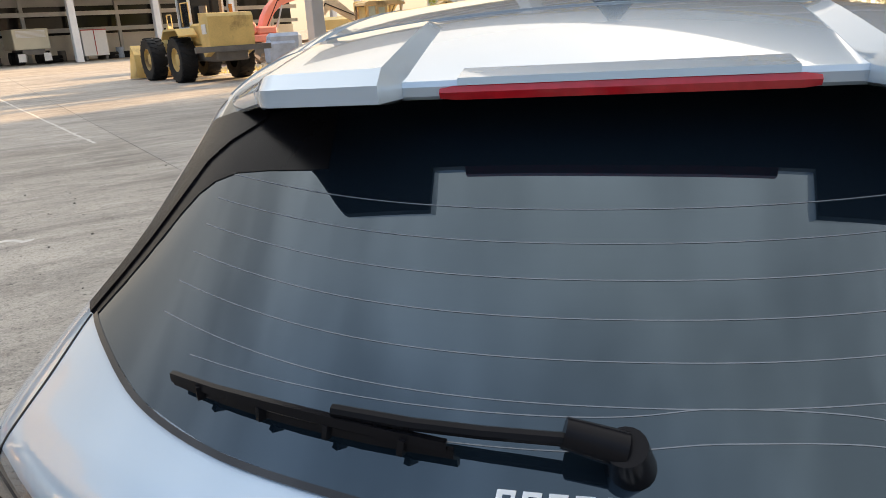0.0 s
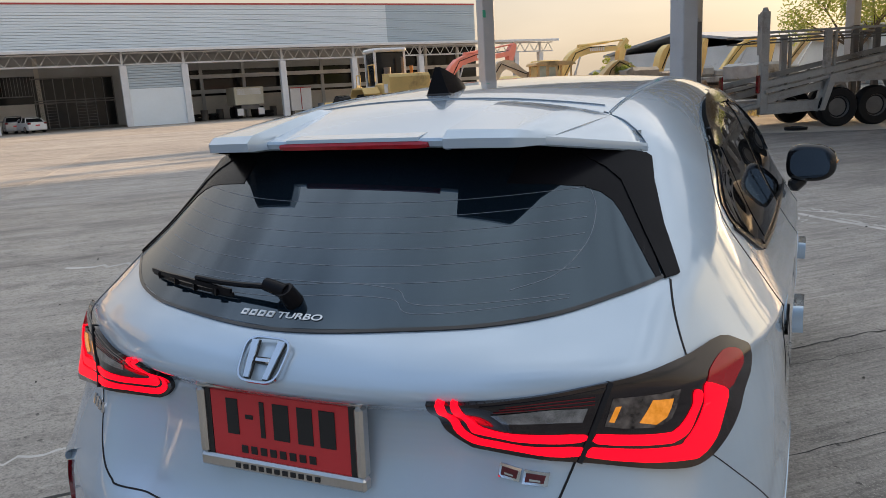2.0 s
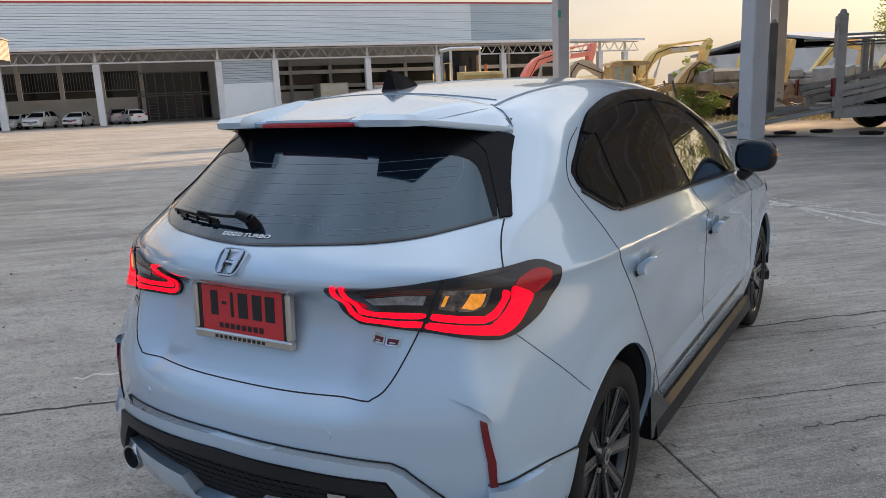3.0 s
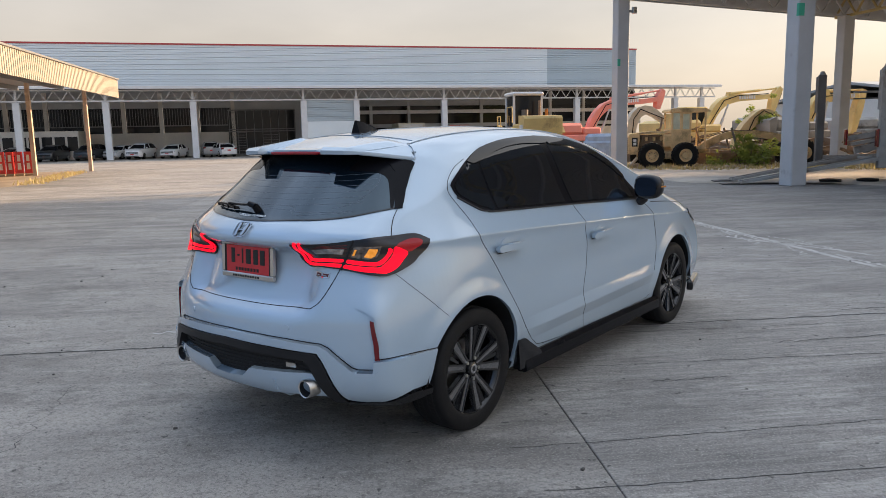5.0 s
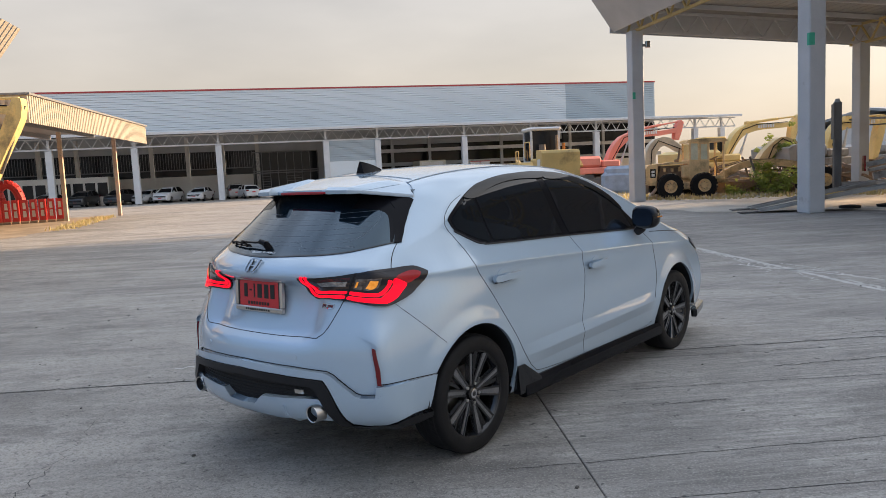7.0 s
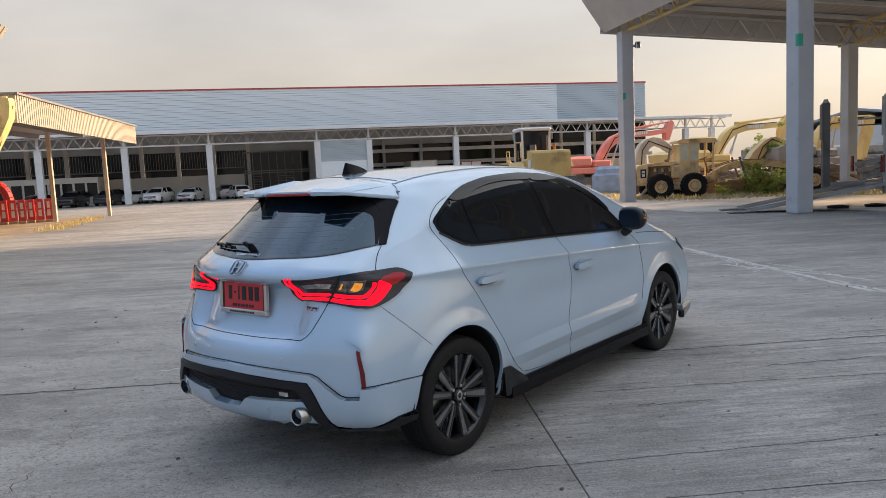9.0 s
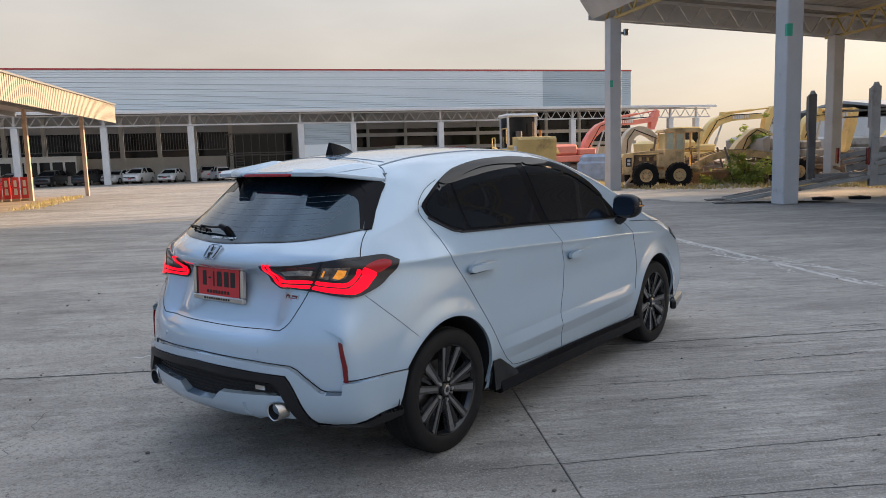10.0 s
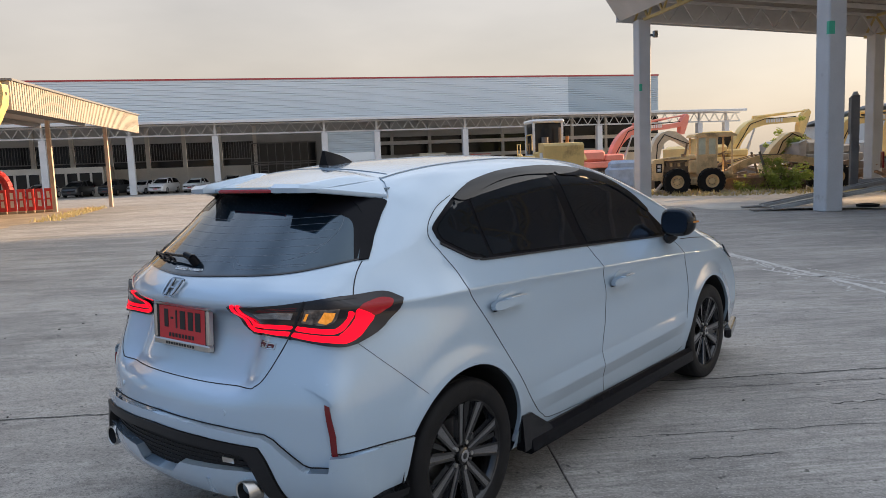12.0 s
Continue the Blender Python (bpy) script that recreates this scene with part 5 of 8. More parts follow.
for s in (1, -1):
    m = Matrix.Translation((s * 0.482, -0.765, 0.372)) @ Matrix.Rotation(radians(90), 4, "X")
    tip = part("exhaust_tip", Geo().lathe([(0.042, 0.0), (0.042, 0.088), (0.040, 0.095), (0.0355, 0.092)], m, 32), STEEL, car_thing, "polished steel exhaust tip")
    part("exhaust_bore", Geo().lathe([(0.0355, 0.092), (0.034, 0.01), (0.001, 0.0)], m, 32), LINER, tip, "dark bore")
    skin("reflector", [(0.708, 0.676), (0.722, 0.668), (0.741, 0.565), (0.744, 0.473), (0.732, 0.460), (0.725, 0.567)], "y", LAMP_RED, car_thing, side=s, lift=0.008, grid=0.015, label="slim red rear reflector")
    skin("bumper_crease", [(0.600, 0.742), (0.645, 0.726), (0.684, 0.710), (0.715, 0.690), (0.731, 0.668), (0.742, 0.690), (0.735, 0.722), (0.70, 0.744), (0.65, 0.752)], "y", PEARL, car_thing, side=s,
         lift=lambda p: 0.014 * step(0.600, 0.70, np.abs(p[:, 0])) * step(0.750, 0.690, p[:, 2]) * step(0.742, 0.722, np.abs(p[:, 0])), thick=0.006, grid=0.008)
    for x, z in ((0.350, 0.628),):
        c = on_glass(s * x, z, 0.0)
        n_ = Vector(normal(np.array([c]))[0])
        part("parking_sensor", Geo().cyl(c - n_ * 0.002, c + n_ * 0.003, 0.0125, 0.0115, 20), PEARL, car_thing)
    skin("lip", [(-0.64, 0.338), (-0.46, 0.340), (-0.405, 0.345), (-0.405, 0.316), (-0.46, 0.312), (-0.64, 0.312)], "x", BLACK_GLOSS, car_thing, side=s, lift=0.052, grid=0.02, label="gloss black lower lip")
    skin("lip", [(0.59, 0.340), (0.66, 0.334), (0.76, 0.336), (0.76, 0.310), (0.66, 0.306), (0.57, 0.310)], "y", BLACK_GLOSS, car_thing, side=s, lift=0.052, grid=0.02, label="gloss black lower lip")
# ---- flanks: windows, doors, handles, sills ----
MIRROR = material("mirror_glass", (0.22, 0.27, 0.34), 0.03, 1.0, 0.03)
SMOKE = material("smoked_clear_plastic", (0.010, 0.010, 0.011), 0.06, 0, 0.05, spec=0.30)
DLO = [(-0.068, 1.229), (-0.034, 1.259), (0.107, 1.337), (0.279, 1.399), (0.50, 1.431), (0.72, 1.445), (0.99, 1.447), (1.25, 1.428), (1.52, 1.369), (1.74, 1.263), (1.89, 1.146), (1.985, 1.055), (1.96, 1.016), (1.84, 1.018), (0.853, 1.062), (0.205, 1.086), (0.140, 1.094), (0.081, 1.108), (-0.042, 1.172)]
for s in (1, -1):
    surround = skin("window_surround", DLO, "x", TRIM_BLACK, car_thing, side=s, lift=0.003, grid=0.03, smooth_outline=3, label="gloss black surround of the side windows")
    skin("quarter_window", [(-0.044, 1.220), (-0.016, 1.250), (0.105, 1.320), (0.190, 1.354), (0.200, 1.098), (0.145, 1.106), (0.087, 1.120), (-0.028, 1.180)], "x", SIDE_TINT, car_thing, side=s, lift=0.006, thick=0.004, grid=0.03, smooth_outline=2, label="dark tinted quarter window")
    skin("door_window", [(0.224, 1.096), (0.216, 1.352), (0.33, 1.388), (0.52, 1.416), (0.73, 1.428), (0.905, 1.430), (0.922, 1.070)], "x", SIDE_TINT, car_thing, side=s, lift=0.006, thick=0.004, grid=0.03, label="dark tinted rear door window")
    skin("door_window", [(1.010, 1.066), (0.985, 1.428), (1.25, 1.402), (1.5, 1.348), (1.70, 1.258), (1.84, 1.158), (1.885, 1.028)], "x", SIDE_TINT, car_thing, side=s, lift=0.006, thick=0.004, grid=0.03, label="dark tinted front door window")
    seam([(-0.055, 1.172), (0.078, 1.102), (0.140, 1.090), (0.205, 1.082), (0.853, 1.058), (1.84, 1.014), (1.95, 1.012)], "x", car_thing, s, 0.008, 0.006, BLACK_SATIN, "window_seal")
    for outer, inner in (([(0.115, 1.337), (0.20, 1.372), (0.29, 1.401), (0.50, 1.434), (0.72, 1.448), (0.985, 1.450)], [(0.985, 1.412), (0.73, 1.413), (0.53, 1.400), (0.35, 1.368), (0.23, 1.331), (0.16, 1.325)]),
                         ([(1.0, 1.450), (1.25, 1.431), (1.52, 1.372), (1.74, 1.266), (1.86, 1.172)], [(1.83, 1.165), (1.70, 1.240), (1.5, 1.328), (1.25, 1.386), (1.02, 1.405)])):
        skin("rain_visor", outer + inner, "x", SMOKE, car_thing, side=s, lift=0.012, thick=0.0, grid=0.02, smooth_outline=3, label="glossy smoked rain visor")
    # door gaps
    seam([(0.115, 1.353), (0.007, 1.313), (-0.060, 1.266), (-0.092, 1.225), (-0.096, 1.190), (-0.066, 1.132), (-0.030, 1.062), (-0.014, 0.997), (0.004, 0.961), (0.067, 0.878), (0.180, 0.730), (0.290, 0.585), (0.383, 0.462), (0.45, 0.382), (0.520, 0.325), (0.626, 0.288), (1.135, 0.272), (1.962, 0.276), (2.12, 0.30)], "x", car_thing, s, 0.0032)
    seam([(0.997, 1.055), (1.030, 0.990), (1.051, 0.953), (1.068, 0.888), (1.102, 0.789), (1.095, 0.674), (1.058, 0.573), (1.050, 0.489), (1.085, 0.362), (1.12, 0.276)], "x", car_thing, s, 0.0030)
    seam([(1.985, 1.00), (2.08, 0.92), (2.14, 0.75), (2.15, 0.62), (2.12, 0.48)], "x", car_thing, s, 0.005)
    seam([(2.15, 0.97), (2.5, 0.945), (2.9, 0.90), (3.15, 0.84)], "x", car_thing, s, 0.005)
    # handles
    for y0, z0 in ((0.100, 0.902), (1.118, 0.853)):
        h = skin("door_handle", [(y0, z0 - 0.004), (y0 + 0.02, z0 - 0.020), (y0 + 0.10, z0 - 0.020), (y0 + 0.22, z0 - 0.014), (y0 + 0.262, z0 + 0.004), (y0 + 0.24, z0 + 0.018), (y0 + 0.12, z0 + 0.016), (y0 + 0.02, z0 + 0.014)], "x", PEARL, car_thing, side=s, lift=0.040, thick=-0.016, grid=0.02, smooth_outline=4, label="white door handle")
        # dark strip below the grip: the shade behind the handle, as colour
        seam([(y0 + 0.03, z0 - 0.022), (y0 + 0.12, z0 - 0.024), (y0 + 0.23, z0 - 0.016)], "x", h, s, 0.015, 0.006, SEAM, "handle_shade", fine=4)
        t = np.linspace(0, 2 * math.pi, 20, endpoint=False)
        skin("handle_cup", [(y0 + 0.125 + 0.062 * math.cos(a), z0 + 0.004 + 0.044 * math.sin(a)) for a in t], "x", PEARL, h, side=s, lift=0.0025, thick=0.002, grid=0.02)
    # sill skirt, flap, front lip
    g = Geo()
    prof = [(-0.02, 0.0), (0.022, 0.0), (0.036, 0.010), (0.036, 0.030), (0.030, 0.070), (0.010, 0.094), (-0.02, 0.094)]
    rows = [[Vector((s * (0.815 + a), y, 0.175 + b)) for a, b in prof] for y in np.linspace(0.40, 2.24, 24)]
    loft(rows if s > 0 else rows[::-1], TRIM_BLACK, "side_skirt", car_thing, "black side skirt")
    part("mud_flap", Geo().slab([(0.328, 0.375), (0.40, 0.372), (0.44, 0.345), (0.56, 0.268), (0.60, 0.200), (0.42, 0.208), (0.345, 0.205)], Matrix.Translation((s * 0.80, 0, 0)) @ Matrix(((0, 0, s, 0), (1, 0, 0, 0), (0, 1, 0, 0), (0, 0, 0, 1))), 0.045), BLACK_GLOSS, car_thing, "black flap ahead of the rear wheel")
    part("front_lip", Geo().beam((s * 0.815, 2.96, 0.21), (s * 0.70, 3.40, 0.21), 0.05, 0.07, bevel=0.01), BLACK_GLOSS, car_thing)
    skin("headlamp", [(3.02, 0.84), (3.20, 0.80), (3.30, 0.74), (3.24, 0.70), (3.08, 0.75), (2.94, 0.815)], "x", LAMP_DARK, car_thing, side=s, lift=0.006, grid=0.02, label="dark headlamp at the front corner")
    # door mirror
    mm = Matrix.Translation((s * 0.905, 1.885, 1.098)) @ Matrix.Rotation(radians(-8 * s), 4, "Z")
    rows = []
    for v, r in ((-0.045, 0.0), (-0.042, 0.80), (-0.03, 0.97), (0.0, 1.0), (0.035, 0.9), (0.065, 0.62), (0.078, 0.3), (0.082, 0.02)):
        rows.append([mm @ Vector((s * (0.102 * r * math.copysign(abs(math.cos(a)) ** 0.7, math.cos(a))), v, (0.083 - 0.008 * math.cos(a)) * r * math.copysign(abs(math.sin(a)) ** 0.7, math.sin(a)))) for a in np.linspace(0, 2 * math.pi, 28, endpoint=False)])
    mirror = loft(rows, BLACK_GLOSS, "door_mirror", car_thing, "gloss black door mirror", smooth=50)
    rim = [(0.080 * math.copysign(abs(math.cos(a)) ** 0.7, math.cos(a)), 0.062 * math.copysign(abs(math.sin(a)) ** 0.7, math.sin(a))) for a in np.linspace(0, 2 * math.pi, 28, endpoint=False)]
    part("mirror_glass", Geo().slab(rim, mm @ Matrix.Translation((0, -0.0455, 0)) @ Matrix.Rotation(radians(86), 4, "X"), 0.004), MIRROR, mirror, "mirror glass")
    part("mirror_stem", Geo().beam(mm @ Vector((-s * 0.03, 0.02, -0.066)), (s * 0.825, 1.87, 0.985), 0.05, 0.06, bevel=0.015), BLACK_SATIN, mirror)
    part("mirror_indicator", Geo().box(-0.004, 0.004, -0.03, 0.03, -0.012, 0.0, 0.003, mm @ Matrix.Translation((s * 0.100, 0.012, 0.01))), AMBER_LENS, mirror, "amber side indicator")
    # wheel wells
    for yc in (REAR_AXLE, FRONT_AXLE):
        g = Geo()
        arc = [(yc + (ARCH_R + 0.004) * math.cos(a), ARCH_Z + (ARCH_R + 0.004) * math.sin(a)) for a in np.linspace(-0.05, math.pi + 0.05, 30)]
        rows = [[(s * x, y, z) for y, z in arc] for x in (0.46, 0.835)]
        g.add([p for r in rows for p in r], [(j, j + 1, 30 + j + 1, 30 + j) for j in range(29)] + [tuple(range(30))])
        part("wheel_arch_liner", g, LINER, car_thing, "dark wheel arch liner")
        # rolled edge of the arch
        pts = [p for p in onto([(yc + (ARCH_R + 0.002) * math.cos(a), ARCH_Z + (ARCH_R + 0.002) * math.sin(a)) for a in np.linspace(-0.18, math.pi + 0.18, 40)], "x", s)]
        g = Geo()
        for a, b in zip(pts[:-1], pts[1:]):
            g.beam(Vector(a) - Vector((s * 0.008, 0, 0)), Vector(b) - Vector((s * 0.008, 0, 0)), 0.018, 0.006, up=(0, (a[1] - yc), a[2] - ARCH_Z))
        part("arch_edge", g, PEARL, car_thing)
skin("windscreen", both([(0, 1.09), (0.4, 1.095), (0.62, 1.12), (0.585, 1.27), (0.53, 1.40), (0.3, 1.44), (0, 1.45)]), "n", TINT, car_thing, lift=0.003, grid=0.04, label="dark windscreen")
# roof joints and aerial
for s in (1, -1):
    seam([(s * 0.465, -0.10), (s * 0.478, 0.3), (s * 0.482, 0.8), (s * 0.475, 1.3), (s * 0.46, 1.55)], "z", car_thing, 1, 0.010, 0.003, PEARL, "roof_joint")
    seam([(s * 0.475, -0.10), (s * 0.488, 0.3), (s * 0.492, 0.8), (s * 0.485, 1.3), (s * 0.47, 1.55)], "z", car_thing, 1, 0.0014, 0.0034, SEAM_PALE, "roof_joint")
seam([(-0.565, -0.160), (-0.53, -0.135), (-0.47, -0.112), (-0.25, -0.102), (0, -0.099), (0.25, -0.102), (0.47, -0.112), (0.53, -0.135), (0.565, -0.160)], "z", car_thing, 1, 0.0016, 0.0042, SEAM_PALE)
seam([(-0.45, -0.045), (-0.3, -0.06), (0, -0.07), (0.3, -0.06), (0.45, -0.045)], "z", car_thing, 1, 0.0014, 0.003, SEAM_PALE)
zf = roof_z(0, 0.06)
rows = []
for t in np.linspace(0, 1, 12):
    y = 0.0 + 0.175 * t
    h = 0.072 * (1 - t) ** 0.75 + 0.004
    w = 0.032 * math.sin(math.pi * min(0.97, 0.42 + 0.55 * t)) + 0.004
    z = roof_z(0, y) - 0.004
    rows.append([(w, y, z), (w * 0.62, y, z + h * 0.45), (w * 0.2, y + 0.004, z + h), (-w * 0.2, y + 0.004, z + h), (-w * 0.62, y, z + h * 0.45), (-w, y, z)])
fin = loft(rows, TRIM_BLACK, "aerial_fin", car_thing, "black shark fin aerial", smooth=50)
part("fin_base", Geo().box(-0.036, 0.036, -0.004, 0.185, zf - 0.022, zf + 0.0, 0.006), BLACK_SATIN, fin, "black fin base")


# ---- wheels ----
def wheel(m):
    """One wheel, its axle along z, outer face at z = 0.095."""
    tyre = [(0.222, -0.085), (0.25, -0.096), (0.285, -0.100), (0.305, -0.096), (0.312, -0.080), (0.314, -0.03), (0.314, 0.03), (0.312, 0.074), (0.305, 0.088), (0.285, 0.094), (0.25, 0.094), (0.232, 0.090), (0.224, 0.082)]
    ty = part("tyre", Geo().lathe([(r, h) for r, h in tyre], m, 72), RUBBER, car_thing, "black tyre with ribbed tread", smooth=50)
    for h in (-0.052, -0.018, 0.018, 0.052):
        g = Geo().lathe([(0.3125, h - 0.004), (0.3148, h - 0.0038), (0.3148, h + 0.0038), (0.3125, h + 0.004)], m, 72)
        part("tread_groove", g, LINER, ty)
    g = Geo()
    for i in range(72):
        for s in (-1, 1):
            a = 2 * math.pi * (i + 0.5 * (s > 0)) / 72
            q = m @ Matrix.Rotation(a, 4, "Z")
            g.beam(q @ Vector((0.3142, 0, s * 0.028)), q @ Vector((0.310, 0.012, s * 0.072)), 0.005, 0.003, up=q.to_3x3() @ Vector((1, 0, 0)))
    part("tread_sipe", g, LINER, ty, kind="stuff")
    m = m @ Matrix.Diagonal((1.12, 1.12, 1, 1))
    rim = part("rim", Geo().lathe([(0.20, -0.08), (0.192, -0.02), (0.186, 0.045), (0.194, 0.068), (0.203, 0.078), (0.209, 0.086), (0.207, 0.089), (0.199, 0.082)], m, 64), RIM_DARK, car_thing, "dark alloy rim with machined spokes", smooth=50)
    part("barrel", Geo().cyl(m @ Vector((0, 0, -0.045)), m @ Vector((0, 0, -0.04)), 0.195, n=40), LINER, rim)
    part("brake_disc", Geo().lathe([(0.05, 0.0), (0.13, 0.0), (0.13, 0.02), (0.05, 0.02)], m @ Matrix.Translation((0, 0, -0.01)), 40), STEEL, rim)
    for i in range(5):
        q = m @ Matrix.Rotation(2 * math.pi * i / 5 + 0.25, 4, "Z")
        for off, w0, w1, mat in ((-0.27, 0.012, 0.026, RIM_FACE), (0.27, 0.012, 0.018, RIM_FACE)):
            r0, r1 = 0.040, 0.197
            d0, d1 = off * 0.8, off
            pts = [(r0 * math.cos(d0) , r0 * math.sin(d0) - w0), (r1 * math.cos(d1), r1 * math.sin(d1) - w1), (r1 * math.cos(d1), r1 * math.sin(d1) + w1 * 0.7), (r0 * math.cos(d0), r0 * math.sin(d0) + w0)]
            sp = Geo()
            zs = [0.062, 0.080, 0.080, 0.062]
            top = [q @ Vector((x, y, z)) for (x, y), z in zip(pts, zs)]
            low = [q @ Vector((x, y, z - 0.03)) for (x, y), z in zip(pts, zs)]
            sp.add(top + low, [(0, 1, 2, 3), (7, 6, 5, 4), (0, 4, 5, 1), (1, 5, 6, 2), (2, 6, 7, 3), (3, 7, 4, 0)])
            part("spoke", sp, mat, rim)
            edge = Geo()
            for k in (0, 3):
                a, b = top[k], top[1 if k == 0 else 2]
                edge.beam(a, b, 0.006, 0.010)
            part("spoke_edge", edge, RIM_DARK, rim)
        part("thin_spoke", Geo().beam(q @ Vector((0.05, 0.0, 0.048)), q @ Vector((0.195, 0.0, 0.064)), 0.010, 0.02), RIM_DARK, rim)
        part("lug_nut", Geo().cyl(m @ Matrix.Rotation(2 * math.pi * i / 5, 4, "Z") @ Vector((0.048, 0, 0.05)), m @ Matrix.Rotation(2 * math.pi * i / 5, 4, "Z") @ Vector((0.048, 0, 0.072)), 0.009, n=6), STEEL, rim)
    hub = part("hub_cap", Geo().lathe([(0.0, 0.078), (0.022, 0.077), (0.030, 0.072), (0.034, 0.055), (0.060, 0.052), (0.064, 0.030)], m, 32), RIM_DARK, rim)
    part("hub_badge", Geo().lathe([(0.012, 0.0785), (0.018, 0.080), (0.022, 0.0785)], m, 24), CHROME, hub)


for yc in (REAR_AXLE, FRONT_AXLE):
    for s in (1, -1):
        wheel(Matrix.Translation((s * 0.738, yc + 0.004, 0.311)) @ Matrix.Rotation(radians(90 * s), 4, "Y") @ Matrix.Rotation(0.35 * yc + 0.2, 4, "Z"))
part("underbody", Geo().box(-0.58, 0.58, -0.40, 3.2, 0.20, 0.28, 0.03), LINER, car_thing)
# ---- old machines, parked cars and clutter round the yard ----
CAT_YELLOW = material("faded_machine_yellow", (0.66, 0.46, 0.17), 0.6, 0, 0.2, 1.2, 20, 0.1, stain=(0.24, 0.15, 0.06), stain_at=0.62)
OLD_YELLOW = material("dull_khaki_yellow", (0.74, 0.55, 0.30), 0.7, 0, 0.25, 1.2, 20, 0.1, stain=(0.20, 0.14, 0.08), stain_at=0.58)
BOOM_YELLOW = material("worn_boom_yellow", (0.80, 0.57, 0.22), 0.6, 0, 0.2, 1.0, 20, 0.1, stain=(0.30, 0.20, 0.10), stain_at=0.62)
SALMON = material("faded_red_orange_paint", (0.82, 0.27, 0.20), 0.6, 0, 0.15, 1.0, 20, 0.1, stain=(0.38, 0.12, 0.09), stain_at=0.66)
RUSTY = material("rusty_dark_steel", (0.24, 0.17, 0.115), 0.85, 0, 0.35, 2, 30, 0.4)
DARK_STEEL = material("dark_grey_steel", (0.15, 0.14, 0.13), 0.6, 0.2, 0.3, 2, 30, 0.2)
# pale panes: the bright sky seen through them is put into the colour
PALE_GLASS = material("sky_pale_glass", (0.60, 0.64, 0.52), 0.25, 0, 0.2, 3, 20, spec=0.4)
KHAKI = material("dusty_khaki_paint", (0.62, 0.53, 0.41), 0.75, 0, 0.25, 1.2, 20, 0.1, stain=(0.20, 0.15, 0.11), stain_at=0.60)
GALV = material("weathered_grey_steel", (0.37, 0.355, 0.33), 0.65, 0.1, 0.25, 2, 30, 0.2, stain=(0.15, 0.12, 0.10), stain_at=0.6)
BLUE_SCRAP = material("blue_tarpaulin", (0.30, 0.38, 0.50), 0.6, 0, 0.25, 3, 30, 0.3)
RED_PLASTIC = material("red_barrier_plastic", (0.62, 0.05, 0.05), 0.45, 0, 0.12, 3, 30)
WHITE_PLASTIC = material("white_barrier_plastic", (0.70, 0.68, 0.64), 0.45, 0, 0.12, 3, 30)
WHITE_PAINT = material("white_vehicle_paint", (0.75, 0.75, 0.75), 0.3, 0, 0.05, coat=0.5)
CAR_GLASS = material("dark_car_glass", (0.010, 0.011, 0.013), 0.06, 0, 0.1, spec=0.15)
DARK_PAINT = material("dark_vehicle_paint", (0.025, 0.027, 0.03), 0.3, 0, 0.1, coat=0.6)
SILVER_PAINT = material("silver_vehicle_paint", (0.42, 0.42, 0.43), 0.3, 0.4, 0.1, coat=0.5)
CREAM_BOX = material("cream_generator_paint", (0.60, 0.56, 0.44), 0.6, 0, 0.1, 1, 20)
def thin_leaf(mat, color, share):
    """Let part of the light through a leaf."""
    n, l = mat.node_tree.nodes, mat.node_tree.links
    out = [k for k in n if k.type == "OUTPUT_MATERIAL"][0]
    front = out.inputs["Surface"].links[0].from_socket
    through_light, both_ways = n.new("ShaderNodeBsdfTranslucent"), n.new("ShaderNodeMixShader")
    through_light.inputs["Color"].default_value = (*color, 1)
    both_ways.inputs[0].default_value = share
    l.new(front, both_ways.inputs[1]), l.new(through_light.outputs[0], both_ways.inputs[2]), l.new(both_ways.outputs[0], out.inputs["Surface"])
    return mat


LEAF = thin_leaf(material("green_leaves", (0.17, 0.22, 0.05), 0.6, 0, 0.45, 1.5, 9), (0.42, 0.48, 0.10), 0.4)
LEAF_DRY = thin_leaf(material("dry_yellow_grass", (0.50, 0.42, 0.21), 0.8, 0, 0.4, 2, 12), (0.60, 0.48, 0.22), 0.35)
BARK = material("grey_brown_bark", (0.13, 0.10, 0.075), 0.9, 0, 0.3, 4, 30, 0.6)
RUBBLE = material("grey_rubble", (0.50, 0.43, 0.34), 0.9, 0, 0.35, 2, 20, 0.4)


def facing(x, y, dx, dy, z=0.0):
    """A pose whose +y looks along (dx, dy)."""
    d = Vector((dx, dy, 0)).normalized()
    return Matrix.Translation((x, y, z)) @ Matrix((Vector((d.y, -d.x, 0)), d, Vector((0, 0, 1)))).transposed().to_4x4()


def yz(x):
    """The plane of a side outline at x: its points are (y, z), its depth runs along x."""
    return Matrix.Translation((x, 0, 0)) @ Matrix(((0, 0, 1, 0), (1, 0, 0, 0), (0, 1, 0, 0), (0, 0, 0, 1)))


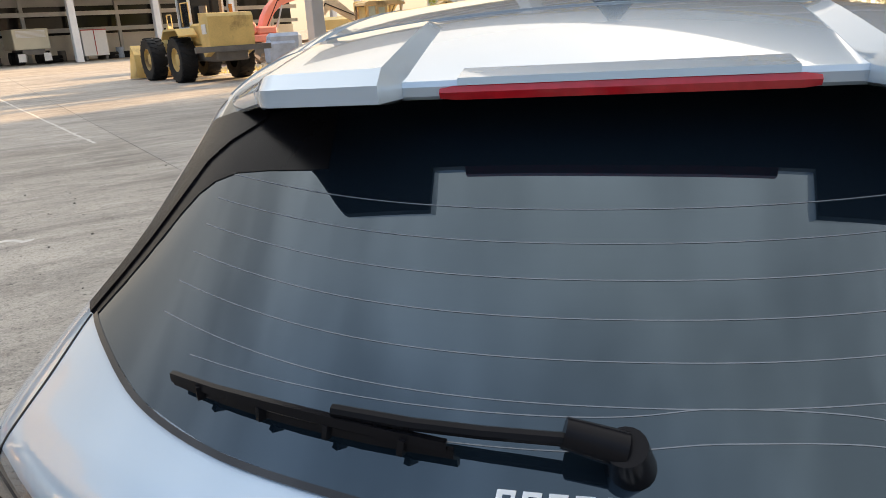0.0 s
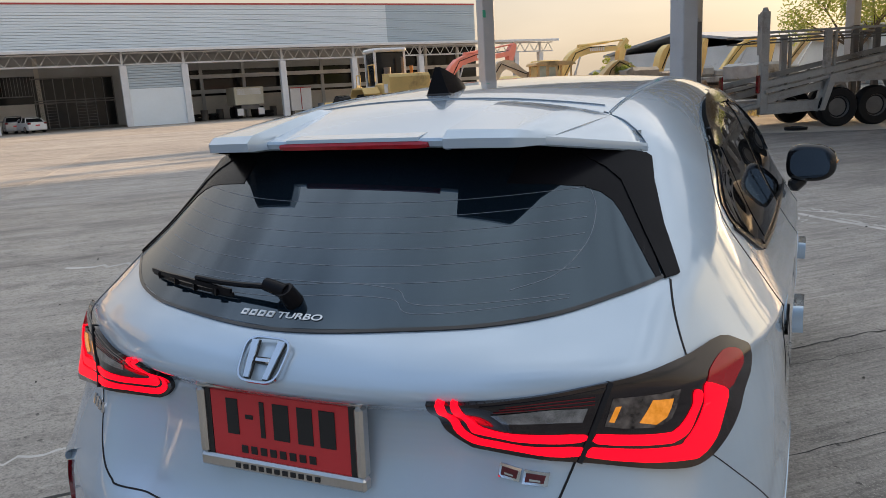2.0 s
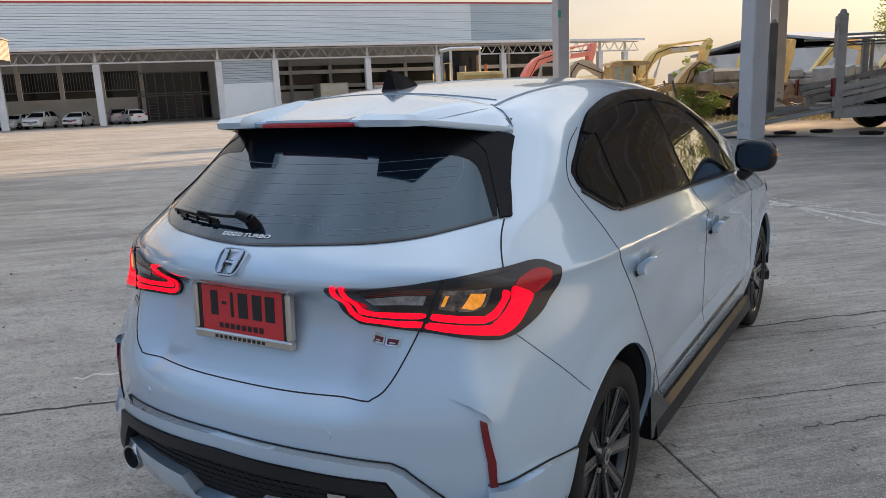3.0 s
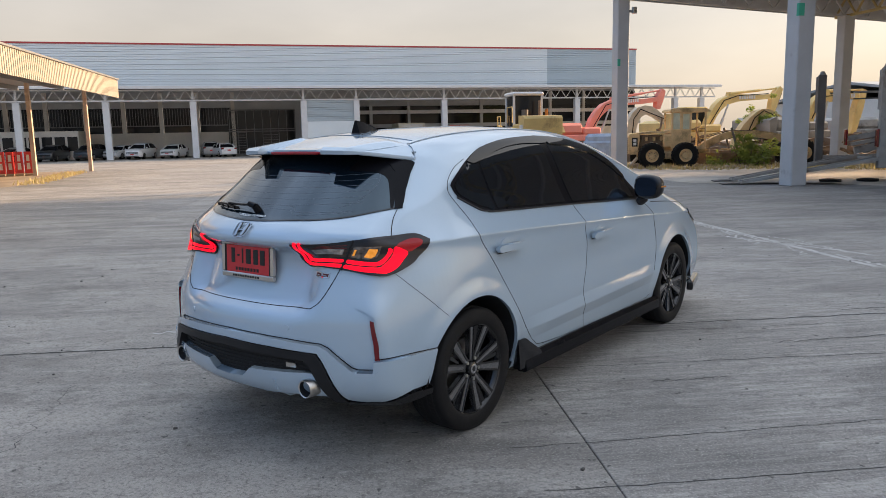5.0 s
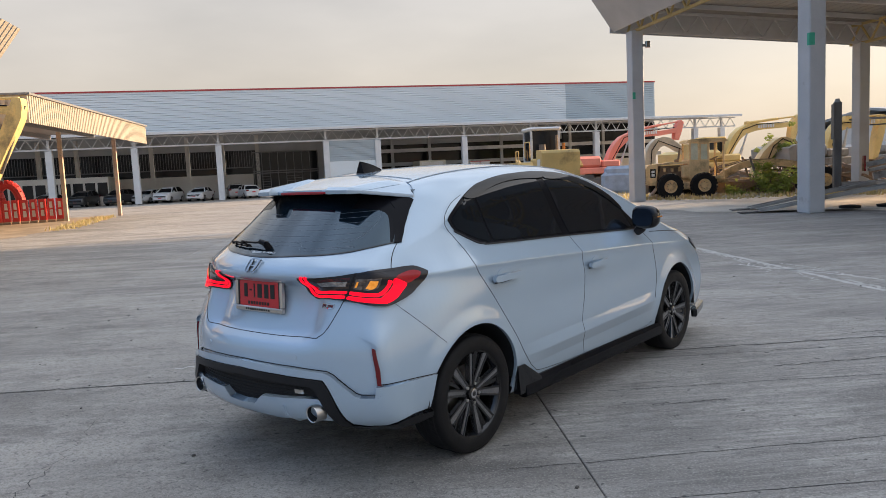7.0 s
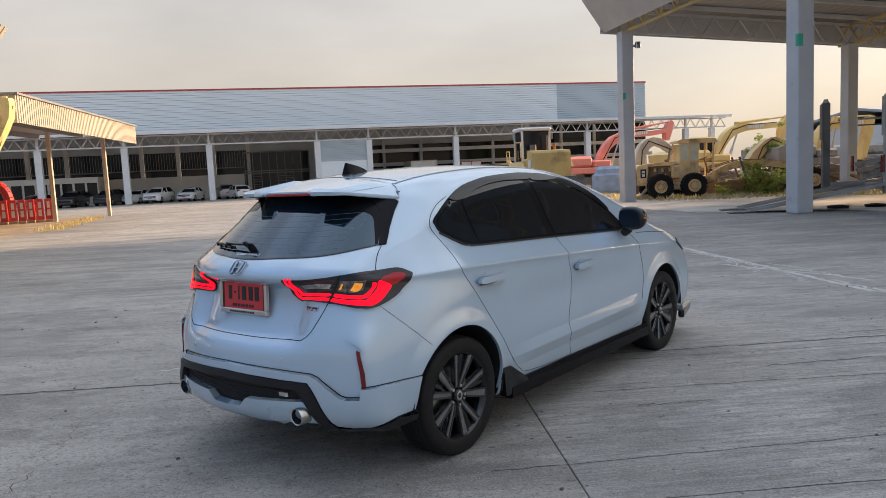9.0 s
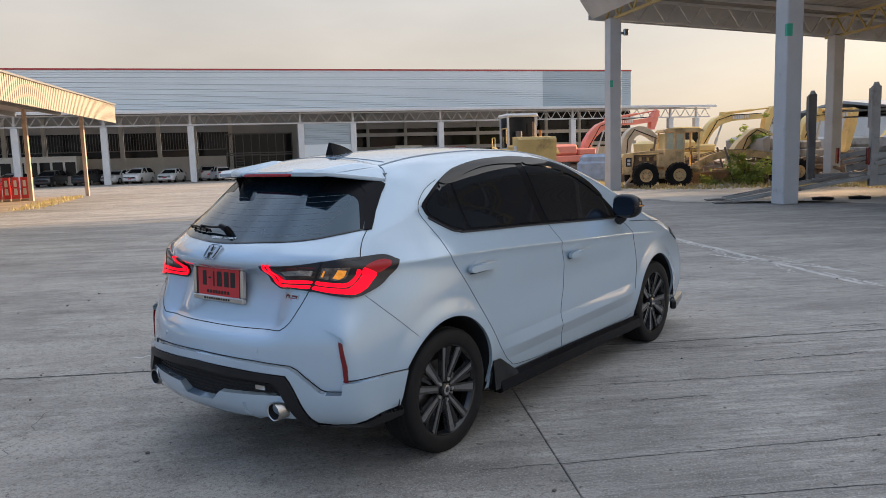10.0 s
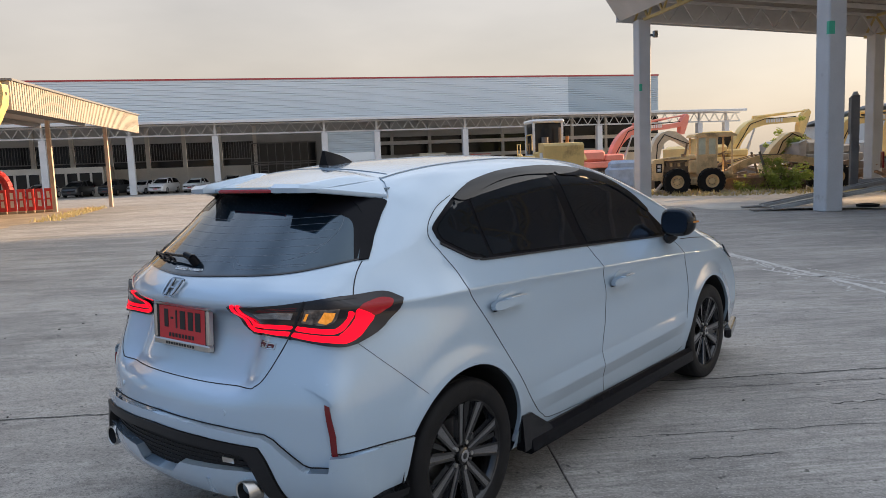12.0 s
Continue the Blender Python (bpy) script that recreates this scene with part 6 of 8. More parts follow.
def big_wheel(parent, x, y, r, w, rim_mat, lugs=True):
    s = 1 if x > 0 else -1
    m = Matrix.Translation((x, y, r)) @ Matrix.Rotation(radians(90 * s), 4, "Y")
    t = part("tyre", Geo().lathe([(r * 0.52, -w * 0.42), (r * 0.72, -w * 0.5), (r * 0.93, -w * 0.48), (r, -w * 0.36), (r, w * 0.36), (r * 0.93, w * 0.48), (r * 0.72, w * 0.5), (r * 0.52, w * 0.42)], m, 32), RUBBER, parent, smooth=40)
    if lugs:
        g = Geo()
        for i in range(22):
            for k in (-1, 1):
                q = m @ Matrix.Rotation(2 * math.pi * (i + 0.5 * (k > 0)) / 22, 4, "Z")
                g.beam(q @ Vector((r * 1.0, -0.02, k * w * 0.05)), q @ Vector((r * 0.97, 0.10, k * w * 0.46)), 0.06, 0.05, up=q.to_3x3() @ Vector((1, 0, 0)))
        part("tread_lug", g, RUBBER, t, smooth=0, kind="stuff")
    rim = part("rim", Geo().lathe([(r * 0.53, w * 0.40), (r * 0.50, w * 0.42), (r * 0.46, w * 0.22), (r * 0.30, w * 0.15), (r * 0.22, w * 0.32), (0.001, w * 0.34)], m, 28), rim_mat, t, smooth=40)
    g = Geo()
    for i in range(8):
        q = m @ Matrix.Rotation(2 * math.pi * i / 8, 4, "Z")
        g.cyl(q @ Vector((r * 0.27, 0, w * 0.16)), q @ Vector((r * 0.27, 0, w * 0.26)), 0.02 * r / 0.5, n=6)
    part("wheel_bolt", g, DARK_STEEL, rim, kind="stuff")


def wheel_loader(m):
    t = thing("wheel_loader", "faded yellow wheel loader parked with its bucket down", "wheel loader", m)
    for x in (-1.0, 1.0):
        for y in (0.0, 3.0):
            big_wheel(t, x, y, 0.74, 0.55, CAT_YELLOW)
    part("counterweight", Geo().slab([(-2.0, 1.0), (-2.05, 2.02), (-1.95, 2.12), (-1.3, 2.15), (-1.3, 1.05), (-1.4, 0.8)], yz(-0.75), 1.5), CAT_YELLOW, t)
    part("engine_cover", Geo().box(-0.62, 0.62, -1.3, 0.0, 1.15, 1.85, 0.06), CAT_YELLOW, t)
    part("rear_frame", Geo().box(-0.55, 0.55, -1.9, 1.2, 0.65, 1.1, 0.05).box(-1.25, 1.25, -2.1, -1.95, 0.95, 1.12), DARK_STEEL, t)
    part("front_frame", Geo().box(-0.5, 0.5, 1.5, 3.6, 0.6, 1.35, 0.05), CAT_YELLOW, t)
    for x in (-1.0, 1.0):
        part("mudguard", Geo().slab([(-0.85, 1.5), (-0.6, 1.72), (0.6, 1.72), (0.9, 1.45), (0.88, 1.40), (0.58, 1.66), (-0.58, 1.66), (-0.82, 1.45)], yz(x - 0.3), 0.6), CAT_YELLOW, t)
        part("step", Geo().box(x - 0.12, x + 0.12, 0.95, 1.35, 0.5, 0.56).box(x - 0.12, x + 0.12, 0.95, 1.35, 0.85, 0.91).beam((x, 1.0, 0.5), (x, 1.0, 1.3), 0.04, 0.04), DARK_STEEL, t)
    cab = part("cab", Geo().box(-0.60, 0.60, -0.15, 1.00, 1.35, 1.75, 0.04), WHITE_PAINT, t, "white lower cab")
    part("cab_glass", Geo().box(-0.56, 0.56, -0.10, 0.95, 1.75, 2.95, 0.03), DARK_GLASS, cab)
    for x in (-0.57, 0.57):
        for y in (-0.11, 0.97):
            part("cab_post", Geo().box(x - 0.04, x + 0.04, y - 0.04, y + 0.04, 1.7, 2.98), WHITE_PAINT, cab)
    part("cab_roof", Geo().box(-0.65, 0.65, -0.2, 1.06, 2.96, 3.10, 0.05), WHITE_PAINT, cab)
    part("exhaust_pipe", Geo().cyl((0.35, -0.5, 1.9), (0.35, -0.5, 2.75), 0.05), RUSTY, t)
    part("air_filter", Geo().cyl((-0.2, -0.35, 1.9), (-0.2, -0.35, 2.4), 0.13), DARK_STEEL, t)
    part("handrail", Geo().tube([(-0.85, -0.8, 1.9), (-0.85, -0.8, 2.5), (-0.85, -0.1, 2.5), (-0.85, -0.1, 1.9)], 0.02, 6), CAT_YELLOW, t)
    part("handrail", Geo().tube([(-0.75, 1.25, 1.5), (-0.75, 1.25, 2.2), (-0.75, 1.7, 2.2), (-0.75, 1.7, 1.3)], 0.02, 6), CAT_YELLOW, t)
    for x in (-0.42, 0.42):
        part("lift_arm", Geo().slab([(2.3, 1.75), (2.6, 1.85), (3.6, 1.3), (4.5, 0.45), (4.35, 0.3), (3.4, 1.0), (2.4, 1.45)], yz(x - 0.07), 0.14), CAT_YELLOW, t)
    b = part("bucket", Geo().slab([(4.4, 0.05), (5.35, 0.02), (5.35, 0.07), (4.6, 0.16), (4.42, 0.4), (4.45, 0.85), (4.75, 1.2), (4.70, 1.24), (4.36, 0.9), (4.30, 0.35)], yz(-1.3), 2.6), CAT_YELLOW, t, "rust-worn yellow bucket")
    for x in (-1.3, 1.26):
        part("bucket_side", Geo().slab([(4.4, 0.05), (5.35, 0.02), (4.72, 1.22), (4.40, 0.88), (4.34, 0.4)], yz(x), 0.04), CAT_YELLOW, b)
    part("sign_plate", Geo().box(-0.77, -0.755, -1.85, -1.5, 1.5, 1.8), WHITE_PAINT, t)
    part("beacon", Geo().cyl((0.4, -1.2, 1.85), (0.4, -1.2, 2.4), 0.06), AMBER_LENS, t, "amber beacon")
    return t


def curve_slab(parent, name, line, w, thick, mat, x=0.0):
    """A boxed arm along a bent line of (y, z, depth)."""
    p = spline(line, 2)
    d = np.gradient(p[:, :2], axis=0)
    n = np.stack([-d[:, 1], d[:, 0]], -1)
    n /= np.linalg.norm(n, axis=1, keepdims=True)
    top, low = p[:, :2] + n * p[:, 2:3] / 2, p[:, :2] - n * p[:, 2:3] / 2
    rows = [[(x - w / 2, *a), (x + w / 2, *a), (x + w / 2, *b), (x - w / 2, *b)] for a, b in zip(top, low)]
    return loft(rows, mat, name, parent, smooth=30)


def arm(reach, rise, stick):
    """The bent line of a boom and of the stick hanging from its end, as (y, z)."""
    ye, ze = 0.75 + reach, 1.10 + rise
    boom = [(0.75, 1.45), (0.75 + reach * 0.28, 1.45 + rise * 0.70), (0.75 + reach * 0.42, 1.43 + rise), (0.75 + reach * 0.62, 1.57 + rise), (ye, ze + 0.25)]
    return boom, [(ye + 0.30, ze + 0.78), (ye + 0.08, ze + 0.25), (ye - stick * 0.08, ze - stick * 0.4), (ye - stick * 0.18, ze - stick + 0.1)]


def excavator(m, mat, label, boom_line, stick_line=(), bucket=True, cabin=True, text=False, body=None, chassis=True):
    """A crawler excavator with a bent boom and, at its end, a stick and bucket."""
    t = thing("excavator" if chassis else "excavator_boom", label, "excavator", m)
    for x in (-1.0, 1.0) if chassis else ():
        tr = part("track", Geo().slab([(-1.7, 0.25), (-1.45, 0.0), (1.45, 0.0), (1.7, 0.25), (1.7, 0.55), (1.45, 0.8), (-1.45, 0.8), (-1.7, 0.55)], yz(x - 0.28), 0.56), DARK_STEEL, t)
        g = Geo()
        for i in range(18):
            y = -1.5 + i * 0.176
            g.box(x - 0.30, x + 0.30, y - 0.03, y + 0.03, 0.79, 0.84).box(x - 0.30, x + 0.30, y - 0.03, y + 0.03, 0.0, 0.02)
        part("track_shoe", g, RUSTY, tr, kind="stuff")
        for i in range(6):
            part("roller", Geo().cyl((x * 1.29, -1.2 + i * 0.48, 0.3), (x * 1.31, -1.2 + i * 0.48, 0.3), 0.17, n=14), RUSTY, tr)
    if chassis:
        part("undercarriage", Geo().box(-0.8, 0.8, -0.8, 0.8, 0.3, 0.85), DARK_STEEL, t)
        part("slew_ring", Geo().cyl((0, 0, 0.85), (0, 0, 1.0), 0.6, n=24), DARK_STEEL, t)
        part("upper_body", Geo().box(-1.25, 1.25, -2.2, 1.0, 1.0, 1.35, 0.05).box(-1.2, 1.2, -2.2, -0.3, 1.35, 2.0, 0.15).box(0.35, 1.2, -0.3, 0.9, 1.35, 1.75, 0.08), body or mat, t)
        part("counterweight", Geo().slab([(-2.2, 1.0), (-2.55, 1.15), (-2.6, 1.85), (-2.2, 2.0)], yz(-1.22), 2.44), body or mat, t)
    if cabin:
        cab = part("cab", Geo().box(-1.2, -0.3, -0.25, 1.15, 1.35, 1.75, 0.05), mat, t)
        part("cab_glass", Geo().box(-1.16, -0.34, -0.2, 1.1, 1.75, 2.6, 0.05), DARK_GLASS, cab)
        part("cab_roof", Geo().box(-1.2, -0.3, -0.25, 1.12, 2.6, 2.72, 0.05), mat, cab)
        for x in (-1.18, -0.32):
            for y in (-0.2, 0.5, 1.1):
                part("cab_post", Geo().box(x - 0.03, x + 0.03, y - 0.03, y + 0.03, 1.7, 2.65), mat, cab)
    k = len(boom_line)
    deep = [0.36 + 0.16 * math.sin(math.pi * min(1.0, 1.25 * i / (k - 1))) - 0.10 * i / (k - 1) for i in range(k)]
    boom = curve_slab(t, "boom", [(y, z, d) for (y, z), d in zip(boom_line, deep)], 0.38, 0.5, mat)
    (ya, za), (yc, zc), (yd, zd), (ye, ze) = boom_line[0], boom_line[2], boom_line[3], boom_line[-1]
    for x in (-0.38, 0.38) if chassis else ():
        low, high = Vector((x, ya + 0.5, za - 0.25)), Vector((x, yc + 0.15, zc - 0.10))
        part("boom_ram", Geo().cyl(low, low.lerp(high, 0.55), 0.075, n=10).cyl(low.lerp(high, 0.55), high, 0.045, n=10), STEEL, t)
    if stick_line:
        (yt, zt), (yb, zb) = stick_line[0], stick_line[-1]
        low, high = Vector((0, (yc + yd) / 2, (zc + zd) / 2 + 0.36)), Vector((0, yt, zt))
        part("stick_ram", Geo().cyl(low, low.lerp(high, 0.6), 0.075, n=10).cyl(low.lerp(high, 0.6), high, 0.045, n=10), mat, t)
        part("ram_lug", Geo().slab([(low.y - 0.16, low.z - 0.30), (low.y + 0.16, low.z - 0.30), (low.y + 0.08, low.z + 0.08), (low.y - 0.08, low.z + 0.08)], yz(-0.10), 0.20), mat, t)
        n = len(stick_line)
        curve_slab(t, "stick", [(y, z, (0.26, 0.48, 0.40, 0.28)[min(3, i * 3 // (n - 1))]) for i, (y, z) in enumerate(stick_line)], 0.34, 0.4, mat)
        part("bucket_ram", Geo().cyl((0, yt + 0.14, zt - 0.25), (0, yb + 0.33, zb + 0.2), 0.05, n=8), DARK_STEEL, t)
    part("boom_hose", Geo().tube([(0.21, ya + 0.1, za + 0.3), (0.23, yc, zc + 0.12), (0.23, yd, zd + 0.12), (0.21, ye - 0.2, ze + 0.15)], 0.022, 6), TRIM_BLACK, t)
    if text:
        ym, zm = yd + 0.1, zd - 0.08
        slope = (ze - zd) / (ye - yd)
        for i in range(7):
            part("boom_mark", Geo().box(0.212, 0.216, ym + i * 0.16, ym + i * 0.16 + 0.11, zm + slope * i * 0.16, zm + 0.19 + slope * i * 0.16), WHITE_PAINT, boom)
    if bucket:
        b = part("bucket", Geo().slab([(yb + 0.1, zb + 0.1), (yb + 0.35, zb - 0.25), (yb + 0.2, zb - 0.75), (yb - 0.35, zb - 0.95), (yb - 0.75, zb - 0.8), (yb - 0.72, zb - 0.72), (yb - 0.3, zb - 0.8), (yb + 0.05, zb - 0.62), (yb + 0.18, zb - 0.25), (yb - 0.1, zb - 0.02)], yz(-0.55), 1.1), RUSTY, t, "rusty digging bucket")
        for x in (-0.55, 0.51):
            part("bucket_side", Geo().slab([(yb - 0.1, zb), (yb + 0.3, zb - 0.25), (yb + 0.15, zb - 0.7), (yb - 0.35, zb - 0.9), (yb - 0.7, zb - 0.75)], yz(x), 0.04), RUSTY, b)
        for i in range(5):
            part("bucket_tooth", Geo().slab([(yb - 0.72, zb - 0.82), (yb - 0.92, zb - 0.68), (yb - 0.72, zb - 0.74)], yz(-0.5 + i * 0.23), 0.08), DARK_STEEL, b)
    return t


def grader(m):
    """An old motor grader: bare engine behind the radiator, boxy cab, arched frame running forward."""
    t = thing("motor_grader", "old khaki yellow motor grader with a bare rusty engine", "grader", m)
    for x in (-0.95, 0.95):
        for y in (-1.50, 0.0, 5.3):
            big_wheel(t, x, y, 0.56, 0.38, OLD_YELLOW)
        part("tandem_case", Geo().box(x * 0.72 - 0.08, x * 0.72 + 0.08, -1.75, 0.25, 0.4, 0.72, 0.04), OLD_YELLOW, t)
    # radiator shell, hood and the engine left bare between them
    shell = part("radiator_shell", Geo().slab([(-2.42, 0.62), (-2.45, 1.42), (-2.36, 1.56), (-1.92, 1.60), (-1.92, 1.30), (-2.02, 0.62)], yz(-0.48), 0.96), OLD_YELLOW, t)
    g = Geo()
    for i in range(8):
        g.box(-0.40, 0.40, -2.49, -2.44, 0.70 + i * 0.09, 0.75 + i * 0.09)
    part("radiator_grille", g, DARK_STEEL, shell)
    for x in (-0.492, 0.482):
        tile = part("side_tile", Geo().box(x, x + 0.01, -2.28, -2.02, 0.98, 1.38), INK, shell)
        part("tile_mark", Geo().box(x + (0.012 if x > 0 else -0.012), x + (0.014 if x > 0 else -0.004), -2.22, -2.08, 1.04, 1.16).box(x + (0.012 if x > 0 else -0.012), x + (0.014 if x > 0 else -0.004), -2.22, -2.08, 1.20, 1.31), DECAL, tile)
    part("hood", Geo().slab([(-1.95, 1.52), (-1.95, 1.61), (-1.3, 1.66), (-0.45, 1.66), (-0.45, 1.56), (-1.3, 1.56)], yz(-0.46), 0.92), OLD_YELLOW, t)
    engine = part("engine_block", Geo().box(-0.26, 0.26, -1.92, -0.75, 0.78, 1.28, 0.03).box(-0.20, 0.20, -1.85, -0.85, 1.28, 1.50, 0.04), RUSTY, t, "rusty bare engine block")
    for i in range(6):
        y = -1.80 + i * 0.17
        part("cylinder_head", Geo().box(-0.30, 0.30, y, y + 0.12, 1.22, 1.42, 0.015), OLD_YELLOW if i % 2 else RUSTY, engine)
    for x in (-0.34, 0.34):
        part("engine_pipe", Geo().tube([(x, -1.9, 0.98), (x, -1.5, 1.12), (x, -1.1, 1.05), (x, -0.8, 1.25)], 0.035, 6).tube([(x * 1.1, -1.75, 1.45), (x * 1.1, -1.2, 1.40), (x * 1.1, -0.9, 1.48)], 0.03, 6), RUSTY, engine)
        part("fuel_filter", Geo().cyl((x * 1.1, -1.35, 0.88), (x * 1.1, -1.35, 1.15), 0.065, n=10).cyl((x * 1.1, -1.15, 0.88), (x * 1.1, -1.15, 1.12), 0.055, n=10), CREAM_BOX, engine)
        part("side_tank", Geo().box(x * 1.35 - 0.14, x * 1.35 + 0.14, -0.86, -0.36, 0.92, 1.50, 0.06), OLD_YELLOW, t)
        part("frame_rail", Geo().box(x - 0.06, x + 0.06, -2.45, 1.3, 0.62, 0.80, 0.02), OLD_YELLOW, t)
    part("rear_bumper", Geo().box(-0.75, 0.75, -2.62, -2.40, 0.28, 0.66, 0.04), RUSTY, t)
    part("exhaust_pipe", Geo().cyl((0.20, -0.95, 1.60), (0.20, -0.86, 2.25), 0.05, 0.045).cyl((0.20, -1.0, 1.60), (0.20, -1.02, 1.78), 0.10, 0.10), RUSTY, t)
    # cab: front quarter glazed, solid door with a rounded window, open doorway
    cab = part("cab", Geo().box(-0.66, 0.66, -0.55, 1.02, 0.80, 0.96, 0.03), OLD_YELLOW, t)
    for x in (-0.66, 0.60):
        part("cab_side", Geo().box(x, x + 0.06, -0.55, 0.34, 0.90, 1.72, 0.01).box(x, x + 0.06, -0.17, -0.03, 1.72, 2.50, 0.01).box(x, x + 0.06, 0.26, 0.36, 1.72, 2.50, 0.01).box(x, x + 0.06, -0.03, 0.26, 2.40, 2.50).box(x, x + 0.06, -0.55, -0.47, 1.72, 2.50, 0.01), OLD_YELLOW, cab)
        part("cab_glass", Geo().box(x + 0.025, x + 0.035, -0.47, -0.17, 1.72, 2.46), PALE_GLASS, cab, "cab window in a pale colour for the sky seen through it")
        part("cab_glass", Geo().box(x + 0.025, x + 0.035, -0.03, 0.26, 1.72, 2.40), PALE_GLASS, cab, "cab window in a pale colour for the sky seen through it")
        part("door_post", Geo().box(x, x + 0.06, 0.94, 1.02, 0.90, 2.50, 0.01), OLD_YELLOW, cab)
        part("door_rail", Geo().beam((x + 0.03, 0.36, 1.70), (x + 0.03, 0.96, 1.74), 0.03, 0.03).beam((x + 0.03, 0.66, 0.95), (x + 0.03, 0.66, 1.70), 0.025, 0.025), RUSTY, cab)
    part("cab_back", Geo().box(-0.60, 0.60, -0.55, -0.50, 0.90, 1.75), OLD_YELLOW, cab)
    part("cab_roof", Geo().slab([(-0.64, 2.50), (-0.62, 2.60), (-0.45, 2.66), (0.90, 2.64), (1.14, 2.56), (1.16, 2.48)], yz(-0.74), 1.48), OLD_YELLOW, cab)
    part("seat", Geo().box(-0.25, 0.25, 0.15, 0.55, 1.30, 1.42, 0.04).box(-0.25, 0.25, 0.10, 0.20, 1.40, 1.95, 0.04), DARK_STEEL, cab)
    part("steering_column", Geo().cyl((0, 1.0, 1.0), (0, 0.75, 1.75), 0.04).lathe([(0.17, -0.015), (0.20, 0.0), (0.17, 0.015)], Matrix.Translation((0, 0.75, 1.76)) @ Matrix.Rotation(0.4, 4, "X"), 18), RUSTY, cab)
    # arched frame, circle and blade
    curve_slab(t, "gooseneck", [(0.95, 0.85, 0.34), (1.5, 1.15, 0.32), (2.2, 1.42, 0.30), (3.4, 1.46, 0.30), (4.6, 1.25, 0.30), (5.5, 0.95, 0.36)], 0.34, 0.4, OLD_YELLOW)
    part("front_axle", Geo().box(-0.9, 0.9, 5.15, 5.45, 0.45, 0.75, 0.04), OLD_YELLOW, t)
    part("circle", Geo().lathe([(0.55, 0.62), (0.75, 0.62), (0.75, 0.72), (0.55, 0.72)], Matrix.Translation((0, 2.6, 0)), 28, True), RUSTY, t)
    part("drawbar", Geo().beam((0.5, 2.1, 0.72), (0, 5.1, 0.7), 0.12, 0.14).beam((-0.5, 2.1, 0.72), (0, 5.1, 0.7), 0.12, 0.14), OLD_YELLOW, t)
    part("blade", Geo().slab([(-1.75, 0.05), (1.75, 0.05), (1.75, 0.60), (-1.75, 0.60)], Matrix.Translation((0, 2.55, 0)) @ Matrix.Rotation(radians(58), 4, "Z") @ Matrix.Rotation(radians(90), 4, "X"), 0.05), RUSTY, t)
    for x in (-0.5, 0.5):
        part("lift_ram", Geo().cyl((x, 2.5, 0.75), (x, 2.2, 1.75), 0.055), DARK_STEEL, t)
        part("control_rod", Geo().tube([(x * 0.7, 0.95, 1.30), (x * 0.7, 2.2, 1.62), (x * 0.7, 3.2, 1.60)], 0.022, 6), RUSTY, t)
    return t


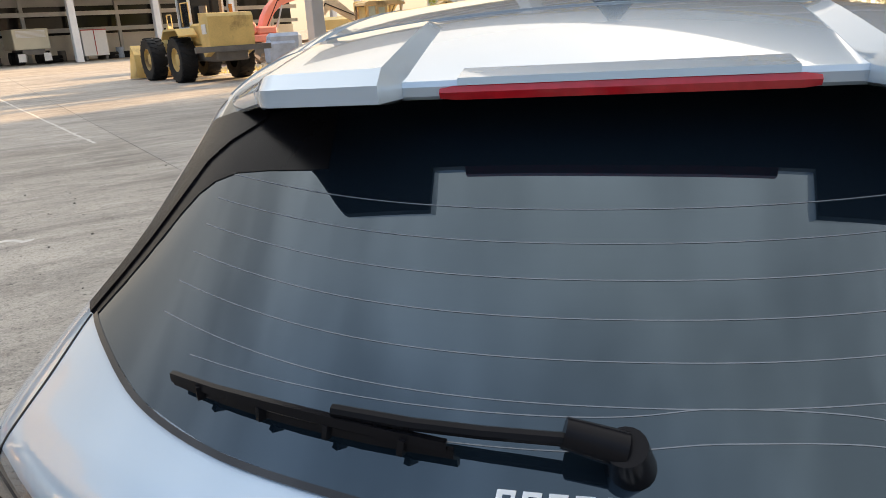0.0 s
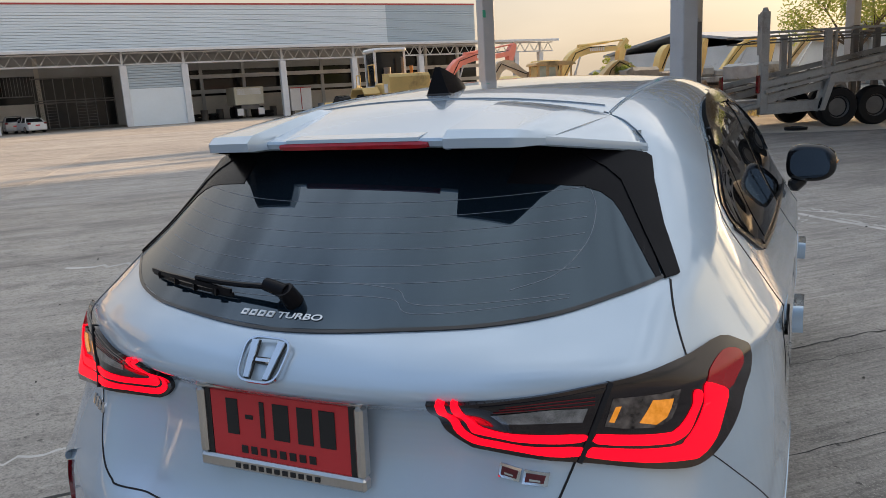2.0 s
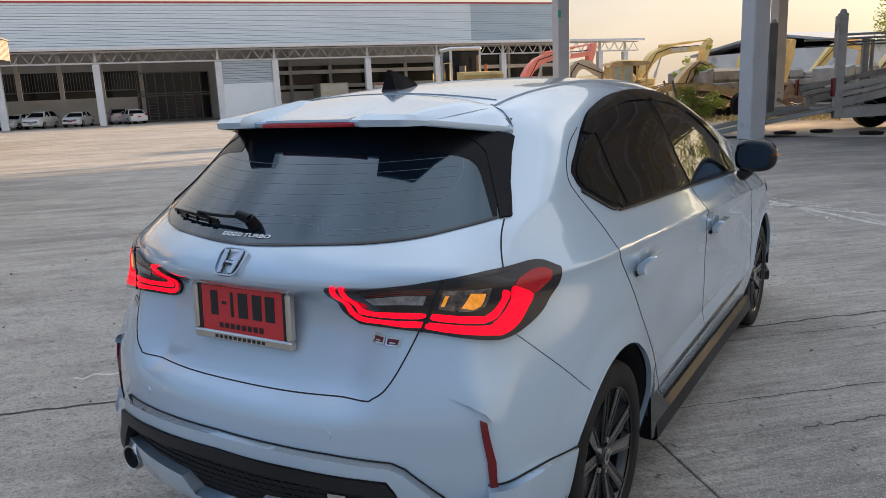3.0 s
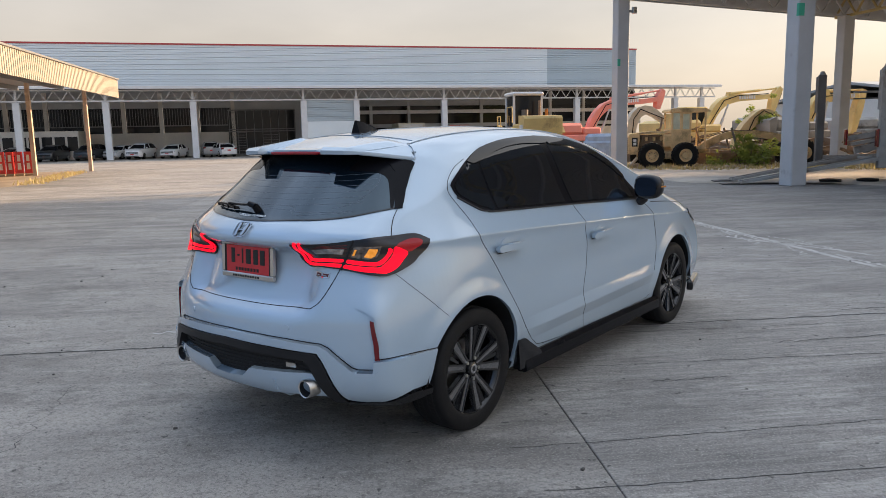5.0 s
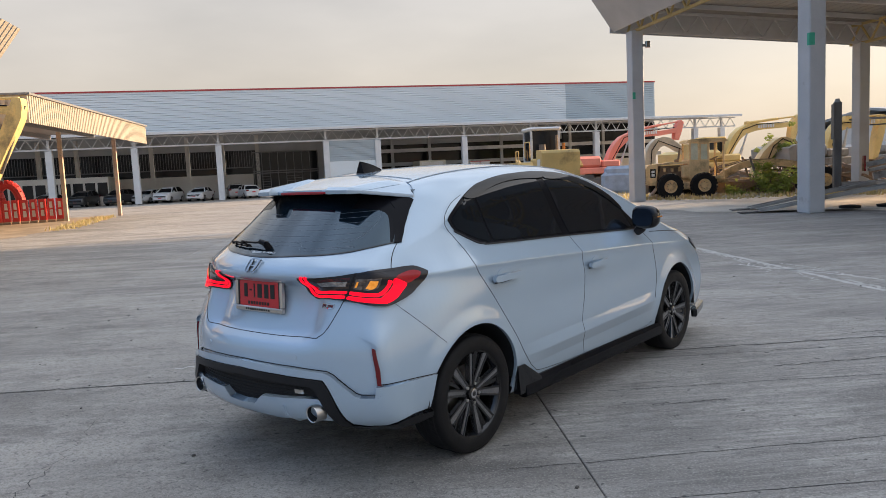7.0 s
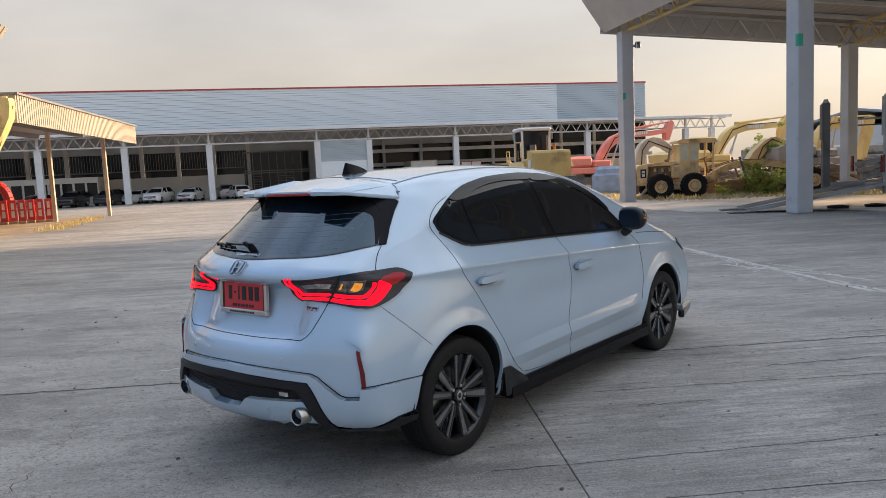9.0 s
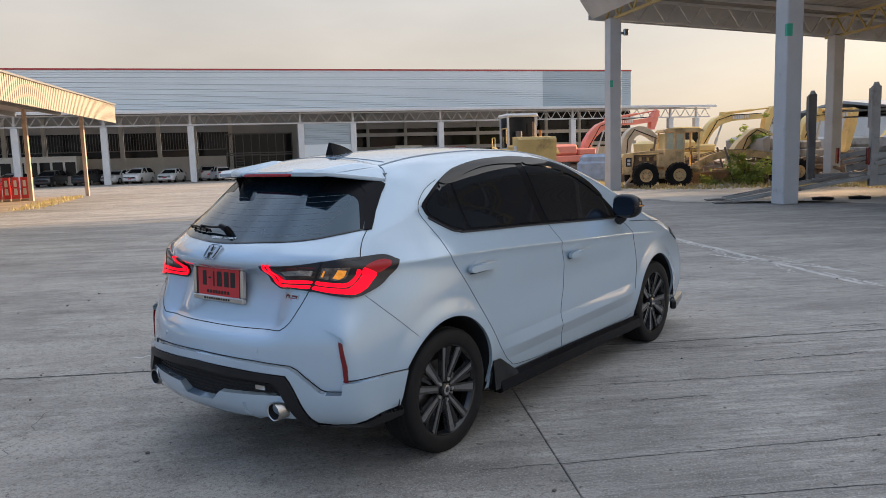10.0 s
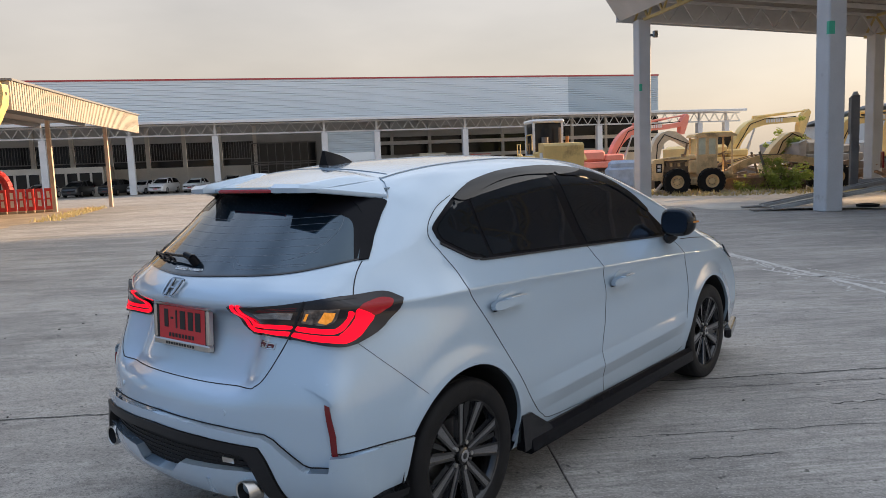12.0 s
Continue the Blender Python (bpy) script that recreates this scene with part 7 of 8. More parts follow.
def parked_car(m, mat, suv, label, plate=True):
    t = thing("parked_car", label, "car", m, group="cars parked under the porch")
    L, W, H, belt, hood = 4.4, 0.86, (1.60 if suv else 1.43), (1.06 if suv else 0.95), (1.04 if suv else 0.92)
    y0 = -L / 2
    prof = [(0.0, 0.35, 0.78, 0.70), (0.06, 0.25, belt - 0.02, 0.80), (0.5, 0.22, belt, W), (1.6, 0.22, belt, W), (2.9, 0.22, belt - 0.01, W), (3.3, 0.22, hood, W), (3.9, 0.22, hood - 0.06, W - 0.01), (4.25, 0.25, hood - 0.2, W - 0.1), (4.4, 0.35, 0.62, 0.66)]
    p = spline(prof, 4)
    rows = [[(-w * 0.93, y0 + y, a), (-w, y0 + y, a + 0.12), (-w, y0 + y, a + (b - a) * 0.6), (-w * 0.93, y0 + y, b), (0, y0 + y, b + 0.03), (w * 0.93, y0 + y, b), (w, y0 + y, a + (b - a) * 0.6), (w, y0 + y, a + 0.12), (w * 0.93, y0 + y, a)] for y, a, b, w in p]
    loft(rows, mat, "body", t, smooth=40)
    rear = 0.12 if suv else 0.55
    cab = [(rear, belt - 0.02, 0.76), (rear + 0.35, H - 0.14, 0.62), (rear + 0.8, H - 0.06, 0.6), (2.2, H - 0.07, 0.59), (2.55, H - 0.16, 0.58), (3.25, hood - 0.02, 0.74)]
    rows = [[(-0.80, y0 + y, belt - 0.05), (-w, y0 + y, z), (w, y0 + y, z), (0.80, y0 + y, belt - 0.05)] for y, z, w in cab]
    loft(rows, CAR_GLASS, "cabin_glass", t, smooth=0)
    rows = [[(-w - 0.01, y0 + y, z - 0.03), (-w * 0.8, y0 + y, z + 0.05), (w * 0.8, y0 + y, z + 0.05), (w + 0.01, y0 + y, z - 0.03)] for y, z, w in cab[1:5]]
    loft(rows, mat, "roof", t, smooth=40)
    for s in (-1, 1):
        for a, b in ((cab[0], cab[1]), (cab[5], cab[4])):
            part("pillar", Geo().beam((s * 0.79, y0 + a[0], a[1]), (s * (b[2] + 0.01), y0 + b[0], b[1]), 0.09, 0.05), mat, t)
        part("pillar", Geo().beam((s * 0.80, y0 + 1.75, belt - 0.04), (s * 0.61, y0 + 1.75, H - 0.06), 0.09, 0.04), mat, t)
        part("headlamp", Geo().box(s * 0.42, s * 0.74, y0 + 4.16, y0 + 4.26, hood - 0.30, hood - 0.20, 0.03), CLEAR_LAMP, t)
        part("tail_lamp", Geo().box(s * 0.52, s * 0.82, y0 + 0.0, y0 + 0.10, belt - 0.20, belt - 0.02, 0.03), LAMP_RED, t)
        part("door_mirror", Geo().box(s * 0.82, s * 1.0, y0 + 2.85, y0 + 2.95, belt, belt + 0.12, 0.03), mat, t)
        for y in (0.78, 3.45):
            mm = Matrix.Translation((s * 0.76, y0 + y, 0.32)) @ Matrix.Rotation(radians(90 * s), 4, "Y")
            w = part("wheel", Geo().lathe([(0.0, 0.07), (0.20, 0.09), (0.22, 0.11), (0.30, 0.105), (0.32, 0.06), (0.32, -0.1), (0.2, -0.11)], mm, 24), RUBBER, t, smooth=40)
            part("rim", Geo().lathe([(0.0, 0.10), (0.10, 0.105), (0.205, 0.112), (0.205, 0.10)], mm, 24), STEEL, w, smooth=40)
    part("grille", Geo().box(-0.62, 0.62, y0 + 4.26, y0 + 4.40, 0.50, 0.70, 0.03), BLACK_GLOSS, t)
    part("lower_grille", Geo().box(-0.66, 0.66, y0 + 4.20, y0 + 4.37, 0.28, 0.40, 0.03), BLACK_SATIN, t)
    if plate:
        part("plate", Geo().box(-0.18, 0.18, y0 + 4.38, y0 + 4.40, 0.44, 0.56), PLATE_RED, t)
        part("plate", Geo().box(-0.18, 0.18, y0 - 0.01, y0 + 0.02, 0.62, 0.74), PLATE_RED, t)
    return t


wheel_loader(facing(-12.95, 22.5, -0.76, 0.65))
grader(facing(-8.35, 26.75, 0.80, 0.60) @ Matrix.Scale(0.88, 4))
excavator(facing(-17.64, 35.26, 0.458, 0.889), SALMON, "faded salmon red excavator with a raised boom", [(0.75, 1.16), (1.14, 2.13), (1.89, 2.87), (3.09, 3.20), (4.53, 3.20), (5.78, 3.36)], [(6.20, 3.90), (5.95, 3.43), (5.79, 2.79)], bucket=False, cabin=False, text=True)
excavator(facing(-12.34, 29.12, 0.647, 0.763), KHAKI, "dusty khaki excavator boom standing in scrap", [(0.62, 0.02), (0.74, 1.20), (0.86, 1.92), (1.19, 2.36), (1.73, 2.42), (2.30, 2.06), (2.79, 1.80)], bucket=False, cabin=False, chassis=False)
excavator(facing(-11.47, 36.93, 0.539, 0.842), BOOM_YELLOW, "yellow excavator with a long raised boom", [(0.75, 1.40), (1.17, 2.30), (1.77, 2.90), (2.69, 3.16), (3.81, 3.17), (4.95, 3.23)], [(5.70, 3.70), (5.33, 3.16), (5.13, 2.29)], bucket=False, text=True)
excavator(facing(-8.17, 31.75, 0.614, 0.789), OLD_YELLOW, "overgrown old yellow excavator boom standing in scrap", [(0.55, 0.02), (0.75, 1.10), (1.40, 1.84), (1.89, 2.17), (2.34, 2.15), (3.18, 1.72)], bucket=False, cabin=False, chassis=False)
excavator(facing(-6.05, 35.36, 0.533, 0.846), BOOM_YELLOW, "yellow excavator with a raised boom and stick", [(0.75, 1.59), (0.99, 2.39), (1.44, 2.81), (2.30, 2.86), (3.69, 3.00)], [(4.14, 3.27), (3.90, 2.48), (3.55, 1.12)], text=True, cabin=False, body=GALV)
excavator(facing(-4.4, 46.5, 0.80, 0.60), BOOM_YELLOW, "small yellow excavator behind the trailer", *arm(3.2, 1.6, 2.0), cabin=False, body=GALV)
excavator(facing(-0.9, 46.0, 0.62, 0.78), OLD_YELLOW, "tan excavator parked behind the ramps", *arm(4.4, 1.7, 2.0), cabin=False, body=GALV)
excavator(facing(-27.8, 2.25, 0.76, 0.65), BOOM_YELLOW, "yellow excavator with its stick hanging down", arm(5.9, 2.75, 2.6)[0], [(6.75, 4.50), (6.62, 3.95), (6.12, 3.00), (5.60, 1.90)], bucket=False)


def on_hall(s, k):
    return HALL @ Vector((s, k, 0))


for s, k, turn, mat, suv, label in ((-14.1, 1.2, 150, SILVER_PAINT, False, "silver saloon car behind red barriers"), (-11.0, 0.2, 165, DARK_PAINT, True, "black pickup style car facing the yard"), (-8.2, 0.6, 160, DARK_PAINT, True, "dark blue-black car facing the yard"),
                                    (-6.0, 2.2, 150, WHITE_PAINT, False, "white saloon car behind a column"), (-4.2, 0.6, 158, WHITE_PAINT, True, "white crossover car with a red plate"), (-1.5, 0.6, 160, WHITE_PAINT, False, "white saloon car with a red plate"),
                                    (1.4, 3.2, 0, SILVER_PAINT, True, "grey car seen from behind"), (2.5, 1.2, 14, WHITE_PAINT, False, "white hatchback seen from behind")):
    p = on_hall(s, k + 1.4)
    parked_car(Matrix.Translation(p) @ Matrix.Rotation(math.atan2(0.807, 0.590) + radians(turn + 6), 4, "Z") @ Matrix.Scale(0.85, 4), mat, suv, label)

# generator lorry, box trailer and scrap under the porch
p = on_hall(19.9, 4.0)
gen = thing("generator_trailer", "cream generator body on a dark chassis with white flaps", "generator", Matrix.Translation(p) @ HALL.to_3x3().to_4x4())
part("body", Geo().box(-1.3, 1.3, -1.6, 1.6, 1.15, 2.7, 0.05), CREAM_BOX, gen)
g = Geo()
for i in range(6):
    g.box(-1.05, 1.05, -1.63, -1.6, 2.05 + 0.09 * i, 2.1 + 0.09 * i)
part("vent", g, WHITE_PAINT, gen, kind="stuff")
part("chassis", Geo().box(-0.8, 0.8, -1.7, 1.7, 0.75, 1.15), DARK_STEEL, gen)
for s in (-1, 1):
    part("mud_flap", Geo().box(s * 1.2, s * 0.65, -1.72, -1.69, 0.25, 0.85), WHITE_PAINT, gen)
    part("wheel", Geo().cyl((s * 1.2, -1.2, 0.5), (s * 0.75, -1.2, 0.5), 0.5, n=20), RUBBER, gen)
    part("wheel", Geo().cyl((s * 1.2, 1.0, 0.5), (s * 0.75, 1.0, 0.5), 0.5, n=20), RUBBER, gen)
p = on_hall(24.8, 4.2)
bx = thing("box_container", "white box container with double doors and red trim", "container", Matrix.Translation(p) @ HALL.to_3x3().to_4x4())
part("box", Geo().box(-1.0, 1.0, -1.2, 1.2, 0.35, 2.45, 0.04), WHITE_PAINT, bx)
part("door_bar", Geo().box(-0.03, 0.03, -1.24, -1.2, 0.45, 2.4), RED_TRIM, bx)
part("edge_trim", Geo().box(-1.01, 1.01, -1.23, -1.19, 2.38, 2.46), RED_TRIM, bx)
part("skid", Geo().box(-0.9, -0.7, -1.1, 1.1, 0, 0.35).box(0.7, 0.9, -1.1, 1.1, 0, 0.35), DARK_STEEL, bx)
for i, (s, k) in enumerate(((15.6, 5.5), (16.4, 5.2), (17.2, 5.8), (18.0, 6.3), (22.2, 5.5), (22.9, 6.0), (26.6, 5.0), (27.5, 5.4), (28.2, 5.8), (30.4, 5.2))):
    p = on_hall(s, k)
    solid("drum" if i % 2 else "old_tyre", Geo().cyl((0, 0, 0), (0, 0, 0.9), 0.32, n=18) if i % 2 else Geo().lathe([(0.3, 0), (0.55, 0), (0.6, 0.1), (0.55, 0.25), (0.3, 0.25), (0.3, 0.3), (0.56, 0.3), (0.6, 0.42), (0.55, 0.55), (0.3, 0.55)], None, 20, True), (BLUE_SCRAP if i == 7 else DARK_STEEL) if i % 2 else RUBBER,
          "steel drum standing against the porch wall" if i % 2 else "stack of old tyres under the porch", "drum" if i % 2 else "tyre", Matrix.Translation(p), group="scrap under the porch")

# low loader with lowered ramps
tx, ty = Vector((0.88, 0.475, 0)), Vector((-0.475, 0.88, 0))
TR = Matrix.Translation((-0.1, 19.1, 0)) @ Matrix((tx, ty, Vector((0, 0, 1)))).transposed().to_4x4()
tr = thing("car_transporter_trailer", "weathered grey transporter trailer with ramps lowered to the ground", "trailer", TR)
for y in (0.0, 2.25):
    px = -0.85 if y else 0.0
    part("rear_post", Geo().box(px - 0.10, px + 0.10, y - 0.09, y + 0.09, 0.42, 2.95, 0.015).box(px - 0.13, px - 0.10, y - 0.12, y + 0.12, 1.9, 2.9), DARK_STEEL if y else GALV, tr)
    part("post_head", Geo().cyl((px, y, 2.95), (px, y, 3.05), 0.09, 0.05), GALV, tr)
    part("side_beam", Geo().slab([(px - 0.1, 0.40), (1.40, 0.44), (1.50, 0.72), (px - 0.1, 0.66)], Matrix.Translation((0, y + 0.06, 0)) @ Matrix.Rotation(radians(90), 4, "X"), 0.12), GALV, tr)
    part("side_beam", Geo().box(3.50, 4.8, y - 0.06, y + 0.06, 0.45, 0.72), GALV, tr)
    part("post", Geo().beam((1.42, y, 0.42), (1.64, y, 1.32), 0.10, 0.16).box(1.56, 1.72, y - 0.07, y + 0.07, 1.28, 2.45, 0.01).box(1.80, 1.86, y - 0.05, y + 0.05, 1.40, 2.40), GALV, tr)
    part("post", Geo().box(3.62, 3.78, y - 0.08, y + 0.08, 0.55, 2.62, 0.015).box(3.86, 3.92, y - 0.05, y + 0.05, 0.6, 2.45), DARK_STEEL, tr)
    part("post", Geo().box(4.26, 4.42, y - 0.07, y + 0.07, 0.55, 2.60, 0.01), DARK_STEEL, tr)
    part("top_rail", Geo().tube([(0, y, 2.44), (4.7, y, 2.46)], 0.03, 8), GALV, tr)
    part("top_rail", Geo().tube([(0, y, 2.26), (4.7, y, 2.30)], 0.02, 8), DARK_STEEL, tr)
    ramp = part("ramp", Geo().beam((-3.45, y * 0.55 + 0.15, 0.04), (0.0, y * 0.8 + 0.15, 0.62), 0.42, 0.025), GALV, tr)
    part("ramp_lip", Geo().beam((-3.9, y * 0.55 + 0.13, 0.02), (-3.4, y * 0.55 + 0.15, 0.045), 0.40, 0.03), DARK_STEEL, ramp)
    part("ramp_edge", Geo().beam((-3.4, y * 0.55 - 0.06, 0.06), (0.0, y * 0.8 - 0.06, 0.66), 0.05, 0.07).beam((-3.4, y * 0.55 + 0.36, 0.06), (0.0, y * 0.8 + 0.36, 0.66), 0.05, 0.07), GALV, ramp)
    part("upper_deck", Geo().beam((0.0, y, 0.98), (4.7, y, 1.84), 0.30, 0.08).beam((0.1, y, 0.80), (4.7, y, 1.70), 0.10, 0.20), GALV, tr)
    part("deck_rail", Geo().beam((-0.1, y - 0.1, 1.14), (4.7, y - 0.1, 1.98), 0.05, 0.14), GALV, tr)
    for i in range(7):
        part("deck_strut", Geo().beam((0.5 + i * 0.6, y, 0.90 + i * 0.115), (0.62 + i * 0.6, y, 1.26 + i * 0.108), 0.06, 0.05), DARK_STEEL, tr)
    for x in (1.93, 2.91):
        s = -1 if y < 1 else 1
        mm = Matrix.Translation((x, y + s * 0.02, 0.5)) @ Matrix.Rotation(radians(90 * -s), 4, "X")
        w = part("wheel", Geo().lathe([(0.12, 0.02), (0.26, 0.06), (0.29, 0.14), (0.46, 0.15), (0.5, 0.10), (0.5, -0.1), (0.46, -0.14)], mm, 28), RUBBER, tr, smooth=40)
        part("rim", Geo().lathe([(0.0, 0.07), (0.10, 0.07), (0.25, 0.045), (0.28, 0.12)], mm, 24), DARK_STEEL, w, smooth=40)
    part("mudguard", Geo().slab([(1.42, 0.44), (1.66, 1.32), (3.24, 1.30), (3.66, 0.50), (3.52, 0.50), (3.18, 1.12), (1.76, 1.12), (1.54, 0.44)], Matrix.Translation((0, y + 0.1, 0)) @ Matrix.Rotation(radians(90), 4, "X"), 0.3), GALV, tr)
    part("rear_lamp", Geo().box(-0.16, -0.11, y - 0.08, y + 0.08, 0.95, 1.4, 0.01), LAMP_RED, tr)
for i in range(9):
    part("cross_member", Geo().box(0.1 + i * 0.5, 0.2 + i * 0.5, 0, 2.25, 0.58, 0.65), GALV, tr)
# white lorry facing the yard
lo = thing("lorry", "white lorry with a black barred grille facing the yard", "lorry", facing(5.10, 22.3, -0.75, -0.66))
part("cab", Geo().slab([(-1.9, 0.75), (-1.9, 3.05), (-0.35, 3.1), (-0.08, 2.9), (0.0, 1.7), (0.02, 0.75)], yz(-1.2), 2.4), WHITE_PAINT, lo)
part("windscreen", Geo().slab([(-1.10, 1.86), (1.10, 1.86), (1.02, 2.78), (-1.02, 2.78)], Matrix.Translation((0, 0.118, 0.0)) @ Matrix.Rotation(radians(94), 4, "X"), -0.03), DARK_GLASS, lo)
for i in range(3):
    part("grille_bar", Geo().box(-0.75 + 0.02 * i, 0.75 - 0.02 * i, 0.01, 0.06, 1.24 - i * 0.20, 1.34 - i * 0.20, 0.01), BLACK_SATIN, lo)
part("bumper", Geo().box(-1.22, 1.22, -0.3, 0.12, 0.42, 0.85, 0.05), WHITE_PAINT, lo)
for x in (-0.8, 0.25):
    part("bumper_slot", Geo().box(x, x + 0.55, 0.10, 0.13, 0.5, 0.62), BLACK_SATIN, lo)
part("badge", Geo().lathe([(0.10, 0.0), (0.13, 0.02), (0.15, 0.0)], Matrix.Translation((0, 0.03, 1.52)) @ Matrix.Rotation(radians(-90), 4, "X"), 24), CHROME, lo)
part("chassis", Geo().box(-0.45, 0.45, -4.5, -0.2, 0.6, 0.85), DARK_STEEL, lo)
for s in (-1, 1):
    part("headlamp", Geo().box(s * 0.72, s * 1.12, 0.06, 0.14, 0.62, 0.80, 0.02), CLEAR_LAMP, lo)
    part("wiper", Geo().beam((s * 0.1, 0.05, 1.86), (s * 0.75, 0.03, 2.06), 0.02, 0.02), BLACK_SATIN, lo)
    part("mirror", Geo().box(s * 1.28, s * 1.46, -0.25, -0.12, 1.9, 2.55, 0.03).beam((s * 1.15, -0.2, 2.6), (s * 1.38, -0.2, 2.5), 0.03, 0.03), BLACK_SATIN, lo)
    part("side_window", Geo().slab([(-1.35, 1.85), (-0.32, 1.85), (-0.36, 2.65), (-1.30, 2.65)], yz(s * 1.205 - 0.012), 0.024), DARK_GLASS, lo)
    part("side_stripe", Geo().box(s * 1.2 - 0.008, s * 1.2 + 0.008, -1.85, -0.75, 1.28, 1.40), AMBER_LENS, lo, "orange stripe along the cab")
    part("door_gap", Geo().box(s * 1.2 - 0.004, s * 1.2 + 0.004, -0.30, -0.28, 0.95, 2.75), SEAM, lo)
    part("cab_step", Geo().box(s * 1.0 - 0.18, s * 1.0 + 0.18, -0.62, -0.30, 0.42, 0.50), DARK_STEEL, lo)
    part("side_marker", Geo().box(s * 1.19, s * 1.22, -0.3, -0.15, 1.45, 1.55), AMBER_LENS, lo)
    for y in (-1.0, -3.9):
        part("wheel", Geo().cyl((s * 1.18, y, 0.5), (s * 0.85, y, 0.5), 0.5, n=24), RUBBER, lo)

# red and white barriers by the canopy
for i in range(11):
    x, y = -33.95 - 0.10 * i, 12.15 - 0.36 * i
    b = thing("barrier", "upright red and white plastic road barrier on the ground", "barrier", facing(x, y, 0.82, -0.5) @ Matrix.Rotation(0.12 * math.sin(i * 2.1), 4, "Z"), group="row of barriers")
    part("panel", Geo().slab([(-0.17, 0.12), (0.17, 0.12), (0.15, 1.12), (-0.15, 1.12)], Matrix.Rotation(radians(90), 4, "X"), 0.16), RED_PLASTIC, b)
    for y in (-0.178, 0.004):
        part("white_panel", Geo().slab([(-0.075, 0.30), (0.075, 0.30), (0.065, 0.60), (-0.065, 0.60)], Matrix.Translation((0, y + 0.014, 0)) @ Matrix.Rotation(radians(90), 4, "X"), 0.014).slab([(-0.065, 0.68), (0.065, 0.68), (0.06, 0.98), (-0.06, 0.98)], Matrix.Translation((0, y + 0.014, 0)) @ Matrix.Rotation(radians(90), 4, "X"), 0.014), WHITE_PLASTIC, b)
    part("foot", Geo().box(-0.18, 0.18, -0.3, 0.14, 0.0, 0.12, 0.02), DIRT, b)
    for x in (-0.12, 0.12):
        part("rib", Geo().beam((x * 1.1, 0.0, 0.14), (x, 0.0, 1.10), 0.03, 0.03), RED_PLASTIC, b)
for i in range(4):
    pts = [(math.cos(a) * 0.55 - 0.0, math.sin(a) * 1.0) for a in np.linspace(0.05, math.pi - 0.05, 12)]
    g = Geo().tube([Vector((x, 0, z + 0.9)) for x, z in pts] + [Vector((-0.6, 0, 0.0))], 0.22, 10)
    g.tube([Vector((0.55, 0, 0.9)), Vector((0.58, 0, 0.0))], 0.22, 10)
    solid("barrier_hoop", g, RED_PLASTIC, "large red plastic hoop stacked behind barriers", "barrier", facing(-35.9 - 0.35 * i, 10.6 - 0.75 * i, 0.82, -0.5), group="red hoops")


# ---- plants and rubble ----
def leaves(name, centre, spread, count, size, mat, label, category, seed, kind="", squash=1.0):
    r = random.Random(seed)
    g = Geo()
    blobs = [(Vector((r.gauss(0, 0.55) * spread[0], r.gauss(0, 0.55) * spread[1], abs(r.gauss(0.45, 0.28)) * spread[2])), r.uniform(0.18, 0.42)) for _ in range(26)]
    for _ in range(count):
        c, rad = r.choice(blobs)
        d = Vector((r.gauss(0, 1), r.gauss(0, 1), r.gauss(0, 0.8)))
        p = c + d.normalized() * rad * min(spread) * r.uniform(0.4, 1.1)
        a = Vector((r.gauss(0, 1), r.gauss(0, 1), r.gauss(0, 0.6))).normalized()
        b = a.orthogonal().normalized()
        s = size * r.uniform(0.6, 1.4)
        if p.z < 0.02 and centre[2] < 0.1:
            p.z = 0.02 + r.random() * 0.1
        q = Vector(centre) + p
        g.add([q - a * s, q + b * s * 0.42, q + a * s, q - b * s * 0.42], [(0, 1, 2, 3)])
    return g


bush = thing("bush", "leafy green bush growing through scrap", "bush", Matrix.Translation((-5.85, 27.6, 0)))
part("foliage", leaves("foliage", (0, 0, 0), (1.15, 0.9, 1.15), 2600, 0.07, LEAF, "", "", 3), LEAF, bush, smooth=0)
part("stems", Geo().tube([(0, 0, 0), (0.1, 0.05, 0.7)], 0.02, 6).tube([(0.3, 0.1, 0), (0.6, 0.1, 0.8)], 0.02, 6).tube([(-0.3, 0.1, 0), (-0.6, 0, 0.8)], 0.02, 6), BARK, bush)
bush2 = thing("bush", "leafy green creeper over an old excavator", "bush", Matrix.Translation((-6.95, 33.2, 0)))
part("foliage", leaves("foliage", (0, 0, 1.35), (0.75, 0.6, 1.05), 1500, 0.07, LEAF, "", "", 8), LEAF, bush2, smooth=0)
part("stems", Geo().tube([(0, 0, 0), (0.0, 0.0, 2.1)], 0.03, 6).tube([(0.5, 0.1, 0), (0.6, 0.1, 1.8)], 0.02, 6), BARK, bush2)
tree = thing("tree", "broad leafy green tree behind the trailer", "tree", Matrix.Translation((3.1, 44.8, 0)))
g = Geo().cyl((0, 0, 0), (0.1, 0, 2.4), 0.24, 0.17, 12)
limbs = []
rr = random.Random(11)
for i in range(9):
    a = 2 * math.pi * i / 9 + rr.uniform(-0.3, 0.3)
    e = Vector((math.cos(a) * rr.uniform(1.4, 2.6), math.sin(a) * rr.uniform(1.4, 2.6), rr.uniform(3.6, 6.6)))
    g.cyl((0.1, 0, rr.uniform(1.9, 2.4)), e, 0.09, 0.025, 7)
    limbs.append(e)
    for _ in range(3):
        e2 = e + Vector((rr.uniform(-1, 1), rr.uniform(-1, 1), rr.uniform(-0.4, 0.9)))
        g.cyl(e.lerp(Vector((0.1, 0, 2.2)), rr.uniform(0.1, 0.4)), e2, 0.03, 0.01, 5)
        limbs.append(e2)
part("trunk", g, BARK, tree)
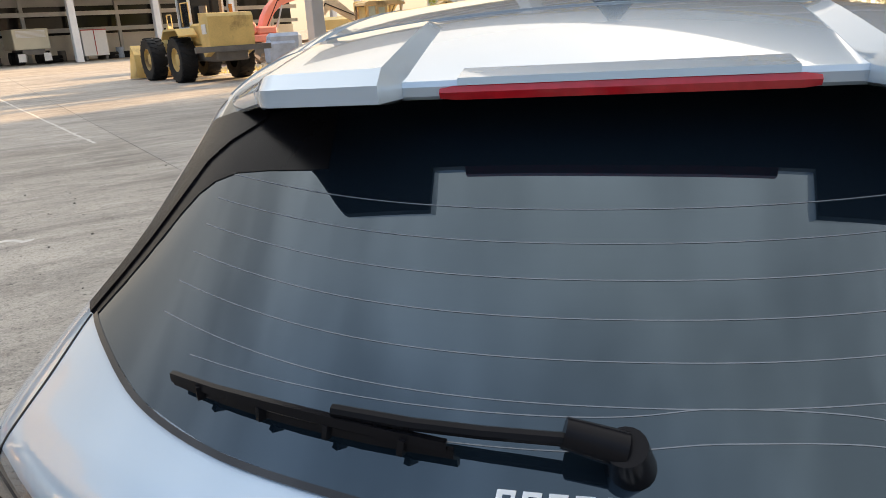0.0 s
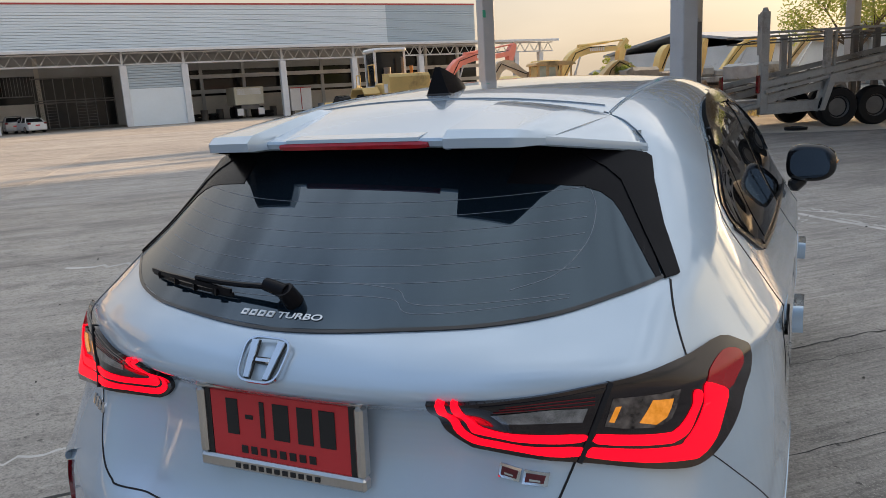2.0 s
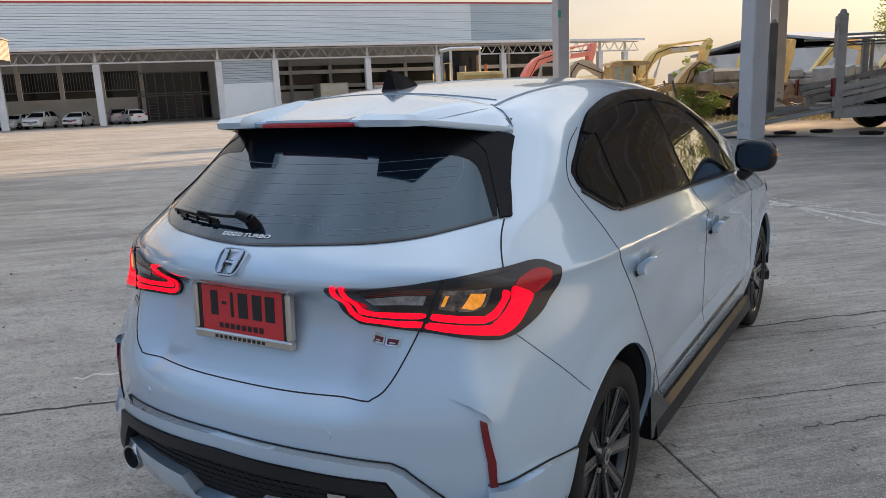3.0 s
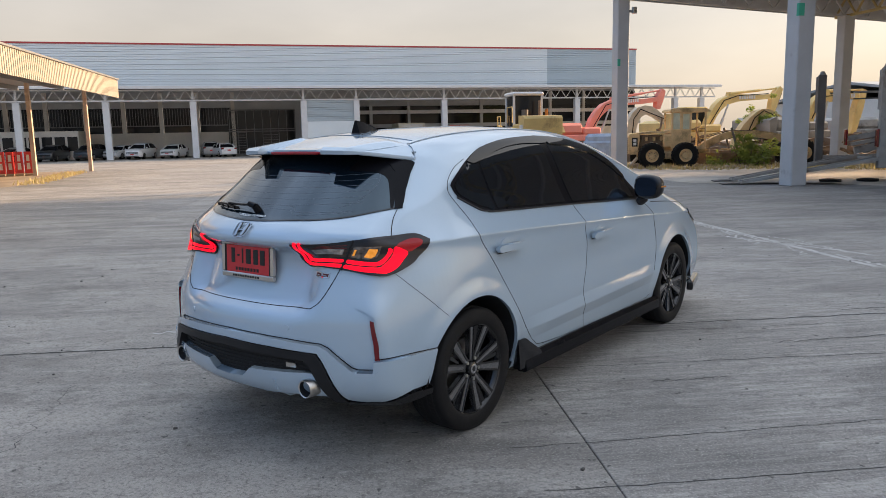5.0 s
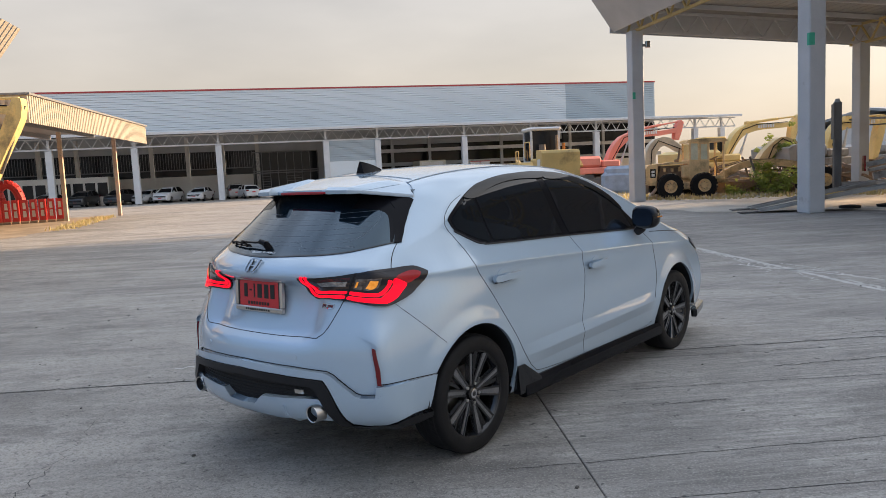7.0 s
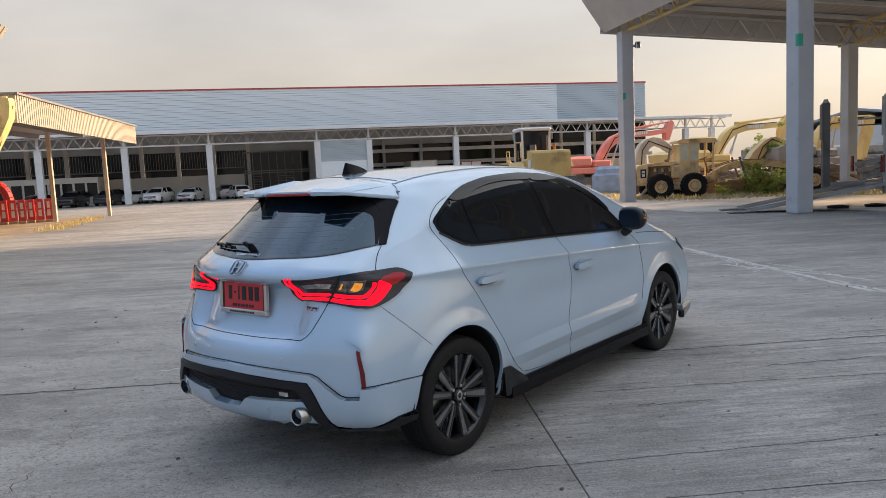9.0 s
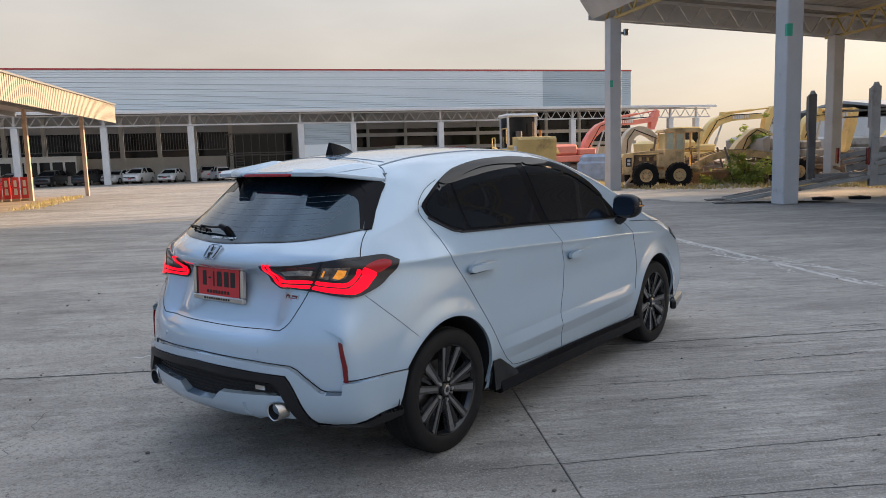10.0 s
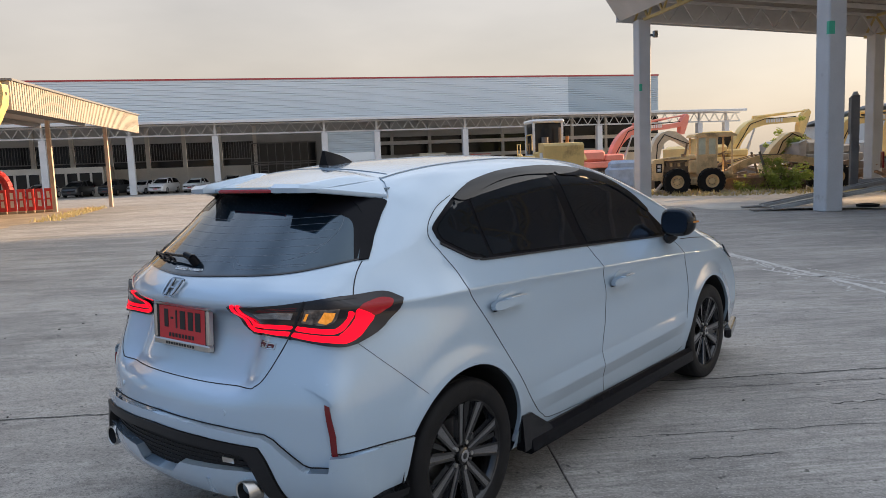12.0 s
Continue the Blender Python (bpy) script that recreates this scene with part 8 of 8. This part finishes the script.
g = Geo()
for e in limbs:
    for _ in range(230):
        d = Vector((rr.gauss(0, 1), rr.gauss(0, 1), rr.gauss(0, 0.7)))
        q = e + d.normalized() * rr.random() ** 0.5 * 0.95
        a = Vector((rr.gauss(0, 1), rr.gauss(0, 1), rr.gauss(0, 0.6))).normalized()
        b = a.orthogonal().normalized()
        s = rr.uniform(0.05, 0.12)
        g.add([q - a * s, q + b * s * 0.5, q + a * s, q - b * s * 0.5], [(0, 1, 2, 3)])
part("crown", g, LEAF, tree, smooth=0)
for x, y, turn in ((8.0, 46.5, 1.1), (11.4, 44.6, 2.6), (14.8, 45.8, 4.2)):
    copy_thing(tree, Matrix.Translation((x, y, 0)) @ Matrix.Rotation(turn, 4, "Z"))
rr = random.Random(5)
g = Geo()
for _ in range(2600):
    t = rr.random()
    p = Vector((-16 + 15.5 * t, 25.6 + 1.0 * math.sin(t * 9) + rr.uniform(-0.5, 3.2), 0))
    h = rr.uniform(0.05, 0.22)
    a = rr.uniform(0, 6.28)
    d = Vector((math.cos(a), math.sin(a), 0)) * 0.03
    g.add([p - d, p + d, p + Vector((rr.uniform(-0.08, 0.08), rr.uniform(-0.08, 0.08), h))], [(0, 1, 2)])
for _ in range(500):
    t = rr.random()
    p = Vector((-25.5 - 9.0 * t + rr.uniform(-0.3, 0.3), 8.6 + 6.0 * t + rr.uniform(-0.5, 0.5), 0))
    h = rr.uniform(0.05, 0.2)
    a = rr.uniform(0, 6.28)
    d = Vector((math.cos(a), math.sin(a), 0)) * 0.03
    g.add([p - d, p + d, p + Vector((rr.uniform(-0.08, 0.08), rr.uniform(-0.08, 0.08), h))], [(0, 1, 2)])
solid("dry_grass", g, LEAF_DRY, "dry yellow grass along the yard edge", "grass", kind="stuff", smooth=0)
g = Geo()
for _ in range(800):
    t = rr.random()
    p = Vector((-17 + 16.5 * t, 26.5 + 1.6 * math.sin(t * 9) + rr.uniform(0, 8), 0))
    s = rr.uniform(0.04, 0.10) + 0.14 * rr.random() ** 4
    g.box(-s, s, -s * 0.7, s * 0.7, -s * 0.3, s * 0.6, s * 0.3, Matrix.Translation(p) @ Euler((rr.uniform(-0.5, 0.5), rr.uniform(-0.5, 0.5), rr.uniform(0, 6))).to_matrix().to_4x4())
solid("rubble", g, RUBBLE, "heaps of grey-brown rubble and scrap", "rubble", kind="stuff", smooth=0)
g = Geo()
for i in range(190):
    p = Vector((-16 + 13.5 * rr.random(), 31.2 + 6 * rr.random(), 0.1 + 1.0 * rr.random() ** 1.7))
    d = Vector((rr.uniform(-1, 1), rr.uniform(-1, 1), rr.uniform(-0.2, 0.35)))
    g.beam(p - d * 0.8, p + d * 0.8, rr.uniform(0.05, 0.25), rr.uniform(0.05, 0.2))
solid("scrap_heap", g, RUSTY, "heap of rusty machine scrap", "scrap", kind="stuff")
solid("tarpaulin", Geo().box(-0.75, 0.75, -0.5, 0.5, 0.0, 1.40, 0.15).box(-0.9, 0.6, -0.6, 0.3, 0.0, 1.15, 0.2), BLUE_SCRAP, "faded blue tarpaulin over a crate in the scrap", "crate", facing(-13.75, 30.6, -0.45, 0.88))
for i, (x, y) in enumerate(((-1.3, 19.3), (-0.5, 19.9), (0.7, 19.0))):
    solid("loose_tyre_strip", Geo().lathe([(0.12, 0.0), (0.26, 0.0), (0.28, 0.07), (0.14, 0.09)], None, 14, True), RUBBER, "scrap of dark rubber lying on concrete", "rubber scrap", Matrix.Translation((x, y, 0.0)), group="rubber scraps")

solid("bent_pipe", Geo().tube([(-0.55, 0, 0.06), (-0.30, 0, 0.36), (0.05, 0.05, 0.34), (0.40, 0.05, 0.12)], 0.07, 10), WHITE_PLASTIC, "bent white pipe lying in dry grass", "pipe", facing(-9.75, 26.55, -0.6, 0.8))

# low sheds far behind the machines
far = thing("distant_shed", "low distant shed with a pale blue-grey roof", "shed", facing(6.0, 86.0, 0.59, 0.807))
part("roof", Geo().slab([(-9, 3.6), (0, 4.9), (9, 3.6), (9, 3.8), (0, 5.1), (-9, 3.8)], Matrix.Translation((0, -26, 0)) @ Matrix(((1, 0, 0, 0), (0, 0, 1, 0), (0, 1, 0, 0), (0, 0, 0, 1))), 52), ZINC, far)
part("wall", Geo().box(-8.6, 8.6, -25.6, 25.6, 0, 3.65), PLASTER, far)
for i in range(12):
    part("window", Geo().box(-8.66, -8.6, -23 + i * 4, -21 + i * 4, 1.2, 2.8), DARK_GLASS, far)
far2 = thing("distant_shed", "low distant shed with a cream wall and grey roof", "shed", facing(30.0, 78.0, 0.95, 0.3))
part("roof", Geo().slab([(-8, 3.8), (0, 5.0), (8, 3.8), (8, 4.0), (0, 5.2), (-8, 4.0)], Matrix.Translation((0, -26, 0)) @ Matrix(((1, 0, 0, 0), (0, 0, 1, 0), (0, 1, 0, 0), (0, 0, 0, 1))), 52), ZINC, far2)
part("wall", Geo().box(-7.6, 7.6, -25.6, 25.6, 0, 3.85), PLASTER, far2)
g = Geo()
for i in range(25):
    g.box(-6 + i * 0.5, -5.96 + i * 0.5, 0, 0.04, 0, 4.0)
for i in range(9):
    g.box(-6, 6, 0, 0.04, i * 0.5, i * 0.5 + 0.04)
fr = thing("lattice_sign_frame", "bare steel lattice sign frame on posts above the roofs", "sign frame", facing(11.0, 70.0, 0.1, 1.0))
part("lattice", Geo().add([(v[0], v[1], v[2] + 4.4) for v in g.v], g.f), FRAME, fr, smooth=0)
part("post", Geo().box(-5.5, -5.3, 0.05, 0.25, 0, 8.4).box(5.3, 5.5, 0.05, 0.25, 0, 8.4), FRAME, fr)

# second shed roof whose leaning fascia corner shows high over the yard
s2 = thing("sheet_roof_shed", "shed roof with a leaning ribbed sheet fascia on pillars", "shed", Matrix.Translation((-20.2, 5.95, 0)) @ Matrix((Vector((-0.62, -0.785, 0)), Vector((0.785, -0.62, 0)), Vector((0, 0, 1)))).transposed().to_4x4())
g = Geo()
for i in range(40):
    y = i * 0.3
    g.add([(0.9, y, 5.0), (0.9, y + 0.22, 5.0), (0.0, y + 0.22, 6.2), (0.0, y, 6.2), (0.94, y, 5.0), (0.94, y + 0.22, 5.0), (0.04, y + 0.22, 6.22), (0.04, y, 6.22)], [(0, 1, 2, 3), (7, 6, 5, 4), (0, 4, 5, 1), (3, 2, 6, 7), (0, 3, 7, 4), (1, 5, 6, 2)])
part("fascia", g, CREAM_SHEET, s2, smooth=0, kind="stuff")
part("roof", Geo().box(0.5, 12.0, 0.0, 12.0, 5.6, 5.7), ROOF_UNDER, s2)
for x, y in ((3.5, 0.6), (11.0, 0.6), (3.5, 11.0), (11.0, 11.0)):
    part("pillar", Geo().box(x - 0.25, x + 0.25, y - 0.25, y + 0.25, 0, 5.6), PILLAR, s2)
# ---- concrete slabs of the yard, joints recessed ----
SLAB = 5.2
ANG = radians(44.3)
ax, ay = Vector((math.cos(ANG), math.sin(ANG), 0)), Vector((-math.sin(ANG), math.cos(ANG), 0))
origin = Vector((-0.068, 1.587, 0))
slab_mesh = Geo().box(0.003, SLAB - 0.003, 0.003, SLAB - 0.003, -0.05, 0.0, 0.004).mesh("slab", CONCRETE, 0)
brushed_mesh = slab_mesh.copy()
brushed_mesh.materials[0] = BROOMED
turn = Matrix((ax, ay, Vector((0, 0, 1)))).transposed().to_4x4()
for i in range(-7, 8):
    for j in range(-5, 10):
        p = origin + ax * (i * SLAB) + ay * (j * SLAB)
        if (p - Vector((-4, 6, 0))).length > 34:
            continue
        ob = new("slab", brushed_mesh if i >= 0 or j > 1 else slab_mesh)
        ob.parent = ground
        ob.matrix_world = Matrix.Translation(p + Vector((0, 0, 0.0))) @ turn
